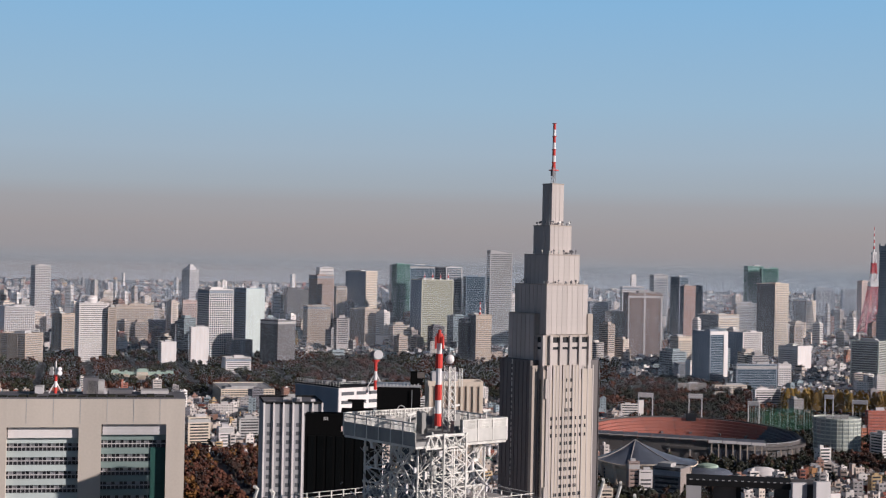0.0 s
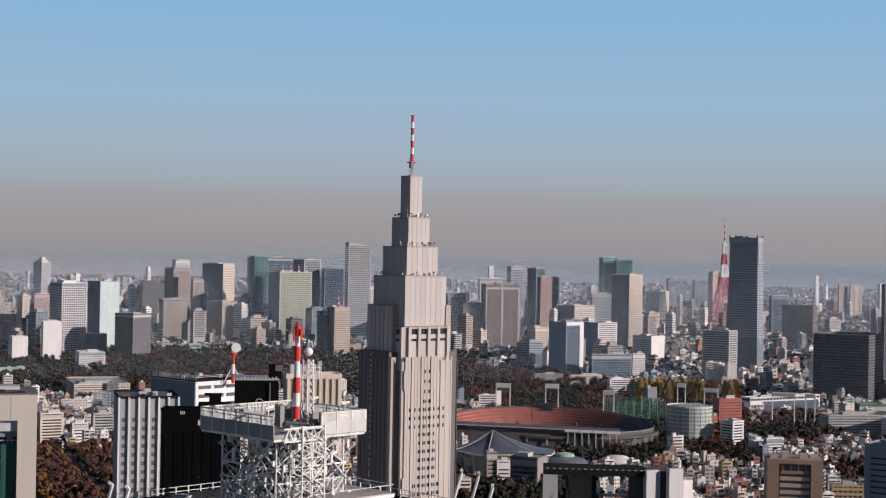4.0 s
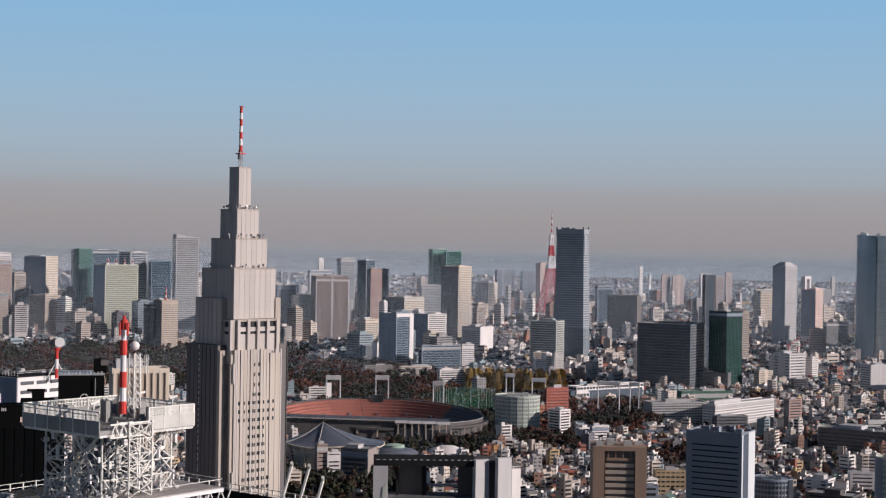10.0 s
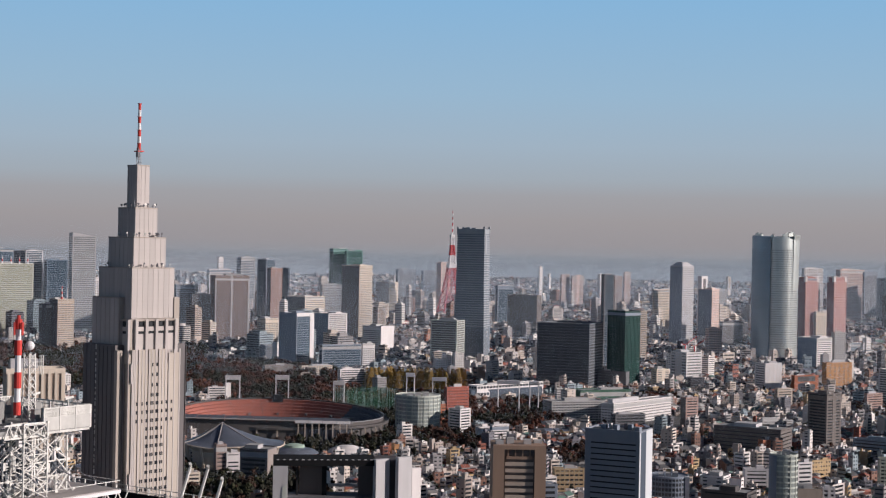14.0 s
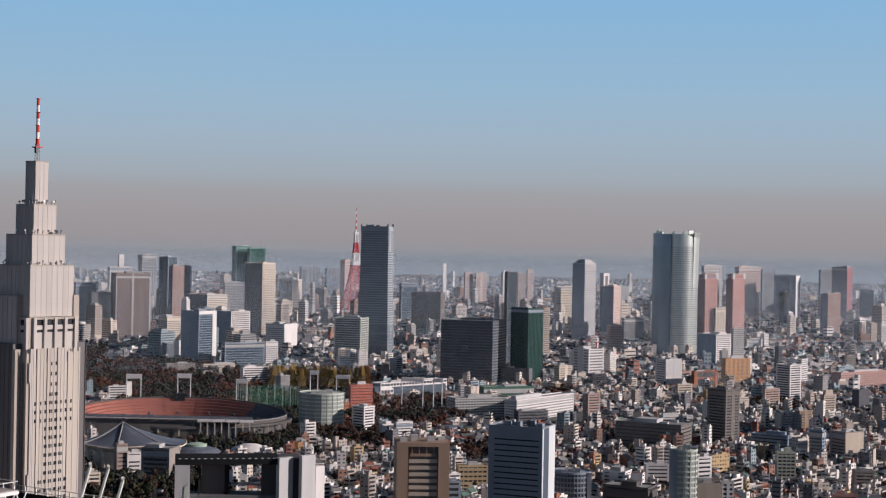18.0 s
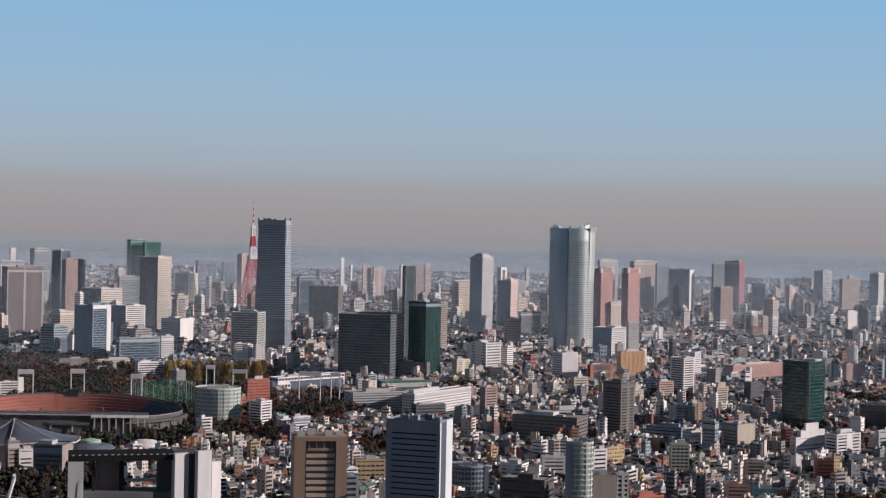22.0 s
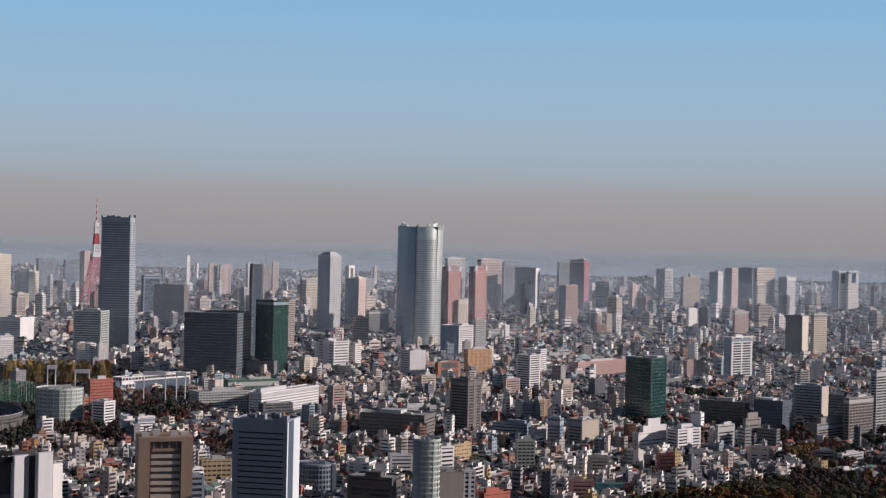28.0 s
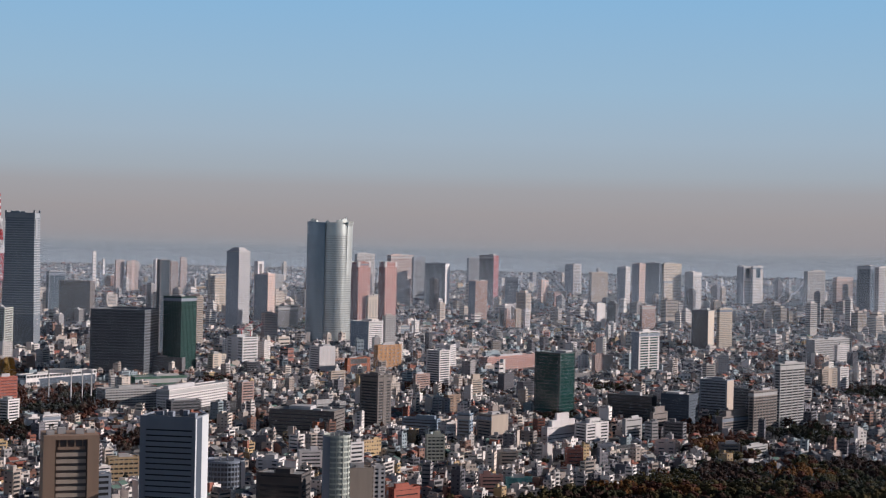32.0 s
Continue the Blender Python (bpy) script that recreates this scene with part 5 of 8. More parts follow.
# practice ground behind tall green nets
net_mat = bpy.data.materials.new("green_net")
net_mat.use_nodes = True
nn, nl = net_mat.node_tree.nodes, net_mat.node_tree.links
n_tr, n_mix = nn.new("ShaderNodeBsdfTransparent"), nn.new("ShaderNodeMixShader")
nn["Principled BSDF"].inputs["Base Color"].default_value = (0.03, 0.17, 0.10, 1)
nn["Principled BSDF"].inputs["Roughness"].default_value = 0.9
n_mix.inputs[0].default_value = 0.16
nl.new(n_tr.outputs[0], n_mix.inputs[1])
nl.new(nn["Principled BSDF"].outputs[0], n_mix.inputs[2])
nl.new(n_mix.outputs[0], nn["Material Output"].inputs[0])
MATS["green_net"] = net_mat
ND = 1860.0
nets = thing("netted_practice_ground", spot(-5.203, ND, 0, 24), "practice ground fenced by tall green nets on poles", "sports net")
keep(-5.203, ND, 34)
for k in range(4):
    a, b = [(-32, -18), (32, -18), (32, 26), (-32, 26)][k], [(-32, -18), (32, -18), (32, 26), (-32, 26)][(k + 1) % 4]
    for i in range(6):
        p = [a[c] + (b[c] - a[c]) * i / 6 for c in (0, 1)]
        q = [a[c] + (b[c] - a[c]) * (i + 1) / 6 for c in (0, 1)]
        hh = (38 if i > 2 and k == 0 or k == 3 else 31) - (i if k == 0 else 0)
        s = Shape()
        s.bar((*p, 0), (*p, hh + 1), 0.25, 0, 5)
        part("pole", s, "steel", nets)
        s = Shape()
        s.quad([(*p, 0), (*q, 0), (*q, hh), (*p, hh)])
        part("net", s, "green_net", nets, "green net panel")

# red building-site cranes
for az, d, hh, turn in ((6.904, 2620.0, 46.0, 30.0), (7.238, 2640.0, 42.0, -25.0)):
    crane = thing("tower_crane", spot(az, d, ground_z(d), turn), "red lattice tower crane on a building site", "crane", "site cranes")
    s = Shape()
    s.bar((0, 0, 0), (0, 0, hh), 0.9)
    part("mast", s, "tower_red", crane)
    s = Shape()
    s.bar((0, 0, hh), (22, 0, hh + 14), 0.7)
    part("jib", s, "tower_red", crane)
    s = Shape()
    s.bar((0, 0, hh), (-8, 0, hh + 2), 0.9)
    part("counter_jib", s, "tower_red", crane)
    s = Shape()
    s.box(-9, -1.2, hh - 1.5, -6, 1.2, hh + 1.5)
    part("counterweight", s, "mastwhite", crane)

# gate-shaped tower on the skyline
gate = thing("gate_tower", spot(7.576, 3500.0, ground_z(3500.0), 48), "white gate-shaped tower on the skyline", "building")
GT = 156.7 - ground_z(3500.0)
for x0, x1, z0, z1 in ((-10, -5, 0, GT), (5, 10, 0, GT), (-5, 5, GT - 6, GT), (-5, 5, 0, GT * 0.6)):
    s = Shape()
    s.box(x0, 0, z0, x1, 12, z1)
    part("pylon" if x1 - x0 < 6 else "bridge", s, "white", gate)
GINKGO0, GINKGO1 = -5.172, -1.463
for k in range(9):
    keep(GINKGO0 + (GINKGO1 - GINKGO0) * k / 8, 2110, 30)
    keep(GINKGO0 + (GINKGO1 - GINKGO0) * k / 8, 2180, 34)

# ---- towers of the city ----
# endmat colours a blank wall: shade tones on the left, sunlit on the right
office('office_tower', -1940.7, 2967.8, 49.6, 35.1, 35.1, 173.1, 37.0, 'pale', 'glass_dark', 4.00, 0.40, 6.00, 0.80, 'pale chamfered office tower far across the city', blank='n')
office('office_tower', -1822.2, 2677.8, 40.2, 60.5, 93.7, 89.1, 21.7, 'white', 'glass_dark', 3.60, 0.40, 4.00, 0.80, 'white office block with close rows of windows', blank='n')
office('office_tower', -1505.2, 2275.1, 88.7, 52.0, 52.0, 59.3, 4.9, 'tan', 'glass_dark', 4.00, 0.50, 0.00, 0.80, 'tan office block with a shaded side')
office('office_tower', -1557.9, 2474.4, 71.4, 29.4, 29.4, 87.7, 10.0, 'tan', 'glass_dark', 3.40, 0.50, 0.00, 0.80, 'tan apartment tower with banded balconies')
tanked = office('office_tower', -1458.2, 2372.7, 43.6, 51.9, 33.3, 112.9, 6.2, 'white', 'glass_dark', 3.60, 0.62, 0.00, 0.80, 'white office tower with close horizontal bands', blank='n')
s = Shape()
s.lathe([(11.5, 112), (11.5, 121), (10, 122.6), (10, 126.5), (0.01, 127)], 28)
s.v = [(x + 24, y + 16, z - 6.2) for x, y, z in s.v]
part("roof_tank", s, "white", tanked, "round white tank house on the roof")
office('office_tower', -1415.1, 2399.8, 42.5, 14.3, 9.6, 105.4, 6.2, 'tan', 'glass_dark', 3.60, 0.50, 0.00, 0.80, 'narrow beige tower beside the white tower')
office('office_tower', -1640.3, 2813.8, 42.2, 79.4, 33.8, 93.7, 22.4, 'tan', 'glass_dark', 3.80, 0.50, 5.00, 0.80, 'broad tan hotel block with small windows', blank='n')
office('office_tower', -1512.3, 2811.0, 76.3, 59.3, 59.3, 65.5, 19.7, 'greyblue', 'glass_dark', 4.00, 0.40, 0.00, 0.80, 'blue-grey low office block')
office('office_tower', -1747.4, 3347.3, 68.7, 29.4, 29.4, 167.0, 51.1, 'pale', 'glass_dark', 4.00, 0.35, 7.00, 0.80, 'pale tower with a stepped crown', steps=2, blank='n')
office('office_tower', -1581.6, 3000.7, 39.8, 31.7, 11.9, 102.5, 28.8, 'pinkish', 'glass_dark', 4.00, 0.50, 5.00, 0.80, 'pinkish office block among the city roofs', blank='n')
office('office_tower', -1268.5, 2509.6, 53.3, 48.6, 48.6, 140.5, 6.9, 'white', 'glass_blue', 4.20, 0.30, 4.50, 0.90, 'white gridded tower with blue glass', blank='n')
office('office_tower', -1245.9, 2397.6, 39.5, 30.4, 19.0, 75.3, 4.3, 'white', 'glass_dark', 3.50, 0.60, 0.00, 0.80, 'plain white slab block', blank='r')
office('office_tower', -1279.1, 2350.5, 41.5, 26.0, 26.0, 50.1, 3.8, 'white', 'glass_dark', 3.50, 0.60, 0.00, 0.80, 'low white block among trees', blank='r')
office('office_tower', -1249.7, 2626.9, 57.8, 42.1, 42.1, 141.7, 9.6, 'slateblue', 'glass_dark', 4.20, 0.60, 0.00, 0.80, 'pale glass office tower with a short roof mast', mast=14, blank='r', endmat='paleglass')
office('office_tower', -1123.9, 2497.8, 69.2, 44.7, 44.7, 88.0, 5.1, 'darkgrey', 'glass_dark', 4.00, 0.45, 3.50, 0.80, 'dark grey office block', blank='n')
office('office_tower', -1223.1, 2513.2, 45.3, 40.5, 40.5, 47.9, 6.4, 'greyblue', 'glass_dark', 4.00, 0.40, 0.00, 0.80, 'blue-grey low office among the city roofs')
office('office_tower', -1138.3, 2318.6, 38.1, 42.9, 32.1, 29.8, 2.1, 'white', 'glass_dark', 3.40, 0.55, 0.00, 0.80, 'low white housing block')
office('office_tower', -1386.6, 3130.7, 29.9, 47.5, 73.5, 129.7, 30.4, 'darkgrey', 'glass_dark', 4.00, 0.40, 0.00, 0.80, 'dark office tower far off')
office('office_tower', -1378.0, 3283.6, 50.1, 43.5, 43.5, 161.5, 37.9, 'brown', 'glass_dark', 4.00, 0.50, 5.00, 0.80, 'brown office tower among the city roofs', blank='n')
office('office_tower', -1475.3, 3529.0, 36.7, 35.4, 35.4, 178.5, 54.4, 'white', 'glass_dark', 4.00, 0.50, 0.00, 0.80, 'white tower behind the brown tower')
office('office_tower', -1240.1, 2906.5, 35.1, 48.3, 45.4, 101.9, 18.3, 'tan', 'glass_dark', 3.80, 0.50, 4.00, 0.80, 'tan gridded office block', blank='n')
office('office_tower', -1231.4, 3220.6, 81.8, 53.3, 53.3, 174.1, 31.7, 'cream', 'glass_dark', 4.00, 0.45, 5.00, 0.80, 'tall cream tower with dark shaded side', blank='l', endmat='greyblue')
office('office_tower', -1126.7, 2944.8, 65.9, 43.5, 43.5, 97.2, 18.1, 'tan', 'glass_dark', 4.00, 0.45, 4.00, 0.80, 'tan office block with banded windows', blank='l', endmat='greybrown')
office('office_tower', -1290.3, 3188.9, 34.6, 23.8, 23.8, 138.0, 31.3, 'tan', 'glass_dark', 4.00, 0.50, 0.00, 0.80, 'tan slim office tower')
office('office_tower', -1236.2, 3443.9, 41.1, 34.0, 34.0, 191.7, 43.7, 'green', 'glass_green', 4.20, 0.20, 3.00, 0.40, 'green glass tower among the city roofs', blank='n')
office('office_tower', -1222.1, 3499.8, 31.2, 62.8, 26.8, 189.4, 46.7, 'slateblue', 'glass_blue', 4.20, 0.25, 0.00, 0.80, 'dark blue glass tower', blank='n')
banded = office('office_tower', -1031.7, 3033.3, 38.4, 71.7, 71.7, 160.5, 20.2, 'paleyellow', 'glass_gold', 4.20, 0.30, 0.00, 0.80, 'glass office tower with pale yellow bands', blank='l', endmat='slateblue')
for k in range(4):
    s = Shape()
    for q in range(3):
        s.bar((8 + 18 * k, 6, 140.8 + 5 * q), (8 + 18 * k, 6, 140.8 + 5 * (q + 1)), 2.0 - 0.6 * q, q % 2, 6)
    part("roof_aerial", s, ["mastwhite", "mastred"], banded, "white and red roof aerial")
office('office_tower', -1089.2, 3378.8, 53.4, 46.0, 46.0, 186.4, 37.2, 'pale', 'glass_blue', 4.20, 0.30, 0.00, 0.80, 'pale blue office tower', blank='n')
office('office_tower', -1028.3, 3343.4, 23.1, 44.4, 68.7, 166.4, 34.4, 'slateblue', 'glass_blue', 4.20, 0.20, 0.00, 0.80, 'dark blue office tower', blank='n')
office('office_tower', -902.0, 3106.7, 22.2, 47.3, 73.3, 220.2, 21.5, 'pale', 'glass_grey', 4.40, 0.30, 0.00, 0.80, 'tall grey glass tower with a slanted crown', slant=4, blank='n')
office('office_tower', -880.1, 3142.1, 35.9, 24.8, 24.8, 132.7, 22.7, 'white', 'glass_dark', 3.60, 0.40, 4.00, 0.80, 'slim white gridded tower', blank='n')
office('office_tower', -831.4, 2721.8, 62.0, 25.7, 25.7, 92.2, 7.8, 'darkgrey', 'glass_dark', 4.00, 0.40, 0.00, 0.80, 'dark office block among the city roofs')
office('office_tower', -812.4, 2709.9, 44.1, 32.4, 32.4, 101.7, 7.3, 'tan', 'glass_dark', 4.00, 0.60, 6.00, 0.80, 'tan tower with a red and white roof aerial', mast=24, blank='l', endmat='darkgrey')
office('office_tower', -1315.6, 3626.8, 31.9, 53.4, 27.9, 187.8, 56.7, 'greyblue', 'glass_dark', 4.00, 0.30, 0.00, 0.80, 'blue-grey tower far off')
office('office_tower', -1164.6, 3121.9, 32.5, 32.0, 12.0, 75.4, 25.9, 'cream', 'glass_dark', 3.60, 0.50, 0.00, 0.80, 'cream mid-rise block among the city roofs')
office('office_tower', -663.4, 3022.0, 31.0, 38.9, 14.5, 124.0, 15.8, 'greyblue', 'glass_dark', 4.00, 0.40, 0.00, 0.80, 'grey-blue office block among the city roofs')
office('office_tower', -629.6, 3014.0, 31.0, 41.2, 17.4, 105.5, 15.2, 'darkgrey', 'glass_dark', 4.00, 0.35, 0.00, 0.80, 'dark glassy office block')
office('office_tower', -582.4, 3017.3, 18.5, 68.0, 82.9, 144.6, 15.0, 'brown', 'glass_dark', 4.00, 0.60, 2.40, 1.30, 'broad brown tower with a pale central stripe and edges', stripe=1, blank='n')
office('office_tower', -747.9, 3911.1, 31.0, 12.6, 8.6, 175.0, 65.6, 'white', 'glass_dark', 6.00, 0.90, 0.00, 0.80, 'slim white chimney far off')
office('office_tower', -744.2, 3773.3, 31.0, 57.5, 16.8, 145.3, 55.9, 'white', 'glass_dark', 4.00, 0.50, 0.00, 0.80, 'low white block on the skyline')
office('office_tower', -646.3, 3673.6, 31.0, 35.3, 30.7, 178.0, 48.1, 'pale', 'glass_blue', 4.00, 0.35, 6.00, 0.80, 'pale twin-shaft tower among the city roofs', blank='n')
office('office_tower', -546.8, 3441.8, 54.1, 29.0, 29.0, 175.8, 33.7, 'greyblue', 'glass_blue', 4.00, 0.20, 0.00, 0.80, 'blue glass tower among the city roofs', blank='n')
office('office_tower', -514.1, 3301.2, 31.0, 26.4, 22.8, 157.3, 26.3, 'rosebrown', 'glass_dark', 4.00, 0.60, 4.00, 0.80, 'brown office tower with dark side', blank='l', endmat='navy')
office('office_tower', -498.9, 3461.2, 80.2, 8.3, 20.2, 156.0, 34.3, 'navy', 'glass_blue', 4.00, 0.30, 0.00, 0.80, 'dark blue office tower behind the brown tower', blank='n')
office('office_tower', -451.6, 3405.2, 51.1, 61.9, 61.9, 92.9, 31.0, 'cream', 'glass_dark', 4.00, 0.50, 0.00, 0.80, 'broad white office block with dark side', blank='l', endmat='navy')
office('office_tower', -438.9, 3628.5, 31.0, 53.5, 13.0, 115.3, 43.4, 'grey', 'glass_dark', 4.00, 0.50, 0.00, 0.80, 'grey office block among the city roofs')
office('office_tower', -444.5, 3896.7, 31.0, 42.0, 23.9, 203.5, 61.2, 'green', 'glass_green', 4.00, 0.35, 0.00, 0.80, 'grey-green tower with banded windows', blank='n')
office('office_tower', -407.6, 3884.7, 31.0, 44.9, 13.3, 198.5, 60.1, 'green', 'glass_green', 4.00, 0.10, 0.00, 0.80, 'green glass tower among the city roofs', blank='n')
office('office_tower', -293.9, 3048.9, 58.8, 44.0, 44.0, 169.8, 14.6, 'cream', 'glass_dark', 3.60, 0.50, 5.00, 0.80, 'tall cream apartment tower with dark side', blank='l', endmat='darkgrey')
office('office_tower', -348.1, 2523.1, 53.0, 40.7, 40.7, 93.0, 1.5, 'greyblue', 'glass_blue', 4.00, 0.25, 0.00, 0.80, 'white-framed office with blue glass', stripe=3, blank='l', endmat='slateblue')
office('office_tower', -336.7, 2888.4, 45.2, 45.6, 45.6, 77.9, 9.5, 'white', 'glass_dark', 3.80, 0.50, 0.00, 0.80, 'white banded office block with its shaded side in blue-grey', blank='l', endmat='slateblue')
office('office_tower', -300.2, 2497.0, 31.0, 71.5, 13.4, 41.8, 1.1, 'greyblue', 'glass_blue', 4.00, 0.30, 0.00, 0.80, 'long blue-grey low office', blank='n')
office('office_tower', -239.0, 2562.9, 31.0, 22.5, 8.5, 41.3, 1.9, 'white', 'glass_dark', 3.60, 0.50, 4.00, 0.80, 'white block joined to a long office', blank='n')
office('office_tower', -439.6, 2767.3, 42.2, 28.2, 28.2, 70.9, 6.6, 'cream', 'glass_dark', 3.40, 0.45, 5.00, 0.80, 'cream apartment tower with white verticals', blank='n')
office('office_tower', -415.8, 2626.3, 19.2, 57.8, 52.5, 30.1, 3.4, 'greyblue', 'glass_dark', 4.00, 0.40, 0.00, 0.80, 'long low blue-grey block')
office('office_tower', -231.1, 2844.6, 59.6, 42.4, 42.4, 57.2, 8.0, 'white', 'glass_dark', 3.80, 0.70, 0.00, 0.80, 'white office with a blank sunlit wall', blank='r')
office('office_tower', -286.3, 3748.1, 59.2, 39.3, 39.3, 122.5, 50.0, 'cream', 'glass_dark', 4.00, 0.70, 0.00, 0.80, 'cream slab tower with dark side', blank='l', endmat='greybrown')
office('office_tower', -288.5, 4092.8, 31.0, 55.3, 12.8, 150.2, 75.0, 'greyblue', 'glass_dark', 4.00, 0.30, 0.00, 0.80, 'blue-grey tower on the skyline')
office('office_tower', -220.0, 4116.1, 31.0, 62.1, 12.4, 147.1, 76.5, 'greyblue', 'glass_dark', 4.00, 0.30, 0.00, 0.80, 'blue-grey tower on the skyline')
office('office_tower', -158.5, 3802.8, 31.0, 24.5, 24.0, 173.1, 52.0, 'pinkwhite', 'glass_dark', 4.00, 0.50, 0.00, 0.80, 'pale pink slim tower beside the lattice tower')
office('office_tower', 129.1, 2248.3, 68.7, 67.6, 82.1, 97.6, -0.9, 'charcoal', 'glass_slate', 4.20, 0.35, 0.00, 0.60, 'broad black office block', blank='n')
office('office_tower', 177.7, 2657.1, 31.0, 20.4, 8.6, 166.4, 3.5, 'darkgrey', 'glass_blue', 4.00, 0.25, 0.00, 0.80, 'slim dark tower among the city roofs', blank='n')
office('office_tower', 184.0, 2269.6, 44.4, 34.6, 34.6, 117.3, -0.9, 'greendark', 'glass_green', 4.00, 0.15, 3.00, 0.30, 'dark green glass office tower', blank='n')
office('office_tower', 251.0, 2777.7, 31.0, 16.5, 3.5, 98.4, 6.3, 'tan', 'glass_dark', 4.00, 0.50, 0.00, 0.80, 'tan narrow tower behind green glass')
office('office_tower', -80.1, 2611.8, 73.8, 44.5, 47.6, 81.5, 2.6, 'greenpale', 'glass_dark', 4.00, 0.30, 0.00, 0.80, 'dark glass office with pale end wall')
office('office_tower', 73.9, 3309.2, 70.7, 32.1, 67.8, 108.4, 24.9, 'greybrown', 'glass_dark', 4.00, 0.30, 3.00, 0.80, 'grey-brown ribbed office block', blank='n')
office('office_tower', 153.3, 3980.0, 31.0, 24.8, 5.4, 145.5, 65.7, 'pinkish', 'glass_dark', 4.00, 0.50, 0.00, 0.80, 'pink tower on the skyline')
office('office_tower', 181.8, 3984.9, 31.0, 33.9, 5.4, 143.0, 66.2, 'pinkish', 'glass_dark', 4.00, 0.50, 0.00, 0.80, 'pink tower on the skyline')
office('office_tower', 94.6, 3968.9, 31.0, 8.8, 2.8, 165.4, 64.8, 'white', 'glass_dark', 8.00, 0.90, 0.00, 0.80, 'slim white chimney on the skyline')
office('office_tower', -12.8, 3489.0, 31.0, 42.7, 10.2, 123.7, 33.9, 'greyblue', 'glass_blue', 4.00, 0.20, 0.00, 0.80, 'blue office block among the city roofs', blank='n')
office('office_tower', 238.1, 3726.4, 31.0, 20.2, 9.7, 151.1, 48.4, 'white', 'glass_dark', 4.00, 0.50, 0.00, 0.80, 'white tower on the skyline')
office('office_tower', 276.0, 3731.8, 31.0, 20.3, 7.2, 147.5, 48.9, 'brown', 'glass_dark', 4.00, 0.50, 0.00, 0.80, 'brown tower on the skyline')
office('office_tower', 321.2, 4003.1, 31.0, 18.2, 5.1, 154.4, 68.2, 'pinkish', 'glass_dark', 4.00, 0.50, 0.00, 0.80, 'pinkish tower on the skyline')
office('office_tower', 348.3, 3491.7, 31.0, 54.6, 7.1, 122.8, 35.0, 'cream', 'glass_dark', 3.80, 0.50, 4.00, 0.80, 'cream gridded office block', blank='n')
office('office_tower', 457.6, 3318.6, 53.8, 33.2, 33.2, 129.3, 26.8, 'pinkwhite', 'glass_dark', 3.80, 0.60, 4.00, 0.80, 'pinkish tower with dark side', blank='l', endmat='greyblue')
office('office_tower', 517.8, 3765.6, 31.0, 49.4, 6.4, 119.3, 52.8, 'grey', 'glass_dark', 3.80, 0.50, 0.00, 0.80, 'grey block on the skyline')
office('office_tower', 627.2, 3148.1, 31.0, 35.1, 23.6, 161.5, 20.4, 'red', 'pinkwhite', 3.40, 0.55, 5.00, 1.40, 'red-brown apartment tower with white crown', crown=1, blank='l', endmat='redglass')
office('office_tower', 667.9, 3065.1, 31.0, 33.1, 19.2, 163.7, 17.4, 'red', 'pinkwhite', 3.40, 0.55, 5.00, 1.40, 'red-brown apartment tower with white crown', crown=1, blank='l', endmat='redglass')
office('office_tower', 651.5, 3153.4, 31.0, 44.5, 8.4, 90.4, 20.8, 'cream', 'glass_dark', 4.00, 0.50, 8.00, 2.50, 'cream office block with broad piers', blank='n')
office('office_tower', 751.2, 3786.2, 31.0, 60.5, 10.1, 175.4, 56.8, 'white', 'glass_dark', 4.00, 0.40, 6.00, 0.80, 'white tower on the skyline', blank='n')
office('office_tower', 813.5, 3666.8, 31.0, 72.0, 9.4, 173.8, 49.8, 'pinkish', 'glass_dark', 4.00, 0.50, 5.00, 0.80, 'pale pink apartment tower', blank='n')
office('office_tower', 548.8, 2647.7, 40.0, 41.3, 41.3, 62.4, 4.3, 'white', 'glass_dark', 3.40, 0.50, 0.00, 0.80, 'white apartment slab with its shaded side in blue-grey', blank='l', endmat='slateblue')
office('office_tower', 588.6, 2688.3, 31.0, 25.1, 8.4, 70.9, 5.4, 'grey', 'glass_dark', 3.40, 0.40, 5.00, 0.80, 'grey apartment tower among the city roofs', blank='n')
office('office_tower', 502.9, 2350.8, 25.5, 48.2, 10.2, 40.1, -0.1, 'orange', 'glass_dark', 5.50, 0.60, 9.00, 5.00, 'ochre block with small windows', blank='n')
office('office_tower', 439.4, 2276.0, 31.0, 47.2, 6.1, 24.9, -0.7, 'terracotta', 'glass_dark', 14.00, 0.35, 40.00, 6.00, 'terracotta building with a dark recess', blank='n')
office('office_tower', 397.4, 2286.7, 31.0, 31.7, 22.8, 41.8, -0.7, 'white', 'glass_dark', 3.40, 0.60, 0.00, 0.80, 'white mid-rise block among the city roofs', blank='r')
office('office_tower', 295.7, 2424.0, 39.2, 34.6, 34.6, 46.4, 0.2, 'white', 'glass_dark', 4.40, 0.50, 0.00, 0.80, 'white office block with ribbon windows')
office('office_tower', 393.8, 2892.3, 31.0, 32.5, 8.5, 63.3, 9.8, 'pinkwhite', 'glass_dark', 3.40, 0.50, 5.00, 0.80, 'white and pink apartment block', blank='n')
office('office_tower', 457.7, 3149.9, 31.0, 53.4, 7.3, 65.5, 19.3, 'darkgrey', 'glass_dark', 4.00, 0.40, 0.00, 0.80, 'dark low office block')
office('office_tower', 132.9, 1787.1, 52.7, 130.9, 17.0, 25.6, -1.0, 'white', 'glass_dark', 3.20, 0.62, 4.60, 0.90, 'long white apartment slab with balconies', blank='n')
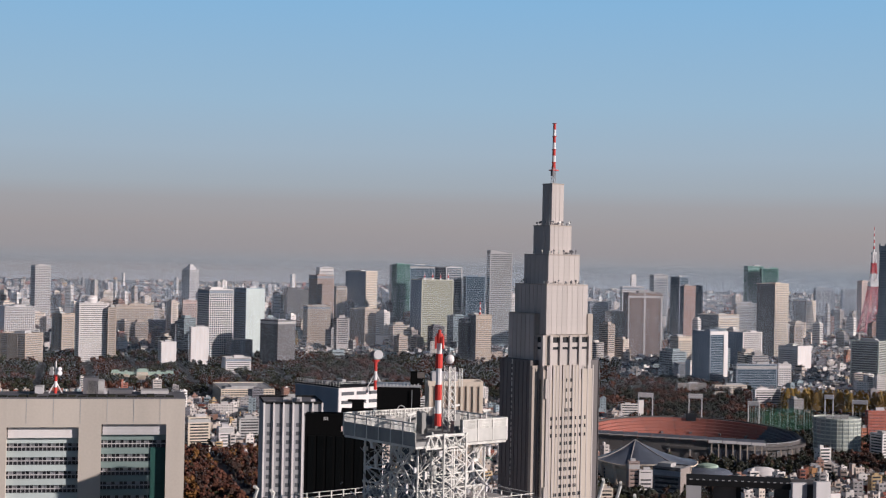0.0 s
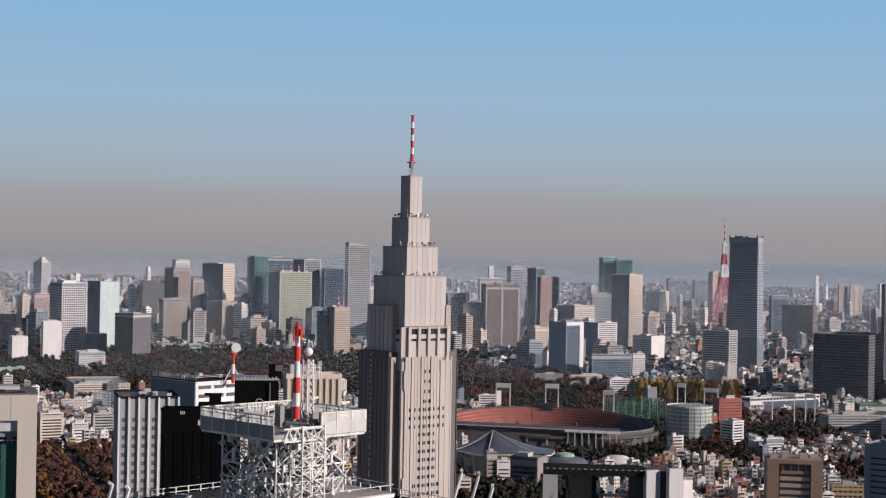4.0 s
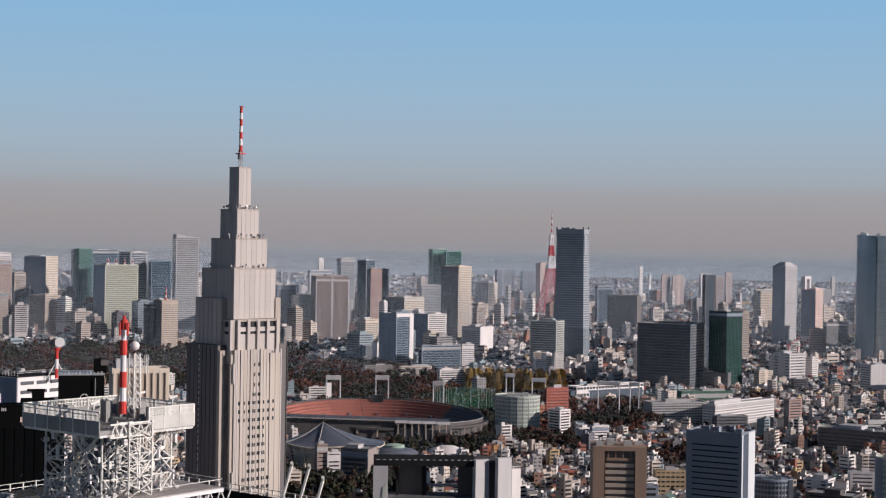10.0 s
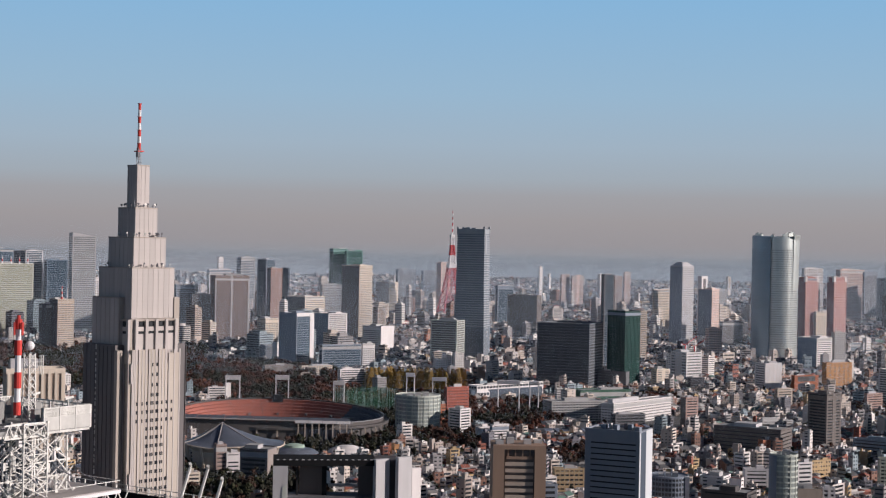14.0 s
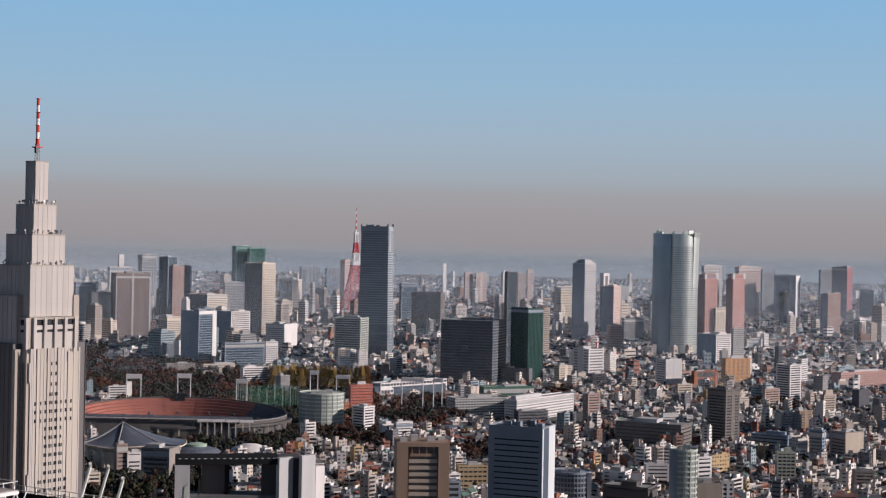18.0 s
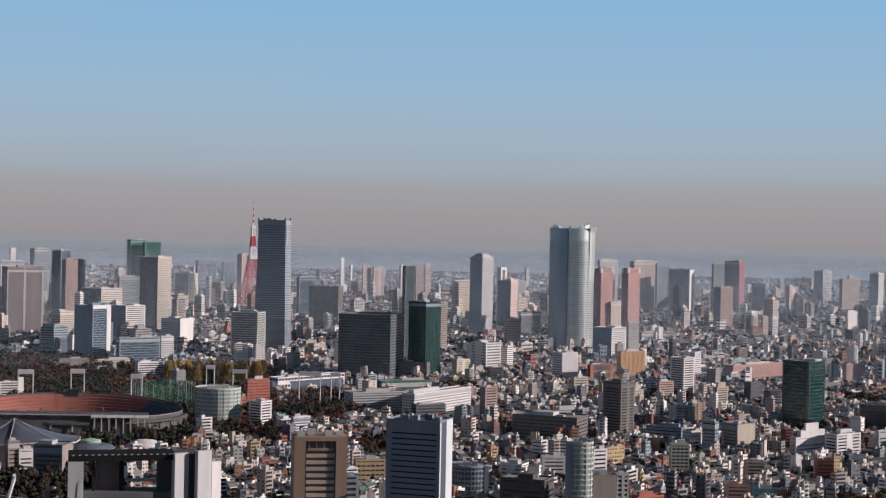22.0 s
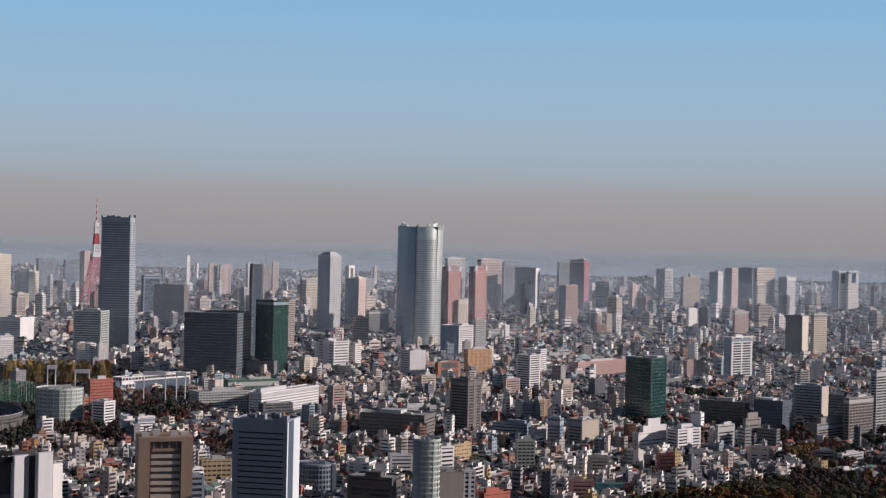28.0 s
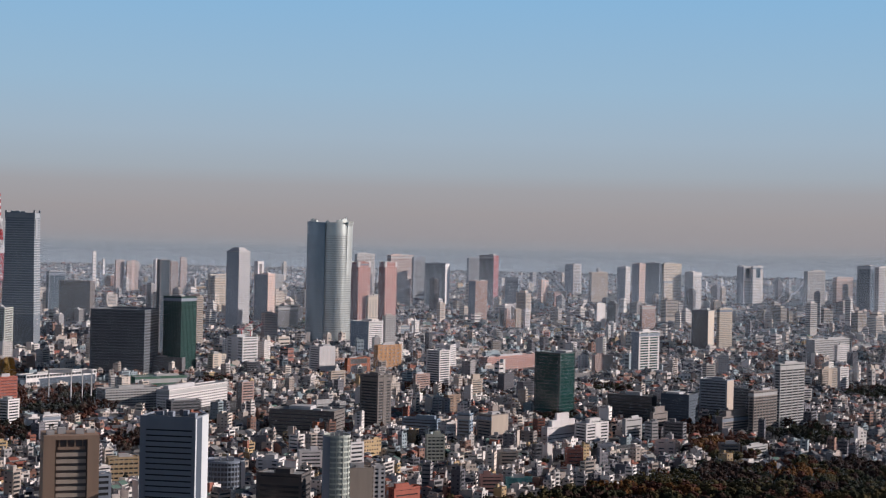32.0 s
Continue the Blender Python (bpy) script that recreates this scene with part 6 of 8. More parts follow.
office('office_tower', 60.9, 1817.0, 22.3, 70.8, 25.7, 23.5, -1.0, 'grey', 'glass_dark', 3.20, 0.50, 4.00, 0.80, 'long grey housing slab', blank='n')
office('office_tower', 218.4, 1787.7, 31.0, 17.5, 9.6, 34.4, -1.0, 'rosebrown', 'glass_dark', 3.20, 0.55, 0.00, 0.80, 'rose-brown apartment tower with dark side', blank='l', endmat='darkbrown')
office('office_tower', 342.9, 1598.6, 40.9, 23.7, 23.7, 59.4, -1.0, 'darkbrown', 'glass_dark', 3.20, 0.50, 0.00, 0.80, 'dark brown apartment tower with balconies')
office('office_tower', 46.7, 1285.2, 9.9, 25.5, 9.2, 18.7, -1.0, 'ochre', 'glass_dark', 3.60, 0.60, 4.00, 0.80, 'low tan school block', blank='n')
office('office_tower', 248.5, 1265.8, 25.3, 14.1, 3.1, 31.5, -1.0, 'white', 'glass_dark', 3.60, 0.55, 0.00, 0.80, 'white office beside a round tower')
office('office_tower', -64.8, 1785.8, 31.0, 29.2, 7.0, 40.7, -1.0, 'brickred', 'glass_dark', 3.60, 0.65, 4.00, 0.80, 'red brick block among the city roofs', blank='n')
office('office_tower', -71.7, 1782.6, 31.0, 9.2, 2.8, 20.7, -1.0, 'terracotta', 'glass_dark', 3.60, 0.70, 0.00, 0.80, 'low orange annex of the brick block')
office('office_tower', -45.0, 1645.4, 49.6, 16.7, 16.7, 29.7, -1.0, 'white', 'glass_dark', 3.20, 0.50, 0.00, 0.80, 'white apartment tower with balconies')
office('office_tower', 19.7, 1103.8, 11.0, 22.8, 8.0, 32.7, -1.0, 'greyblue', 'glass_dark', 4.00, 0.50, 0.00, 0.80, 'grey block with roof plant')
office('office_tower', 572.9, 1661.0, 40.1, 34.1, 34.1, 79.4, -1.0, 'greendark', 'glass_teal', 4.00, 0.12, 0.00, 0.80, 'dark teal glass office tower', blank='n')
office('office_tower', 922.3, 2283.8, 31.0, 54.8, 14.6, 68.3, 0.5, 'white', 'glass_teal', 4.20, 0.40, 24.00, 4.00, 'white office with green ribbon windows', blank='l', endmat='greyblue')
office('office_tower', 1213.5, 2657.0, 44.7, 32.3, 32.3, 88.2, 9.9, 'charcoal', 'glass_dark', 4.00, 0.30, 0.00, 0.80, 'dark tower with a cream edge', blank='r', endmat='cream')
office('office_tower', 1249.7, 2683.2, 31.0, 43.1, 6.3, 90.6, 11.1, 'cream', 'glass_dark', 3.60, 0.50, 3.00, 0.80, 'cream ribbed tower among the city roofs', blank='n')
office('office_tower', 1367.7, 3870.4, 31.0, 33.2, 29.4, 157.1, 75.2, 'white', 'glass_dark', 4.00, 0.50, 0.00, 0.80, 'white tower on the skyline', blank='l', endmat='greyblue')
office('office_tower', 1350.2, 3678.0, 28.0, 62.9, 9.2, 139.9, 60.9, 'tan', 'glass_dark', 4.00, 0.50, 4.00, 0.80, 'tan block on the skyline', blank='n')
office('office_tower', 1413.7, 3600.4, 40.5, 24.0, 24.0, 155.9, 57.4, 'white', 'glass_dark', 4.00, 0.70, 0.00, 0.80, 'thin white tower with its shaded side in blue-grey', blank='l', endmat='greyblue')
office('office_tower', 1420.8, 3524.4, 31.0, 27.4, 22.5, 166.0, 52.7, 'pinkwhite', 'glass_dark', 4.00, 0.60, 0.00, 0.80, 'pale pink tower with its shaded side in blue-grey', blank='l', endmat='greyblue')
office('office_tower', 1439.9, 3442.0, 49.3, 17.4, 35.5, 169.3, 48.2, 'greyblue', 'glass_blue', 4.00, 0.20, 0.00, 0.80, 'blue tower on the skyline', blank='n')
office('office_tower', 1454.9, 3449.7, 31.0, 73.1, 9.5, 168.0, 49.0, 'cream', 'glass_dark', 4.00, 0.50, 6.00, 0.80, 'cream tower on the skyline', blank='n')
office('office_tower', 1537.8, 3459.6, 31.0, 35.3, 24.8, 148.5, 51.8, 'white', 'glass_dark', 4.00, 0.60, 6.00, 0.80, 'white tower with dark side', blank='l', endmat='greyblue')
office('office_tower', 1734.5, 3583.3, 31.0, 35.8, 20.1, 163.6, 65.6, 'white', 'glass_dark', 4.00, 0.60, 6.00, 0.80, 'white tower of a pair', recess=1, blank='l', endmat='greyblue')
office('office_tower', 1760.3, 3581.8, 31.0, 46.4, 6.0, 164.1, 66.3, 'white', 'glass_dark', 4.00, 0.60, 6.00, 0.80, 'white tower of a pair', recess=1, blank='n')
# wall colour holds the shade of the left face, endmat the lit edge
office('office_tower', 1068.6, 3626.9, 53.8, 37.5, 37.5, 178.8, 51.5, 'mauve', 'glass_slate', 4.00, 0.40, 0.00, 0.80, 'red tower with its shaded side in mauve, lit edge rose-red', blank='r', endmat='rosered')
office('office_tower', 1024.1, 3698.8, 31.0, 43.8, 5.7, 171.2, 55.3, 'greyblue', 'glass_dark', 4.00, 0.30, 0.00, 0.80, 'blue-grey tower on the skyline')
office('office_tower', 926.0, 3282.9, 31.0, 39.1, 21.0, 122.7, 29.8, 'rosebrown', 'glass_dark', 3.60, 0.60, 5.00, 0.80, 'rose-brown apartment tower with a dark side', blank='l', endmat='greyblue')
office('office_tower', 944.0, 3629.3, 57.4, 36.4, 53.3, 156.5, 49.4, 'greyblue', 'glass_blue', 4.00, 0.20, 0.00, 0.80, 'tower with its shaded side in dark blue, lit edge white', blank='r', endmat='white')
office('office_tower', 895.8, 3769.0, 31.0, 42.8, 5.6, 169.1, 57.8, 'greyblue', 'glass_dark', 4.00, 0.30, 0.00, 0.80, 'blue-grey tower among the city roofs')
office('office_tower', 849.8, 3838.1, 31.0, 83.5, 12.9, 173.2, 61.9, 'pinkwhite', 'glass_dark', 4.00, 0.55, 6.00, 0.80, 'pale pink apartment tower with white piers', blank='n')
office('office_tower', 1154.4, 3107.5, 31.0, 29.2, 3.8, 81.2, 25.1, 'white', 'glass_dark', 3.40, 0.60, 0.00, 0.80, 'narrow white tower among the city roofs', blank='r')
office('office_tower', 1259.3, 3102.1, 31.0, 48.4, 6.3, 76.7, 26.7, 'rosebrown', 'glass_dark', 3.40, 0.50, 4.00, 0.80, 'rose-brown apartment block among the city roofs', blank='n')
office('office_tower', 526.8, 2046.3, 37.5, 23.2, 23.2, 54.0, -1.0, 'white', 'glass_dark', 3.20, 0.50, 0.00, 0.80, 'white stepped apartment tower')
office('office_tower', 676.9, 2320.3, 35.7, 128.6, 16.7, 23.4, -0.0, 'pinkred', 'glass_dark', 3.40, 0.60, 5.00, 0.80, 'long terracotta housing slab', blank='n')
office('office_tower', 493.5, 1466.2, 31.0, 54.6, 7.1, 17.7, -1.0, 'white', 'glass_dark', 3.60, 0.75, 0.00, 0.80, 'stepped cream-white block among the city roofs', steps=2)
office('office_tower', 800.8, 1694.3, 46.7, 25.7, 34.3, 44.3, -1.0, 'greyblue', 'glass_dark', 3.60, 0.55, 0.00, 0.80, 'blue-grey slab with a tan end wall', blank='r', endmat='tan')
office('office_tower', 755.7, 1529.5, 31.0, 47.4, 6.2, 47.5, -1.0, 'greybrown', 'glass_dark', 3.20, 0.45, 6.00, 0.80, 'grey apartment tower with balconies', blank='n')
office('office_tower', 714.8, 1521.5, 31.0, 57.4, 7.5, 20.0, -1.0, 'greybrown', 'glass_dark', 3.20, 0.50, 0.00, 0.80, 'stepped grey housing block', steps=1)
office('office_tower', 818.8, 1590.6, 31.0, 53.4, 6.9, 72.9, -1.0, 'grey', 'glass_dark', 3.20, 0.42, 12.00, 0.60, 'grey apartment tower with deep balconies', blank='n')
office('office_tower', 1862.5, 3478.8, 31.0, 84.6, 11.0, 155.7, 63.0, 'grey', 'glass_dark', 4.00, 0.40, 0.00, 0.80, 'grey tower on the skyline')
office('office_tower', 1967.7, 3520.4, 30.8, 82.1, 10.7, 140.3, 69.5, 'pinkish', 'glass_dark', 4.00, 0.50, 5.00, 0.80, 'pinkish block on the skyline', blank='n')
office('office_tower', 1969.3, 3357.0, 29.6, 40.6, 37.6, 172.9, 59.1, 'greyblue', 'glass_blue', 4.00, 0.20, 0.00, 0.80, 'blue tower on the skyline', blank='n')
office('office_tower', 1863.3, 3138.6, 29.3, 85.8, 11.2, 172.7, 43.1, 'white', 'glass_dark', 4.00, 0.40, 6.00, 0.80, 'white gridded tower on the skyline', blank='n')
office('office_tower', 1326.7, 2366.5, 30.7, 40.0, 5.2, 42.7, 4.5, 'white', 'glass_dark', 3.40, 0.50, 4.00, 0.80, 'white apartment block among the city roofs', blank='n')
office('office_tower', 1131.9, 2009.1, 30.6, 24.3, 3.2, 33.5, -0.8, 'white', 'glass_dark', 3.40, 0.60, 0.00, 0.80, 'white narrow block among the city roofs')
office('office_tower', 1112.5, 2027.9, 31.0, 43.7, 5.7, 29.4, -0.7, 'tan', 'glass_dark', 3.40, 0.50, 0.00, 0.80, 'tan apartment block among the city roofs')
office('office_tower', 1299.7, 2397.4, 31.0, 128.6, 16.7, 49.4, 4.8, 'grey', 'glass_dark', 4.00, 0.40, 0.00, 0.80, 'broad grey office block')
office('office_tower', 1495.1, 2448.6, 28.6, 98.3, 22.9, 91.4, 8.4, 'tan', 'glass_dark', 4.00, 0.50, 0.00, 0.80, 'tan block among the city roofs')
panelled = office('office_tower', 77.5, 846.6, 66.7, 22.3, 31.5, 103.4, -1.0, 'bluepanel', 'blackmatte', 3.15, 0.74, 0.00, 0.80, 'blue-panelled office tower with dark ribbon windows', stripe=4, blank='n')
rnd = random.Random(17)
for k in range(9):
    s = Shape()
    px, py = rnd.uniform(3, 16), 3 + 2.9 * k
    s.box(px, py, 104.4, px + rnd.uniform(2, 5), py + rnd.uniform(1.5, 2.6), 104.4 + rnd.uniform(1.6, 3.4))
    part("roof_unit", s, rnd.choice(["darkgrey", "grey", "greyblue"]), panelled)
office('office_tower', 370.3, 3128.2, 41.1, 34.2, 34.2, 180.3, 17.9, 'pale', 'glass_blue', 4.00, 0.80, 5.00, 0.80, 'pale tower with a chamfered top', flare=1, blank='l', endmat='greyblue')
flat_block = thing("flat_roofed_block", pose(-245.8, 612.5, -1.0, 0, 0, 60.2), "white flat-roofed block with a dark railed roof", "building")
keep(-22.5, 675, 30)
s = Shape()
s.box(0, 0, 0, 26, 31.5, 148.0)
part("body", s, "white", flat_block)
# this wall is white too; its shade is painted on as a blue-grey sheet
s = Shape()
s.box(-0.3, 0.2, 0, 0, 31.5, 147.6)
part("side_wall", s, "greyblue", flat_block, "shaded side in blue-grey")
s = Shape()
s.box(-0.4, -0.4, 148.0, 26.4, 31.9, 148.5)
part("roof", s, "blackmatte", flat_block)
for z in (144.6, 140.8, 137.0):
    for x0, x1 in ((1.5, 8.5), (10.0, 15.5), (17.0, 24.5)):
        s = Shape()
        s.box(x0, -0.12, z, x1, 0.05, z + 1.5)
        part("window", s, "glass_slate", flat_block)
rnd = random.Random(44)
for k in range(10):
    s = Shape()
    px, py = rnd.uniform(2, 22), rnd.uniform(3, 27)
    s.box(px, py, 148.5, px + rnd.uniform(1, 4), py + rnd.uniform(1, 4), 148.5 + rnd.uniform(0.5, 1.6))
    part("roof_unit", s, rnd.choice(["darkgrey", "charcoal", "grey"]), flat_block)
for z in (149.8, 150.5):
    s = Shape()
    s.bar((0, 0, z), (0, 31.5, z), 0.09)
    s.bar((0, 0, z), (26, 0, z), 0.09)
    part("roof_rail", s, "white_steel", flat_block)
for k in range(16):
    s = Shape()
    s.bar((0.0, 2.0 * k, 148.0), (0.0, 2.0 * k, 150.5), 0.08)
    part("rail_post", s, "white_steel", flat_block)
# black office beside the lattice tower: a glazed shaft and a plant box behind it
BK = 333.0 / 2656.0
dark_office = thing("black_office_block", spot(-20.458, 333.0, 2.1, 0), "black glazed office block with a plant box on top", "office")
keep(-20.458, 345, 20)
surface("black_glass", (0.004, 0.0045, 0.005), 0.3, 0.3, 6.0, spec=0.08, streak=False)
surface("black_cladding", (0.0055, 0.0055, 0.006), 0.95, 0.2, 5.0, spec=0.04)
for name, x0, x1, y0, y1, z0, z1, m in (("body", -124, 14, 0.0, 9.0, -3.1, 166.9, "black_cladding"), ("parapet", -125, 14, -0.1, 0.5, 166.9, 167.4, "black_cladding"), ("parapet", -60, -4, 1.5, 2.1, 166.9, 168.6, "black_cladding"),
                                        ("plant_box", 2, 80, 4.0, 14.0, 166.9, 173.2, "black_cladding"), ("coping", 1, 81, 3.9, 14.1, 173.2, 173.5, "steelgrey"), ("plant_unit", 62, 74, 6.0, 8.0, 173.5, 176.6, "black_cladding"), ("plant_unit", 74, 87, 6.2, 8.0, 175.2, 176.3, "darkbrown"), ("plant_unit", 72, 84, 6.3, 8.0, 173.5, 175.0, "black_cladding"),
                                        ("roof_unit", -42, -21, 3.0, 5.0, 166.9, 169.8, "black_cladding"), ("roof_unit", -50, -20, 3.4, 4.4, 169.8, 170.3, "black_cladding"), ("sign_plate", -60, -48, -0.16, -0.05, 163.6, 164.7, "pinkwhite"), ("mast", 64, 65, 3.5, 3.7, 166.9, 172.6, "steelgrey"), ("cross_arm", 54, 68, 3.5, 3.7, 168.4, 168.6, "steelgrey")):
    s = Shape()
    s.box(x0 * BK, y0, z0, x1 * BK, y1, z1)
    part(name, s, m, dark_office)
for k in range(8):
    s = Shape()
    s.box((-118 + 16.5 * k) * BK, -0.12, 100, (-107 + 16.5 * k) * BK, 0.05, 162.5)
    part("window_strip", s, "black_glass", dark_office)
for k in range(3):
    s = Shape()
    s.box((-91 + 3 * k) * BK, -0.16, 166.0, (-89.4 + 3 * k) * BK, -0.05, 166.7)
    part("sign_bar", s, "pale", dark_office)
for k in range(12):
    s = Shape()
    s.box((6 + 6.2 * k) * BK, 4.2, 173.5, (8.5 + 6.2 * k) * BK, 4.6, 173.8 + 0.1 * (k % 3))
    part("roof_stud", s, "pale", dark_office)
s = Shape()
prev = None
for k in range(17):
    a = 2 * math.pi * k / 16
    p = ((46 + 6.5 * math.cos(a)) * BK, 3.7, 168.3 + 6.5 * BK * math.sin(a))
    if prev:
        s.bar(prev, p, 0.1, 0, 5)
    prev = p
part("ring_aerial", s, "pale", dark_office)
office('office_tower', -158.1, 474.3, 24.4, 17.7, 9.0, 162.6, -1.0, 'cream', 'tan', 30.00, 0.06, 2.20, 0.8, 'block with close cream ribs', blank='n')
office('office_tower', -930.6, 1882.5, 32.3, 73.9, 114.4, 18.5, -1.0, 'cream', 'glass_dark', 3.40, 0.50, 4.00, 0.80, 'low cream housing slab', blank='n')
office('office_tower', -750.1, 1441.5, 39.5, 23.2, 11.4, 30.1, -1.0, 'cream', 'glass_dark', 3.20, 0.50, 0.00, 0.80, 'cream apartment block with balconies')
office('office_tower', -700.7, 1415.0, 38.3, 15.5, 11.2, 24.6, -1.0, 'white', 'glass_dark', 3.20, 0.60, 0.00, 0.80, 'small white block by the trees')
office('office_tower', -34.2, 2071.7, 44.9, 131.8, 17.1, 17.6, -1.0, 'white', 'glass_dark', 9.00, 0.60, 6.00, 0.80, 'long cream grandstand of a ballpark', blank='n')
office('office_tower', 108.9, 2075.1, 22.6, 77.2, 26.2, 14.4, -1.0, 'netgreen', 'glass_dark', 5.00, 0.90, 0.00, 0.80, 'long low green-grey hall')
office('office_tower', -234.1, 2167.4, 31.0, 41.5, 7.8, 28.4, -1.0, 'white', 'glass_dark', 3.40, 0.50, 0.00, 0.80, 'low white block beyond the trees')
office('office_tower', -374.3, 2359.5, 31.0, 47.1, 9.0, 16.8, -0.3, 'greybrown', 'glass_dark', 3.40, 0.50, 0.00, 0.80, 'low row of flats behind trees')
office('office_tower', -320.3, 2390.6, 31.0, 53.4, 9.0, 14.3, -0.1, 'cream', 'glass_dark', 3.40, 0.50, 5.00, 0.80, 'low cream row of flats behind trees', blank='n')
office('office_tower', -724.0, 1511.6, 37.6, 22.8, 11.9, 23.7, -1.0, 'grey', 'glass_dark', 3.20, 0.50, 0.00, 0.80, 'grey balcony block among the city roofs')
office('office_tower', 534.2, 1461.4, 31.0, 36.3, 14.7, 21.7, -1.0, 'white', 'glass_dark', 3.40, 0.55, 0.00, 0.80, 'white gridded block among the city roofs')
office('office_tower', 668.0, 1611.0, 49.5, 16.3, 53.3, 33.8, -1.0, 'darkstone', 'glass_dark', 3.40, 0.70, 0.00, 0.80, 'dark low block in the shade', blank='n')
office('office_tower', 699.7, 1578.9, 47.4, 32.7, 32.7, 38.5, -1.0, 'navy', 'glass_dark', 3.40, 0.85, 0.00, 0.80, 'dark navy block in the shade', blank='n')
office('office_tower', 219.2, 1128.9, 1.0, 17.3, 6.2, 25.4, -1.0, 'cream', 'glass_dark', 3.40, 0.60, 0.00, 0.80, 'cream block with small windows')
office('office_tower', 256.4, 1151.8, -0.6, 27.2, 10.7, 11.7, -1.0, 'terracotta', 'glass_dark', 3.40, 0.60, 0.00, 0.80, 'low red-roofed block among the city roofs')
office('office_tower', 432.5, 1463.4, 31.0, 25.2, 19.3, 31.3, -1.0, 'greybrown', 'glass_dark', 3.20, 0.60, 0.00, 0.80, 'plain grey-brown apartment block', blank='r', endmat='tan')
office('office_tower', 162.4, 1108.2, 26.6, 25.7, 25.7, 29.1, -1.0, 'darkgrey', 'glass_dark', 3.60, 0.40, 0.00, 0.80, 'dark grey block with roof plant')
office('office_tower', 55.9, 998.4, 22.8, 24.8, 8.3, 44.2, -1.0, 'white', 'glass_dark', 3.60, 0.50, 0.00, 0.80, 'white block with roof plant')
office('office_tower', -203.2, 1301.2, 78.9, 24.5, 24.5, 27.1, -1.0, 'darkgrey', 'glass_dark', 4.00, 0.50, 0.00, 0.80, 'dark grey school block under trees', blank='r', endmat='greybrown')
office('office_tower', -257.3, 1230.4, 23.8, 9.5, 8.9, 15.9, -1.0, 'cream', 'glass_dark', 3.40, 0.50, 0.00, 0.80, 'small cream block under trees')
office('office_tower', -108.4, 1463.0, 16.2, 11.9, 10.6, 13.7, -1.0, 'terracotta', 'glass_dark', 3.40, 0.70, 0.00, 0.80, 'orange stepped apartment house')
office('office_tower', 1435.9, 3399.1, 31.0, 33.8, 4.9, 129.1, 45.6, 'cream', 'glass_dark', 4.00, 0.50, 5.00, 0.80, 'cream gridded tower before the cream tower', blank='n')
office('office_tower', 781.2, 1588.3, 45.8, 10.0, 20.3, 44.1, -1.0, 'darkgrey', 'glass_dark', 3.20, 0.60, 0.00, 0.80, 'dark grey apartment slab')
office('office_tower', 643.8, 1548.5, 31.0, 26.5, 3.4, 22.4, -1.0, 'greybrown', 'glass_dark', 3.20, 0.55, 0.00, 0.80, 'stepped brown housing block', steps=1)
office('office_tower', 637.9, 1453.2, 48.3, 11.0, 20.4, 22.5, -1.0, 'darkgrey', 'glass_dark', 3.20, 0.50, 0.00, 0.80, 'dark apartment house with balconies')
office('office_tower', 635.1, 1356.7, -13.1, 20.0, 7.7, 13.7, -1.0, 'greybrown', 'glass_dark', 3.40, 0.55, 0.00, 0.80, 'low grey block by the forest')
office('office_tower', 659.8, 1348.2, 31.0, 36.7, 4.8, 11.5, -1.0, 'grey', 'glass_dark', 3.40, 0.55, 0.00, 0.80, 'low pale block by the forest')
office('office_tower', 631.6, 2383.7, 54.9, 26.6, 26.6, 38.7, 0.5, 'white', 'glass_dark', 3.40, 0.50, 0.00, 0.80, 'white stepped apartment house')
office('office_tower', 950.3, 3113.2, 31.0, 7.2, 6.5, 65.9, 22.4, 'pinkwhite', 'glass_dark', 3.40, 0.50, 0.00, 0.80, 'slim pink apartment tower')
office('office_tower', 970.6, 3113.2, 31.0, 16.4, 4.9, 66.2, 22.6, 'tan', 'glass_dark', 3.40, 0.50, 0.00, 0.80, 'slim tan apartment tower')
office('office_tower', 984.7, 3089.9, 31.0, 14.6, 4.8, 68.7, 21.8, 'white', 'glass_dark', 3.40, 0.50, 0.00, 0.80, 'slim white apartment tower')
office('office_tower', 1044.7, 3432.6, 31.0, 91.6, 11.9, 63.8, 39.4, 'white', 'glass_dark', 4.00, 0.60, 0.00, 0.80, 'long white low building')
office('office_tower', 1216.6, 3685.4, 31.0, 26.4, 13.3, 117.2, 58.3, 'pinkwhite', 'glass_dark', 4.00, 0.50, 0.00, 0.80, 'pink tower with a shaded side')
office('office_tower', 1239.2, 3687.4, 31.0, 68.7, 8.9, 88.4, 58.9, 'cream', 'glass_dark', 5.00, 0.70, 0.00, 0.80, 'long cream low building on the skyline')
office('office_tower', 1153.2, 3685.8, 54.6, 18.6, 34.8, 123.3, 57.0, 'greyblue', 'glass_blue', 4.00, 0.30, 0.00, 0.80, 'blue-grey office block on the skyline', blank='n')
office('office_tower', 847.2, 2282.9, 31.0, 45.7, 6.9, 29.6, 0.2, 'rosebrown', 'glass_dark', 3.40, 0.50, 3.00, 0.80, 'rose-coloured apartment slab among the city roofs', blank='n')
office('office_tower', 834.5, 2316.3, 31.0, 17.2, 4.7, 26.9, 0.4, 'white', 'glass_dark', 3.40, 0.50, 0.00, 0.80, 'small white apartment house')
office('office_tower', 690.8, 3024.1, 31.0, 46.9, 6.7, 33.0, 16.1, 'slateblue', 'glass_dark', 3.60, 0.50, 0.00, 0.80, 'low slate-blue block among the city roofs')
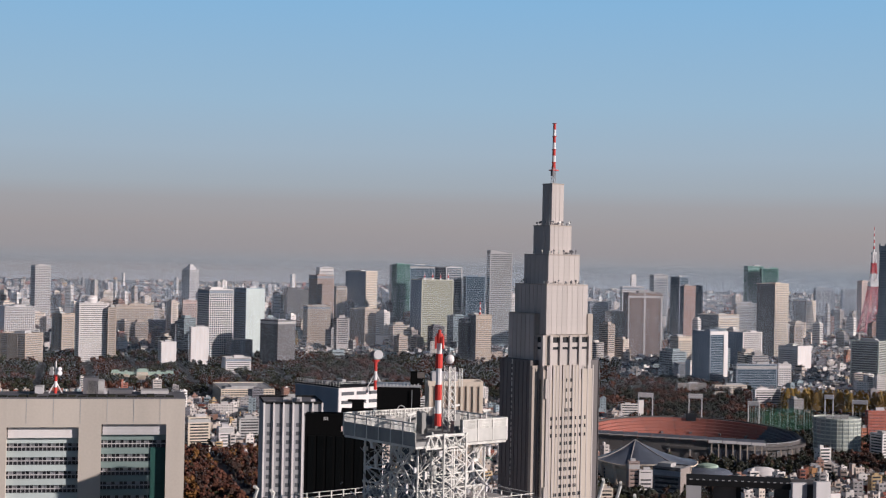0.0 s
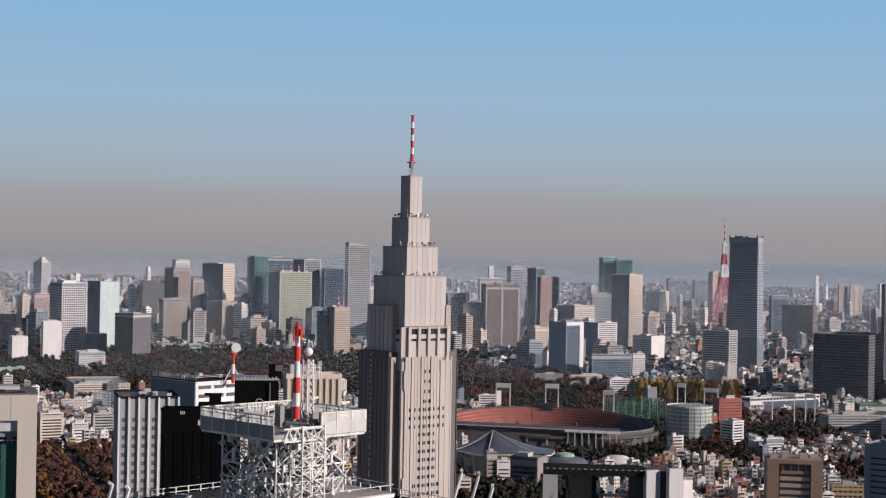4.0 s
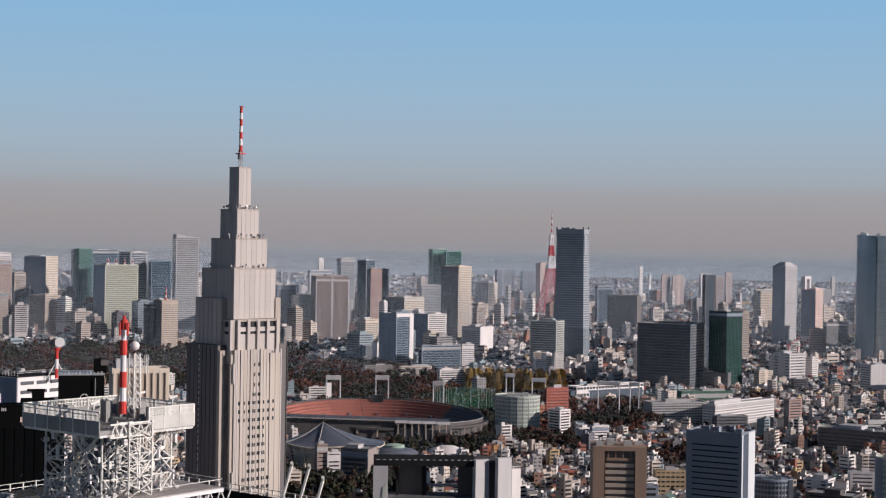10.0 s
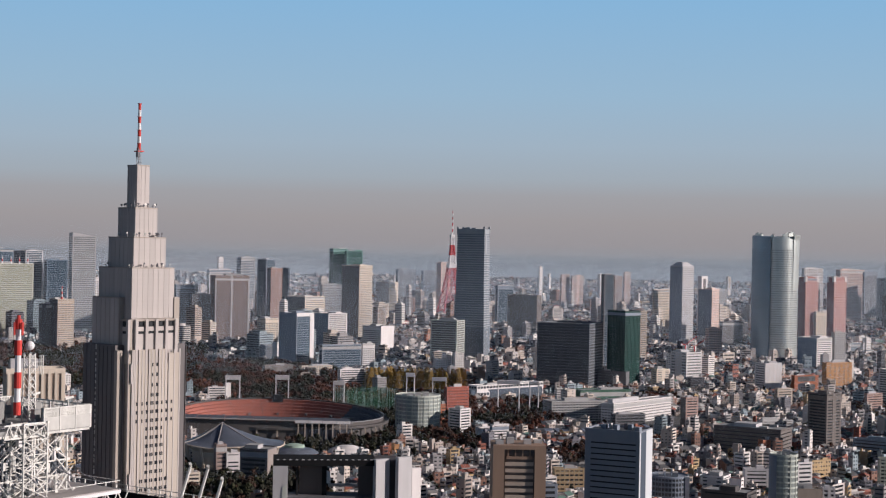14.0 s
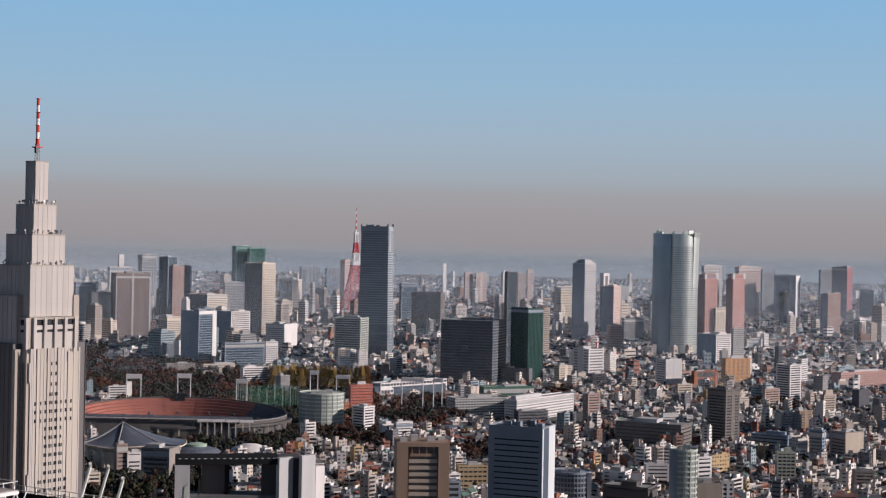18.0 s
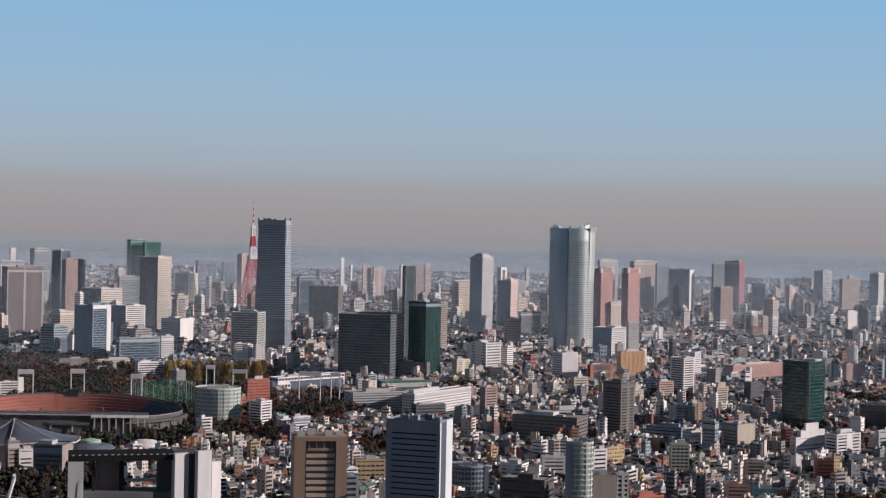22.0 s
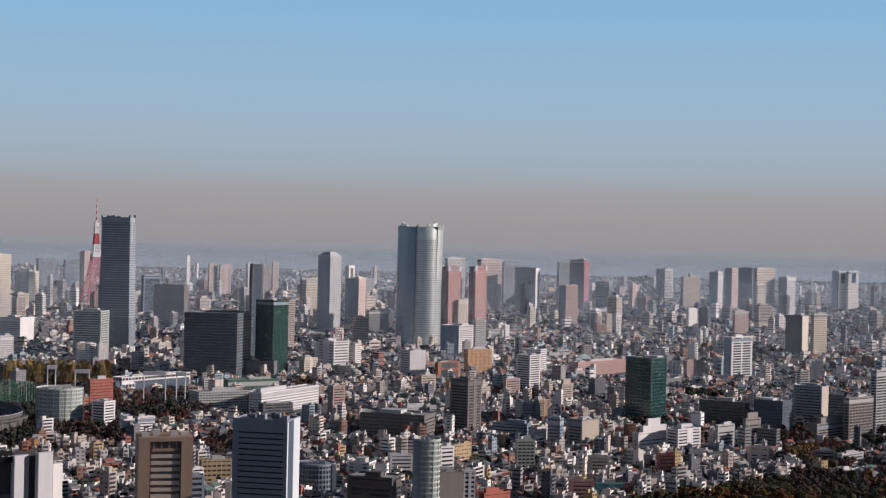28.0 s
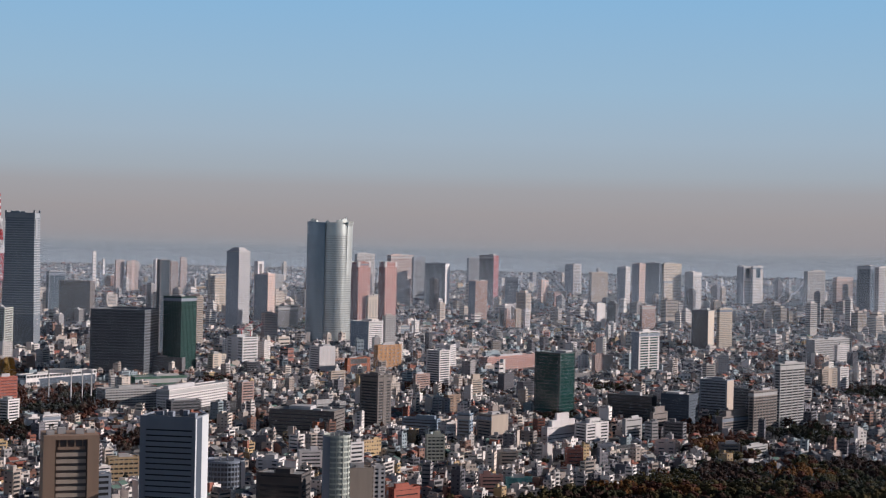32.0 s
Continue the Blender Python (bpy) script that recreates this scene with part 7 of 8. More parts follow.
office('office_tower', 286.5, 1552.8, 61.5, 36.3, 71.5, 25.5, -1.0, 'darkbrown', 'glass_dark', 3.60, 0.75, 0.00, 0.80, 'long dark brown low complex', blank='n')
office('office_tower', 269.0, 1552.9, 31.0, 19.3, 6.9, 14.6, -1.0, 'terracotta', 'glass_dark', 3.60, 0.80, 0.00, 0.80, 'orange corner block of a brown complex')
office('office_tower', -256.1, 1345.9, 24.0, 8.9, 8.9, 24.4, -1.0, 'brown', 'glass_dark', 3.40, 0.70, 0.00, 0.80, 'narrow brown block by the gymnasium')
office('office_tower', -246.9, 1347.6, 22.4, 11.4, 9.8, 16.8, -1.0, 'white', 'glass_dark', 3.40, 0.60, 0.00, 0.80, 'low white block by the gymnasium')
office('office_tower', 186.2, 2266.4, 62.4, 47.5, 47.5, 25.9, -0.9, 'darkgrey', 'glass_dark', 4.00, 0.50, 0.00, 0.80, 'low dark blue-grey office')
office('office_tower', 234.2, 2284.0, 31.0, 24.2, 12.7, 29.8, -0.8, 'cream', 'glass_dark', 3.40, 0.60, 0.00, 0.80, 'cream apartment block with a shaded side')
office('office_tower', 363.8, 1997.1, 31.0, 24.9, 5.5, 29.3, -1.0, 'tan', 'glass_dark', 3.40, 0.60, 0.00, 0.80, 'tan block beside a dark tower')
office('office_tower', -101.3, 1433.4, 20.4, 9.6, 9.6, 17.1, -1.0, 'orange', 'glass_dark', 3.40, 0.80, 0.00, 0.80, 'orange stepped house among roofs')
office('office_tower', 173.9, 1065.9, 62.7, 21.0, 32.5, 36.1, -1.0, 'darkstone', 'glass_dark', 3.60, 0.50, 0.00, 0.80, 'dark glazed block among the houses', blank='n')
office('office_tower', 206.1, 1060.1, 1.0, 18.6, 9.7, 41.1, -1.0, 'tan', 'glass_dark', 3.40, 0.60, 0.00, 0.80, 'plain tan apartment block', blank='r')
office('office_tower', 226.2, 1061.2, -0.0, 7.9, 5.9, 41.8, -1.0, 'white', 'glass_dark', 3.20, 0.50, 0.00, 0.80, 'white apartment block with balconies')
office('office_tower', 190.0, 1288.1, 63.6, 19.0, 19.6, 14.8, -1.0, 'white', 'glass_dark', 3.20, 0.55, 0.00, 0.80, 'low white block with small windows')
office('office_tower', 212.2, 1309.9, 2.8, 19.9, 9.6, 18.7, -1.0, 'white', 'glass_dark', 3.20, 0.60, 0.00, 0.80, 'white stepped house among the city roofs')
office('office_tower', 249.6, 1097.0, 25.7, 24.2, 6.0, 19.3, -1.0, 'brickred', 'glass_dark', 4.00, 0.75, 0.00, 0.80, 'low red-framed building among the city roofs', blank='n')
office('office_tower', 334.4, 1337.8, -2.0, 16.2, 7.4, 27.5, -1.0, 'paleyellow', 'glass_dark', 3.20, 0.50, 4.00, 0.80, 'pale yellow apartment block', blank='n')
office('office_tower', 399.2, 1556.6, 57.6, 11.6, 38.9, 16.1, -1.0, 'slateblue', 'glass_dark', 3.40, 0.60, 0.00, 0.80, 'long slate-blue low block', blank='n')
office('office_tower', 299.8, 1736.3, 24.8, 41.5, 9.8, 14.7, -1.0, 'grey', 'glass_dark', 3.40, 0.60, 0.00, 0.80, 'grey low hall among the city roofs')
office('office_tower', 457.8, 1731.5, 31.0, 19.9, 7.4, 23.9, -1.0, 'brownstone', 'glass_dark', 3.20, 0.55, 0.00, 0.80, 'brown-red apartment house among the city roofs')
office('office_tower', 475.7, 1975.5, 31.0, 26.5, 4.3, 27.0, -1.0, 'rosebrown', 'glass_dark', 3.20, 0.60, 0.00, 0.80, 'pale orange apartment house')
office('office_tower', 423.0, 1512.0, 56.4, 11.2, 12.8, 27.0, -1.0, 'slateblue', 'glass_dark', 3.40, 0.50, 0.00, 0.80, 'slate-blue apartment house among the city roofs')
office('office_tower', 457.9, 1300.8, -7.4, 14.2, 9.5, 18.8, -1.0, 'brickred', 'glass_dark', 3.20, 0.70, 0.00, 0.80, 'brick-red house among the city roofs')
office('office_tower', 517.2, 1376.0, -8.6, 13.4, 7.6, 12.0, -1.0, 'white', 'glass_dark', 3.40, 0.70, 0.00, 0.80, 'plain white house with lit wall', blank='r')
office('office_tower', 373.2, 1210.8, -5.1, 21.7, 6.7, 7.5, -1.0, 'aqua', 'glass_dark', 3.40, 0.80, 0.00, 0.80, 'low house with a turquoise roof')
office('office_tower', 342.1, 1183.6, -4.1, 18.0, 6.5, 14.6, -1.0, 'pinkred', 'glass_dark', 3.20, 0.60, 0.00, 0.80, 'rose-red house among low roofs')
office('office_tower', 536.1, 1909.2, 31.0, 20.2, 6.0, 26.3, -1.0, 'tan', 'glass_dark', 3.20, 0.60, 0.00, 0.80, 'stepped tan apartment house', steps=1)
office('office_tower', -24.6, 1623.8, 31.0, 14.6, 4.8, 13.2, -1.0, 'white', 'glass_dark', 3.20, 0.60, 0.00, 0.80, 'small white house among the city roofs')
office('office_tower', -9.0, 1615.0, 31.0, 20.2, 4.7, 16.8, -1.0, 'white', 'glass_dark', 3.20, 0.60, 0.00, 0.80, 'small white house with a roof hut')
office('office_tower', 393.4, 1299.8, -4.8, 16.2, 12.0, 17.2, -1.0, 'tan', 'glass_dark', 3.20, 0.55, 0.00, 0.80, 'tan house with balconies')
office('office_tower', 467.2, 1431.7, 53.9, 10.6, 12.7, 17.9, -1.0, 'greybrown', 'glass_dark', 3.20, 0.55, 0.00, 0.80, 'grey-brown block with a lit end')
office('office_tower', 587.5, 1487.2, 31.0, 27.8, 3.6, 22.8, -1.0, 'grey', 'glass_dark', 3.20, 0.55, 0.00, 0.80, 'grey block by the dark complex')
office('office_tower', 613.4, 1486.4, 31.0, 16.0, 2.1, 17.2, -1.0, 'white', 'glass_dark', 3.20, 0.60, 0.00, 0.80, 'white house with a roof hut')
office('office_tower', 578.0, 1377.7, -10.8, 17.5, 10.0, 14.7, -1.0, 'pinkwhite', 'glass_dark', 3.20, 0.60, 0.00, 0.80, 'pale pink house among the city roofs')
office('office_tower', 132.7, 1748.0, 23.2, 38.3, 12.0, 16.8, -1.0, 'darkgrey', 'glass_dark', 3.40, 0.50, 0.00, 0.80, 'dark low block behind the blue tower')
office('office_tower', -42.3, 2066.6, 41.2, 132.0, 17.2, 11.2, -1.0, 'navy', 'glass_dark', 9.00, 0.92, 0.00, 0.80, 'long navy fence of the ballpark', blank='n')

# ---- small houses ----
TOWN_WALLS = ["town_wall_%d" % k for k in range(10)]
TOWN_ROOFS = ["town_roof_%d" % k for k in range(7)]
TOWN_MATS = TOWN_WALLS + ["town_glass"] + TOWN_ROOFS
GLASS, ROOF0 = 10, 11
rnd = random.Random(11)


def wood_at(x, y):
    """True inside the wooded parks."""
    d, az = math.hypot(x, y), math.degrees(math.atan2(x, y))
    wob = 90 * noise.noise((x / 170, y / 170, 3)) + 35 * noise.noise((x / 50, y / 50, 7))
    if az < -11.2 and 2190 < d + wob < 2900:      # palace gardens
        return True
    if -12.5 <= az < -6.2 and 2020 < d + wob * 0.6 < 2560:
        return True
    if az > 14 and d + 0.45 * wob < (min(1345, 1150 + 30 * max(0, az - 17.5)) if az < 24.3 else 1395 if az < 27.5 else 1465):   # shrine forest
        return True
    if GINKGO0 - 0.3 < az < GINKGO1 + 0.3 and 2060 < d < 2240:
        return False
    if -10.8 < az < -1.0 and 1560 < d + wob * 0.4 < 2060 + 25 * (az + 10):
        return True
    if -12.6 < az < -6.4 and 1130 < d + wob * 0.3 < 1400 or -11.5 < az < -4.0 and 1490 < d + wob * 0.2 < 1575:    # gardens round the halls
        return True
    for ga, gd, ra, rd in ((0.6, 1850, 1.5, 160), (2.7, 1490, 0.8, 60), (6.2, 1620, 0.5, 40), (27.8, 1700, 1.3, 60), (-1.5, 1560, 1.2, 50), (14.0, 2050, 1.0, 60), (19.0, 1750, 0.9, 60), (28.9, 1650, 1.2, 70), (30.8, 2230, 1.1, 70), (24.1, 1690, 0.9, 60), (25.6, 1545, 1.3, 90), (22.6, 1760, 0.6, 40), (21.0, 2130, 0.8, 40), (6.0, 2080, 0.9, 70)):
        if ((az - ga) / ra) ** 2 + ((d - gd) / rd) ** 2 < 1 + wob / 120:
            return True
    if -36 < az < -24 and 900 < d + wob < 1560:
        return True
    return False


def free(x, y, r=0.0):
    for fx, fy, fr in FOOT:
        if (x - fx) ** 2 + (y - fy) ** 2 < (fr + r) ** 2:
            return False
    return True


def house(walls, rows, roofs, decks, at, z, w, l, h, wall, roof, far, solid=False):
    """One small block: walls, a window row for each floor, balconies, roof edge and roof huts. The shapes may be one."""
    def window(tgt, x0, y0, x1, y1, z0, z1):
        if solid:
            tgt.box(min(x0, x1) - 0.06, min(y0, y1) - 0.06, z0, max(x0, x1) + 0.06, max(y0, y1) + 0.06, z1, GLASS, at)
        else:
            tgt.pane(x0, y0, x1, y1, z0, z1, GLASS, at)

    walls.box(-w / 2, -l / 2, z - 3, w / 2, l / 2, z + h, wall, at, top=ROOF0 + roof)
    n = max(1, int(h / 3.1))
    fh = h / n
    gable = h < 9.5 and rnd.random() < 0.55
    step = 1 if not far else 2
    ribbon, blank_l, blank_f = rnd.random() < 0.25, rnd.random() < 0.3, rnd.random() < 0.12
    balcony = not far and not gable and rnd.random() < 0.42
    tall = rnd.uniform(0.3, 0.45)
    for i in range(0, n, step):
        zz = z + i * fh + fh * 0.36
        up = fh * (tall if step == 1 else 0.7)
        tgt = rows(i)
        if balcony:
            b0, b1 = -w / 2 + 0.3, w / 2 - w * 0.12
            decks.box(b0, -l / 2 - 1.1, z + i * fh + 0.1, b1, -l / 2, z + i * fh + 0.28, wall, at)
            decks.box(b0, -l / 2 - 1.1, z + i * fh + 0.28, b1, -l / 2 - 1.0, z + i * fh + 1.25, wall, at)
            window(tgt, b0 + 0.3, -l / 2 - 0.03, b1 - 0.3, -l / 2 - 0.03, z + i * fh + 0.4, z + (i + 0.82) * fh)
        elif not blank_f:
            bays = 1 if ribbon else max(1, int(w / (3.1 if not far else 6)))
            g0 = 0.06 if ribbon else 0.25
            for k in range(bays):
                if ribbon or rnd.random() < 0.88:
                    window(tgt, -w / 2 + w * (k + g0) / bays, -l / 2 - 0.03, -w / 2 + w * (k + 1 - g0) / bays, -l / 2 - 0.03, zz, zz + up)
        bays = 1 if ribbon else max(1, int(l / (3.8 if not far else 8)))
        g0 = 0.1 if ribbon else 0.3
        for side in (-1, 1) if solid else (-1,):
            if side < 0 and blank_l:
                continue
            for k in range(bays):
                if ribbon or rnd.random() < 0.72:
                    window(tgt, side * (w / 2 + 0.03), -l / 2 + l * (k + g0) / bays, side * (w / 2 + 0.03), -l / 2 + l * (k + 1 - g0) / bays, zz, zz + up)
    if h > 6 and rnd.random() < 0.3:      # a lower wing or a stair tower beside it
        ww, wl_, wh = w * rnd.uniform(0.25, 0.5), l * rnd.uniform(0.5, 0.9), h * rnd.choice((0.45, 0.7, 1.25))
        wx, wy = rnd.choice((-1, 1)) * (w / 2 + ww / 2 - 0.6), rnd.uniform(-0.2, 0.2) * l
        walls.box(wx - ww / 2, wy - wl_ / 2, z - 3, wx + ww / 2, wy + wl_ / 2, z + wh, wall if rnd.random() < 0.6 else rnd.choice((0, 6, 3, 7)), at, top=ROOF0 + rnd.choice((0, 1, 5)))
    if gable:
        ox, oy, c, s = at
        P = lambda a, b, q: (ox + a * c - b * s, oy + a * s + b * c, q)
        e, up = 0.5, min(w, l) * rnd.uniform(0.22, 0.36)
        hip = rnd.choice((0.0, 0.0, 0.28)) * w
        A = [P(-w / 2 - e, -l / 2 - e, z + h), P(w / 2 + e, -l / 2 - e, z + h), P(w / 2 + e, l / 2 + e, z + h), P(-w / 2 - e, l / 2 + e, z + h), P(-w / 2 + hip, 0, z + h + up), P(w / 2 - hip, 0, z + h + up)]
        k = len(roofs.v)
        roofs.v.extend(A)
        roofs.f.extend(((k, k + 1, k + 5, k + 4), (k + 2, k + 3, k + 4, k + 5), (k + 1, k + 2, k + 5), (k + 3, k, k + 4)))
        ends = ROOF0 + roof if hip else wall
        roofs.m.extend([ROOF0 + roof] * 2 + [ends] * 2)
    else:
        roofs.box(-w / 2 - 0.1, -l / 2 - 0.1, z + h - 0.2, w / 2 + 0.1, -l / 2 + 0.25, z + h + 0.8, wall, at)
        roofs.box(w / 2 - 0.25, -l / 2 + 0.25, z + h - 0.2, w / 2 + 0.1, l / 2 + 0.1, z + h + 0.8, wall, at)
        hw, hl = w * rnd.uniform(0.2, 0.45), l * rnd.uniform(0.2, 0.45)
        hx, hy = rnd.uniform(-0.5, 0.5) * (w - hw), rnd.uniform(-0.5, 0.5) * (l - hl)
        roofs.box(hx - hw / 2, hy - hl / 2, z + h, hx + hw / 2, hy + hl / 2, z + h + rnd.uniform(2.0, 3.6), wall if rnd.random() < 0.7 else 0, at, top=ROOF0)
        for k in range(rnd.choice((0, 1, 2, 3)) if not far else rnd.choice((0, 0, 1))):
            hx, hy, hs = rnd.uniform(-0.42, 0.42) * w, rnd.uniform(-0.42, 0.42) * l, rnd.uniform(0.4, 1.0)
            roofs.box(hx - hs, hy - hs, z + h, hx + hs * rnd.uniform(0.6, 1.4), hy + hs, z + h + rnd.uniform(0.9, 2.4), rnd.choice((0, 6, 2, 5)), at)


def spots(d0, d1, gap, az0=-36.0, az1=33.0):
    """Building plots between two distances, on two turned street grids."""
    out = []
    for gi in range(int(-d1 / gap), int(d1 / gap) + 1):
        for gj in range(int(-d1 / gap), int(d1 / gap) + 1):
            x, y = gi * gap, gj * gap
            if gi % 6 == 0 or gj % 9 == 0:
                continue
            wx = x + 0.25 * gap * math.sin(y / 130)
            t = radians(33)
            X, Y = wx * math.cos(t) - y * math.sin(t), wx * math.sin(t) + y * math.cos(t)
            X, Y = X + rnd.uniform(-0.17, 0.17) * gap, Y + rnd.uniform(-0.17, 0.17) * gap
            d = math.hypot(X, Y)
            if not d0 <= d < d1 or Y < 0:
                continue
            az = math.degrees(math.atan2(X, Y))
            if az0 < az < az1 and rnd.random() < 0.93:
                out.append((d, X, Y, az))
    return out


WALL_ODDS = [0, 0, 0, 0, 1, 1, 1, 2, 2, 3, 3, 3, 4, 4, 5, 5, 5, 5, 6, 6, 7, 8, 9, 9]
ROOF_ODDS = [0, 0, 0, 1, 1, 2, 2, 3, 3, 4, 4, 4, 5, 6]
town = Shape()
near_houses = []
for d0, d1, gap in ((950, 1500, 12.0), (1500, 2300, 13.0), (2300, 3200, 16.0), (3200, 4000, 20.0), (4000, 4650, 22.0)):
    for d, x, y, az in spots(d0, d1, gap):
        if d < 1180 and az < -11 or not free(x, y, gap * 0.3) or wood_at(x, y):
            continue
        w, l = gap * rnd.choice((rnd.uniform(0.45, 0.7), rnd.uniform(0.6, 0.95))), gap * rnd.choice((rnd.uniform(0.45, 0.7), rnd.uniform(0.6, 0.95)))
        if rnd.random() < 0.06 and d < 2300:
            w *= rnd.uniform(1.6, 2.6)
        dense = 0.5 + 0.5 * noise.noise((x / 300, y / 300, 1))
        r = rnd.random()
        h = rnd.uniform(4.5, 7.5) if r < 0.74 - 0.3 * dense else rnd.uniform(7, 13) if r < 0.965 - 0.05 * dense else rnd.uniform(14, 26)
        lane = az > 15.5 and 1960 < d < 2420 and noise.noise((x / 220, y / 220, 6)) > -0.3      # quarter of low tiled houses
        if lane:
            h = rnd.uniform(4.5, 7.0) if r < 0.9 else rnd.uniform(7, 11)
        far = (204 - ground_z(d)) / 204        # far things are scaled down to fit the camera's view over the raised ground
        if d > 2300:
            h = rnd.uniform(3.5, 7.5) if r < 0.74 else rnd.uniform(7.5, 14) if r < 0.965 else rnd.uniform(15, 32)
            h *= far * (0.75 if d > 3600 else 1)
            w, l = w * (0.25 + 0.75 * far), l * (0.25 + 0.75 * far)
            if rnd.random() < 0.16:
                w *= rnd.uniform(1.5, 3.0)
        turn = radians(rnd.choice((36, 40, 44, 22, 56)) + rnd.gauss(0, 8) + 22 * noise.noise((x / 400, y / 400, 9)))
        z = ground_z(d)
        at = (x, y, math.cos(turn), math.sin(turn))
        wall, roof = rnd.choice(WALL_ODDS if d > 1280 or rnd.random() < 0.6 else (0, 0, 6, 0)), rnd.choice(ROOF_ODDS)
        if lane or az > 19 and 1480 < d < 2500:
            wall, roof = rnd.choice((5, 2, 4, 3, 6, 0, 5, 9)), rnd.choice((0, 4, 4, 2, 3))
        if d > 2250 and rnd.random() < 0.4:
            wall, roof = rnd.choice((5, 5, 2, 9, 3, 4, 6)), rnd.choice((0, 4, 4, 2))
        if az < -19 and d > 3000:      # warmer walls far to the left, painting in the pinkish haze there
            wall = rnd.choice((1, 1, 3, 4, 8, 6, 7))
        if az < -3 and 2250 < d < 3100:      # low offices below the towers, with darker and bluer walls
            wall, roof = rnd.choice((5, 5, 2, 9, 9, 3, 6, 0)), rnd.choice((0, 4, 4, 2, 1))
        if d < 1500 and len(near_houses) < 280 and az > -9:
            near_houses.append((d, x, y, turn, z, w, l, h, wall, roof))
            continue
        house(town, lambda i: town, town, town, at, z, w, l, h, wall, roof, d > 2300)
# mid-rise blocks that stand out of the houses
for k in range(190):
    az, d = rnd.uniform(-36, 32), rnd.uniform(1900, 3300)
    x, y = d * math.sin(radians(az)), d * math.cos(radians(az))
    if not free(x, y, 6) or wood_at(x, y):
        continue
    far = (204 - ground_z(d)) / 204
    w, l, h = rnd.uniform(9, 22), rnd.uniform(8, 17), rnd.uniform(14, 40) * far * (0.75 if d < 2300 else 1)
    turn = radians(rnd.choice((15, 33, 50)) + rnd.gauss(0, 8) - 0.5 * az)
    house(town, lambda i: town, town, town, (x, y, math.cos(turn), math.sin(turn)), ground_z(d), w, l, h, rnd.choice((0, 0, 0, 6, 1, 2, 3, 5, 5, 1)), rnd.choice((0, 1)), False)
# slim towers of the far skyline
for k in range(500):
    az, d = rnd.uniform(-36, 32), rnd.uniform(3150, 4500)
    if k >= 330:      # the bay side is built up more thickly
        az, d = rnd.uniform(-36, -9), rnd.uniform(3600, 4500)
    x, y = d * math.sin(radians(az)), d * math.cos(radians(az))
    if not free(x, y, 4) or wood_at(x, y):
        continue
    far = (204 - ground_z(d)) / 204
    w, l = rnd.uniform(11, 26) * far, rnd.uniform(11, 24) * far
    h = rnd.choice((rnd.uniform(28, 55), rnd.uniform(45, 100), rnd.uniform(25, 45), rnd.uniform(25, 45))) * far
    turn = radians(rnd.choice((40, 50, 58)) + rnd.gauss(0, 6) + 0.6 * max(0, az) - az)
    at, z = (x, y, math.cos(turn), math.sin(turn)), ground_z(d)
    wall = rnd.choice((0, 0, 0, 6, 1, 1, 2, 5, 5) if k < 330 else (0, 0, 6, 1, 3, 2, 5))
    town.box(-w / 2, -l / 2, z - 3, w / 2, l / 2, z + h, wall, at, top=ROOF0)
    town.box(-w * 0.3, -l * 0.3, z + h, w * 0.25, l * 0.25, z + h + 4 * far, wall, at, top=ROOF0)
    n = int(h / (4.5 * far))
    cut = rnd.choice((0.06, 0.12, 0.3))
    for i in range(n // 3, n):
        zz = z + h * i / n
        town.box(-w / 2 * (1 - cut), -l / 2 - 0.1, zz, w / 2 * (1 - cut), -l / 2 + 0.1, zz + 1.7 * far, GLASS, at)
        town.box(-w / 2 - 0.1, -l / 2 * (1 - cut), zz, -w / 2 + 0.1, l / 2 * (1 - cut), zz + 1.7 * far, GLASS, at)
        if cut > 0.1:
            town.box(w / 2 - 0.1, -l / 2 * (1 - cut), zz, w / 2 + 0.1, l / 2 * (1 - cut), zz + 1.7 * far, GLASS, at)
# blocks that fill the gaps between the towers on the bay side
rg = random.Random(41)
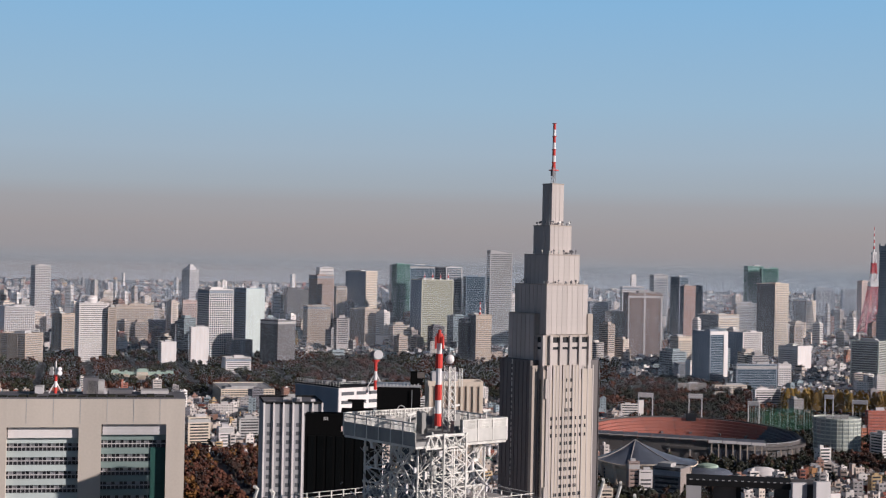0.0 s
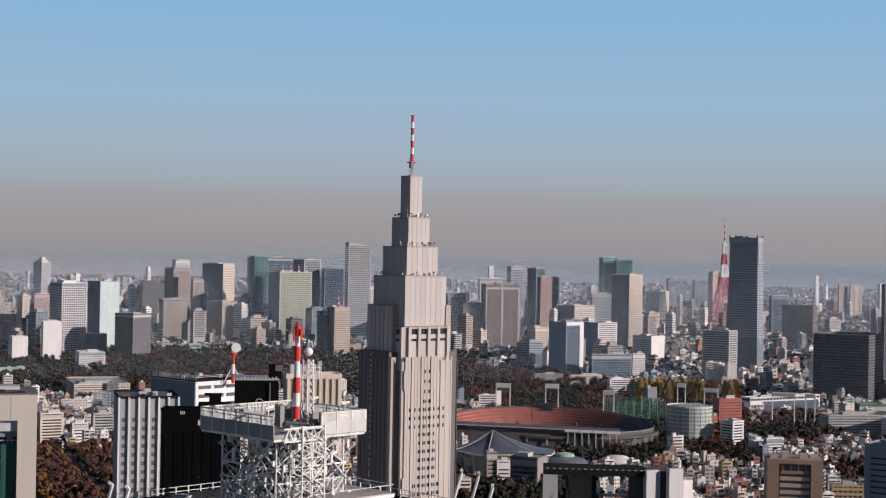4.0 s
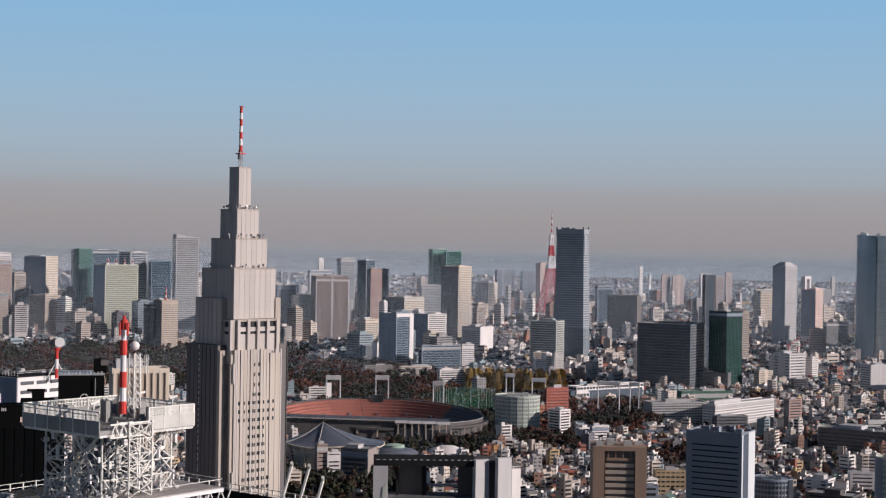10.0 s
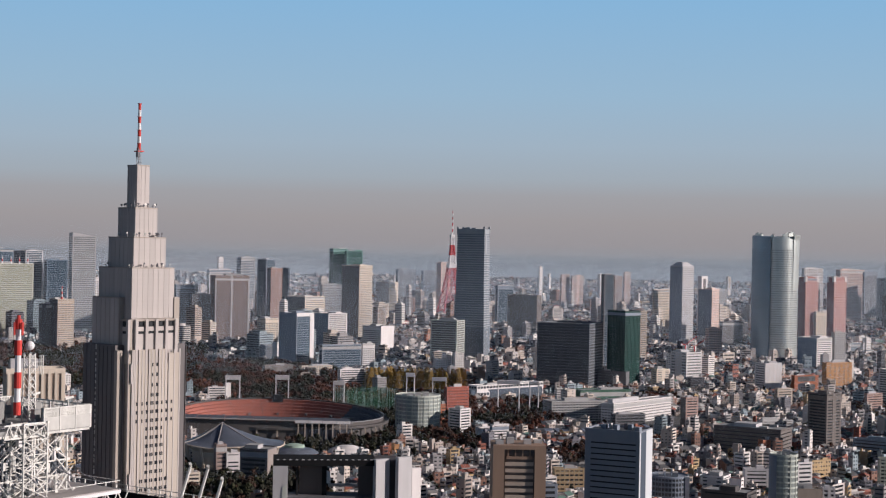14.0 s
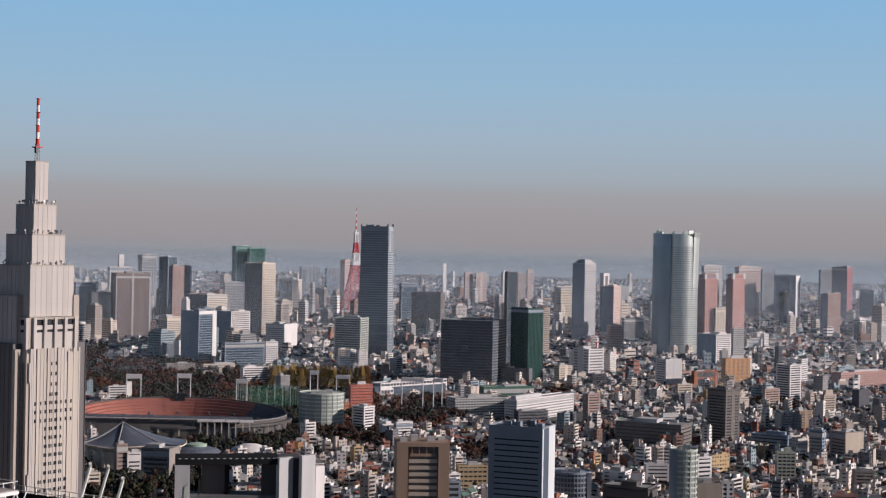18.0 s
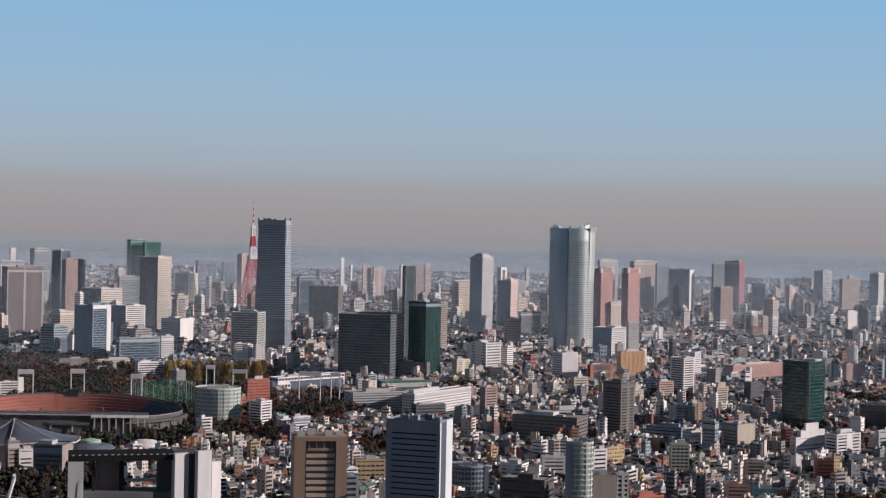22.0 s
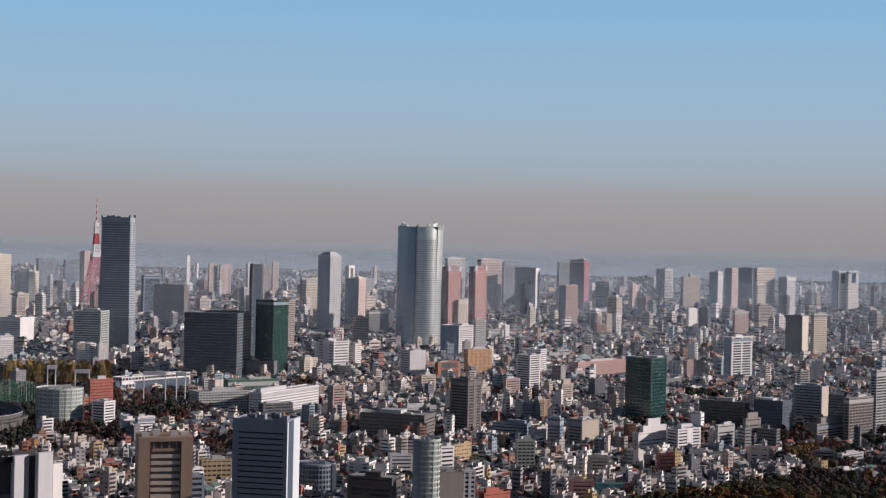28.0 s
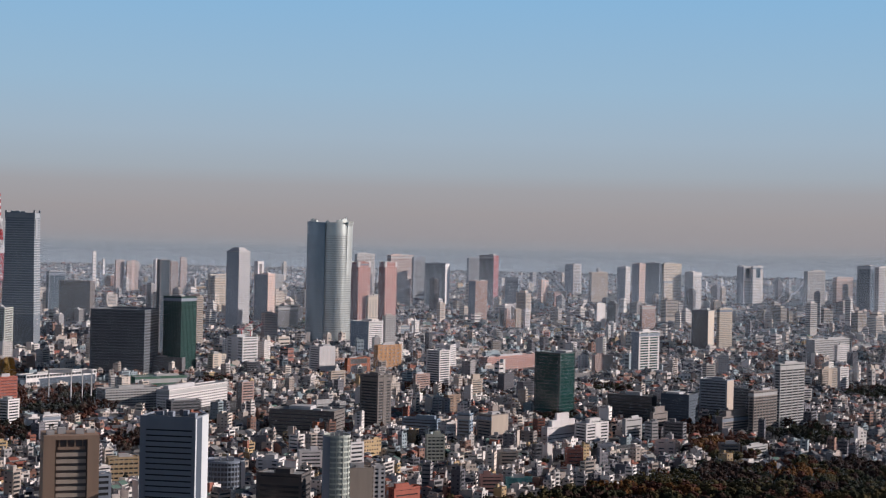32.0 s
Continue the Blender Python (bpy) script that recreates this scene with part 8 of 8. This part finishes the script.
for k in range(300):
    az = rg.uniform(-36.5, -6) if k < 230 else rg.uniform(-6, 32)
    d = rg.choice((rg.uniform(2560, 3000), rg.uniform(3000, 3500), rg.uniform(3500, 4300))) if az < -6 else rg.uniform(3300, 4300)
    x, y = d * math.sin(radians(az)), d * math.cos(radians(az))
    if not free(x, y, 8) or wood_at(x, y):
        continue
    far = (204 - ground_z(d)) / 204
    w, l, h = rg.uniform(16, 44) * far, rg.uniform(16, 34) * far, rg.choice((rg.uniform(24, 48), rg.uniform(40, 78))) * far
    turn = radians(rg.choice((36, 44, 52)) + rg.gauss(0, 5) - 0.6 * az)
    at, z = (x, y, math.cos(turn), math.sin(turn)), ground_z(d)
    wall = rg.choice((1, 3, 3, 2, 5, 9, 9, 6) if d < 3400 else (1, 3, 3, 4, 6, 2, 1))
    town.box(-w / 2, -l / 2, z - 3, w / 2, l / 2, z + h, wall, at, top=ROOF0 + rg.choice((0, 1)))
    town.box(-w * 0.3, -l * 0.3, z + h, w * 0.2, l * 0.25, z + h + rg.uniform(3, 7) * far, wall, at, top=ROOF0)
    n, cut = int(h / (4.0 * far)), rg.choice((0.05, 0.1, 0.2))
    for i in range(n // 4, n):
        zz = z + h * i / n + 1.2 * far
        for sx0, sy0, sx1, sy1 in ((-w / 2 * (1 - cut), -l / 2 - 0.1, w / 2 * (1 - cut), -l / 2 + 0.1), (w / 2 - 0.1, -l / 2 * (1 - cut), w / 2 + 0.1, l / 2 * (1 - cut)), (-w / 2 - 0.1, -l / 2 * (1 - cut), -w / 2 + 0.1, l / 2 * (1 - cut))):
            town.box(sx0, sy0, zz, sx1, sy1, zz + 1.8 * far, GLASS, at)
tagged(new("town", town.mesh("town", TOWN_MATS)), "dense low houses and small blocks of the city", "houses", kind="stuff")
for d, x, y, turn, z, w, l, h, wall, roof in near_houses:
    ob = thing("small_building" if h > 10 else "house", pose(x, y, z, 0, 0, math.degrees(turn)),
               ("%s %s with rows of small windows" % (("white", "cream", "grey", "tan", "brown", "dark grey", "off-white", "brick-red", "ochre", "blue-grey")[wall], "walk-up block" if h > 10 else "low house")), "building", "houses of the quarter")
    walls, roofs, decks, rows = Shape(), Shape(), Shape(), {}
    house(walls, lambda i: rows.setdefault(0, Shape()), roofs, decks, (0, 0, 1, 0), 0, w, l, h, wall, roof, False, True)
    part("wall_body", walls, TOWN_MATS, ob)
    part("roof", roofs, TOWN_MATS, ob)
    if decks.v:
        tagged(part("balcony_block", decks, TOWN_MATS, ob), kind="stuff")
    for s in rows.values():
        tagged(part("window_set", s, TOWN_MATS, ob), kind="stuff")


# ---- trees ----
LEAVES = ["leaf_green", "leaf_dark", "leaf_rust", "leaf_brown", "leaf_gold", "bark", "leaf_olive", "leaf_amber"]


def crown_shape(s, x, y, z, r, h, mat, n, rg):
    """An uneven crown: leaf clumps that face outwards on five lobes, with gaps between."""
    lobes = [(rg.uniform(-0.55, 0.55) * r, rg.uniform(-0.55, 0.55) * r, rg.uniform(0.4, 0.85) * h, r * rg.uniform(0.38, 0.6)) for k in range(5)]
    size = r * 1.9 / math.sqrt(n)
    for k in range(n):
        lx, ly, lz, lr = lobes[k % 5]
        a, u = rg.uniform(0, 6.283), rg.uniform(-0.55, 1)
        c = math.sqrt(1 - u * u)
        nx, ny, nz = math.cos(a) * c, math.sin(a) * c, u
        q = lr * rg.uniform(0.78, 1.12)
        px, py, pz = x + lx + nx * q, y + ly + ny * q, z + lz + nz * q * 0.85
        t = size * rg.uniform(0.7, 1.35)
        m = mat if rg.random() < 0.93 else rg.choice((0, 1, 3))
        tx, ty = -math.sin(a), math.cos(a)
        wx, wy, wz = -u * math.cos(a), -u * math.sin(a), c
        k0 = len(s.v)
        for d1, d2 in ((1, 0), (0, 1), (-1, 0), (0, -1)):
            e1, e2, dip = d1 * t * rg.uniform(0.7, 1.2), d2 * t * rg.uniform(0.7, 1.2), -t * rg.uniform(0.1, 0.5)
            s.v.append((px + tx * e1 + wx * e2 + nx * dip, py + ty * e1 + wy * e2 + ny * dip, pz + wz * e2 + nz * dip))
        s.v.append((px + nx * 0.3 * t, py + ny * 0.3 * t, pz + nz * 0.3 * t))
        s.f.extend(((k0, k0 + 1, k0 + 4), (k0 + 1, k0 + 2, k0 + 4), (k0 + 2, k0 + 3, k0 + 4), (k0 + 3, k0, k0 + 4)))
        s.m.extend((m, m, m, m))


def trunk_shape(s, x, y, z, r, h, mat):
    s.bar((x, y, z - 0.5), (x, y, z + h * 0.55), 0.09 * r, mat, 5, 0.05 * r)
    for k in range(3):
        a = k * 2.1
        s.bar((x, y, z + h * 0.35), (x + math.cos(a) * r * 0.5, y + math.sin(a) * r * 0.5, z + h * 0.7), 0.045 * r, mat, 4, 0.02 * r)


rnd = random.Random(23)
near_trees, wood = [], Shape()
for d0, d1, gap in ((900, 1700, 9.5), (1700, 2300, 10.5), (2300, 3000, 13.0)):
    for d, x, y, az in spots(d0, d1, gap):
        x, y = x + rnd.uniform(-3, 3), y + rnd.uniform(-3, 3)
        if not wood_at(x, y) or not free(x, y, -4):
            continue
        r, h = rnd.uniform(4.0, 7.0), rnd.uniform(10, 17)
        tone = noise.noise((x / 90, y / 90, 5)) + rnd.uniform(-0.25, 0.25)
        mat = 2 if tone > 0.2 else 3 if tone > -0.1 else 0 if tone > -0.3 else 1
        if az > 14 and d < 1560:      # the shrine forest: broad touching crowns, olive with amber and rust drifts
            r, h = rnd.uniform(6.0, 9.5), rnd.uniform(12, 16)
            tone = 1.5 * noise.noise((x / 75, y / 110, 8)) + rnd.uniform(-0.2, 0.2)
            mat = 7 if tone > 0.42 else 2 if tone > 0.24 else 6 if tone > -0.08 else 0 if tone > -0.28 else 3
        if az < 14:      # the parks are duller than the shrine forest
            mat = (2 if tone > 0.34 else 3 if tone > -0.02 else 0 if tone > -0.2 else 1) if az < -12.5 or d < 1560 else (2 if tone > 0.12 else 3 if tone > -0.12 else 1)
        if az < -24 and d < 1600:
            mat = rnd.choice((2, 2, 2, 2, 7, 3))
        if -12.8 < az < -4 and d < 1600:
            mat = rnd.choice((1, 1, 0, 3))
        if d < 1330 and az > 14 and len(near_trees) < 110 and d > 1200:
            near_trees.append((x, y, r, h, mat))
            continue
        crown_shape(wood, x, y, ground_z(d), r, h, mat, 70 if d < 1560 and az > 14 else 34 if d < 1700 else 20, rnd)
        if d < 1700:
            trunk_shape(wood, x, y, ground_z(d), r, h, 5)
# street and garden trees between the houses
for d, x, y, az in spots(1100, 2420, 17.0):
    if rnd.random() < (0.55 if az > 15.5 and d > 1960 or az > 24 and d < 1750 else 0.42) + 0.5 * max(0.0, noise.noise((x / 120, y / 120, 4))) and free(x, y, -6) and not wood_at(x, y):
        crown_shape(wood, x + 7, y + 7, ground_z(d), rnd.uniform(2.5, 4.5), rnd.uniform(6, 11), rnd.choice((0, 1, 1, 2, 3)), 18, rnd)
tagged(new("woods", wood.mesh("woods", LEAVES)), "autumn woods of green and rust-brown crowns", "trees", kind="stuff")
kinds, TREE_TONES = [], (0, 3, 2, 6, 7)
for k in range(10):
    c, s = Shape(), Shape()
    crown_shape(c, 0, 0, 0, 5.5, 13.0, TREE_TONES[k % 5], 90, random.Random(k))
    trunk_shape(s, 0, 0, 0, 5.5, 13.0, 0)
    kinds.append((c.mesh("crown", LEAVES), s.mesh("trunk", ["bark"])))
for i, (x, y, r, h, mat) in enumerate(near_trees):
    k = rnd.choice([q for q in range(10) if TREE_TONES[q % 5] == mat] or [0])
    ob = thing("tree", pose(x, y, 0, 0, 0, rnd.uniform(0, 360)) @ Matrix.Diagonal((r / 5.5, r / 5.5, h / 13, 1)),
               ("green broad-leaved tree", "dark evergreen tree", "rust-coloured autumn tree", "brown autumn tree", "golden tree", "bare tree", "olive-green tree", "amber autumn tree")[mat] + " at the edge of the forest", "tree", "forest trees")
    part("trunk", kinds[k][1], None, ob)
    part("crown", kinds[k][0], None, ob)

# row of golden ginkgo trees by the sports grounds
c, s = Shape(), Shape()
rg = random.Random(3)
for k in range(150):
    u = rg.random()
    r = 3.6 * (1 - u) ** 0.7 + 0.3
    a = rg.uniform(0, 6.283)
    q = rg.uniform(0.75, 1.05)
    px, py, pz = math.cos(a) * r * q, math.sin(a) * r * q, 3 + 17 * u
    w = rg.uniform(0.6, 1.1)
    c.quad([(px + w, py, pz - w), (px, py + w, pz), (px - w, py, pz + w), (px, py - w, pz + 0.4)], 4 if rg.random() < 0.88 else 6)
s.bar((0, 0, -0.5), (0, 0, 17), 0.35, 0, 5, 0.1)
me_c, me_t = c.mesh("crown", LEAVES), s.mesh("trunk", ["bark"])
for i in range(66):
    az = GINKGO0 + (GINKGO1 - GINKGO0) * i / 65 + rg.uniform(-0.05, 0.05)
    d = 2170 + 22 * (i % 2) + rg.uniform(-8, 8)
    k = rg.uniform(1.3, 1.7)
    ob = thing("ginkgo_tree", pose(d * math.sin(radians(az)), d * math.cos(radians(az)), 0, 0, 0, rg.uniform(0, 360)) @ Matrix.Diagonal((k, k, k, 1)), "slender golden ginkgo tree in an avenue", "tree", "ginkgo avenue")
    part("trunk", me_t, None, ob)
    part("crown", me_c, None, ob)
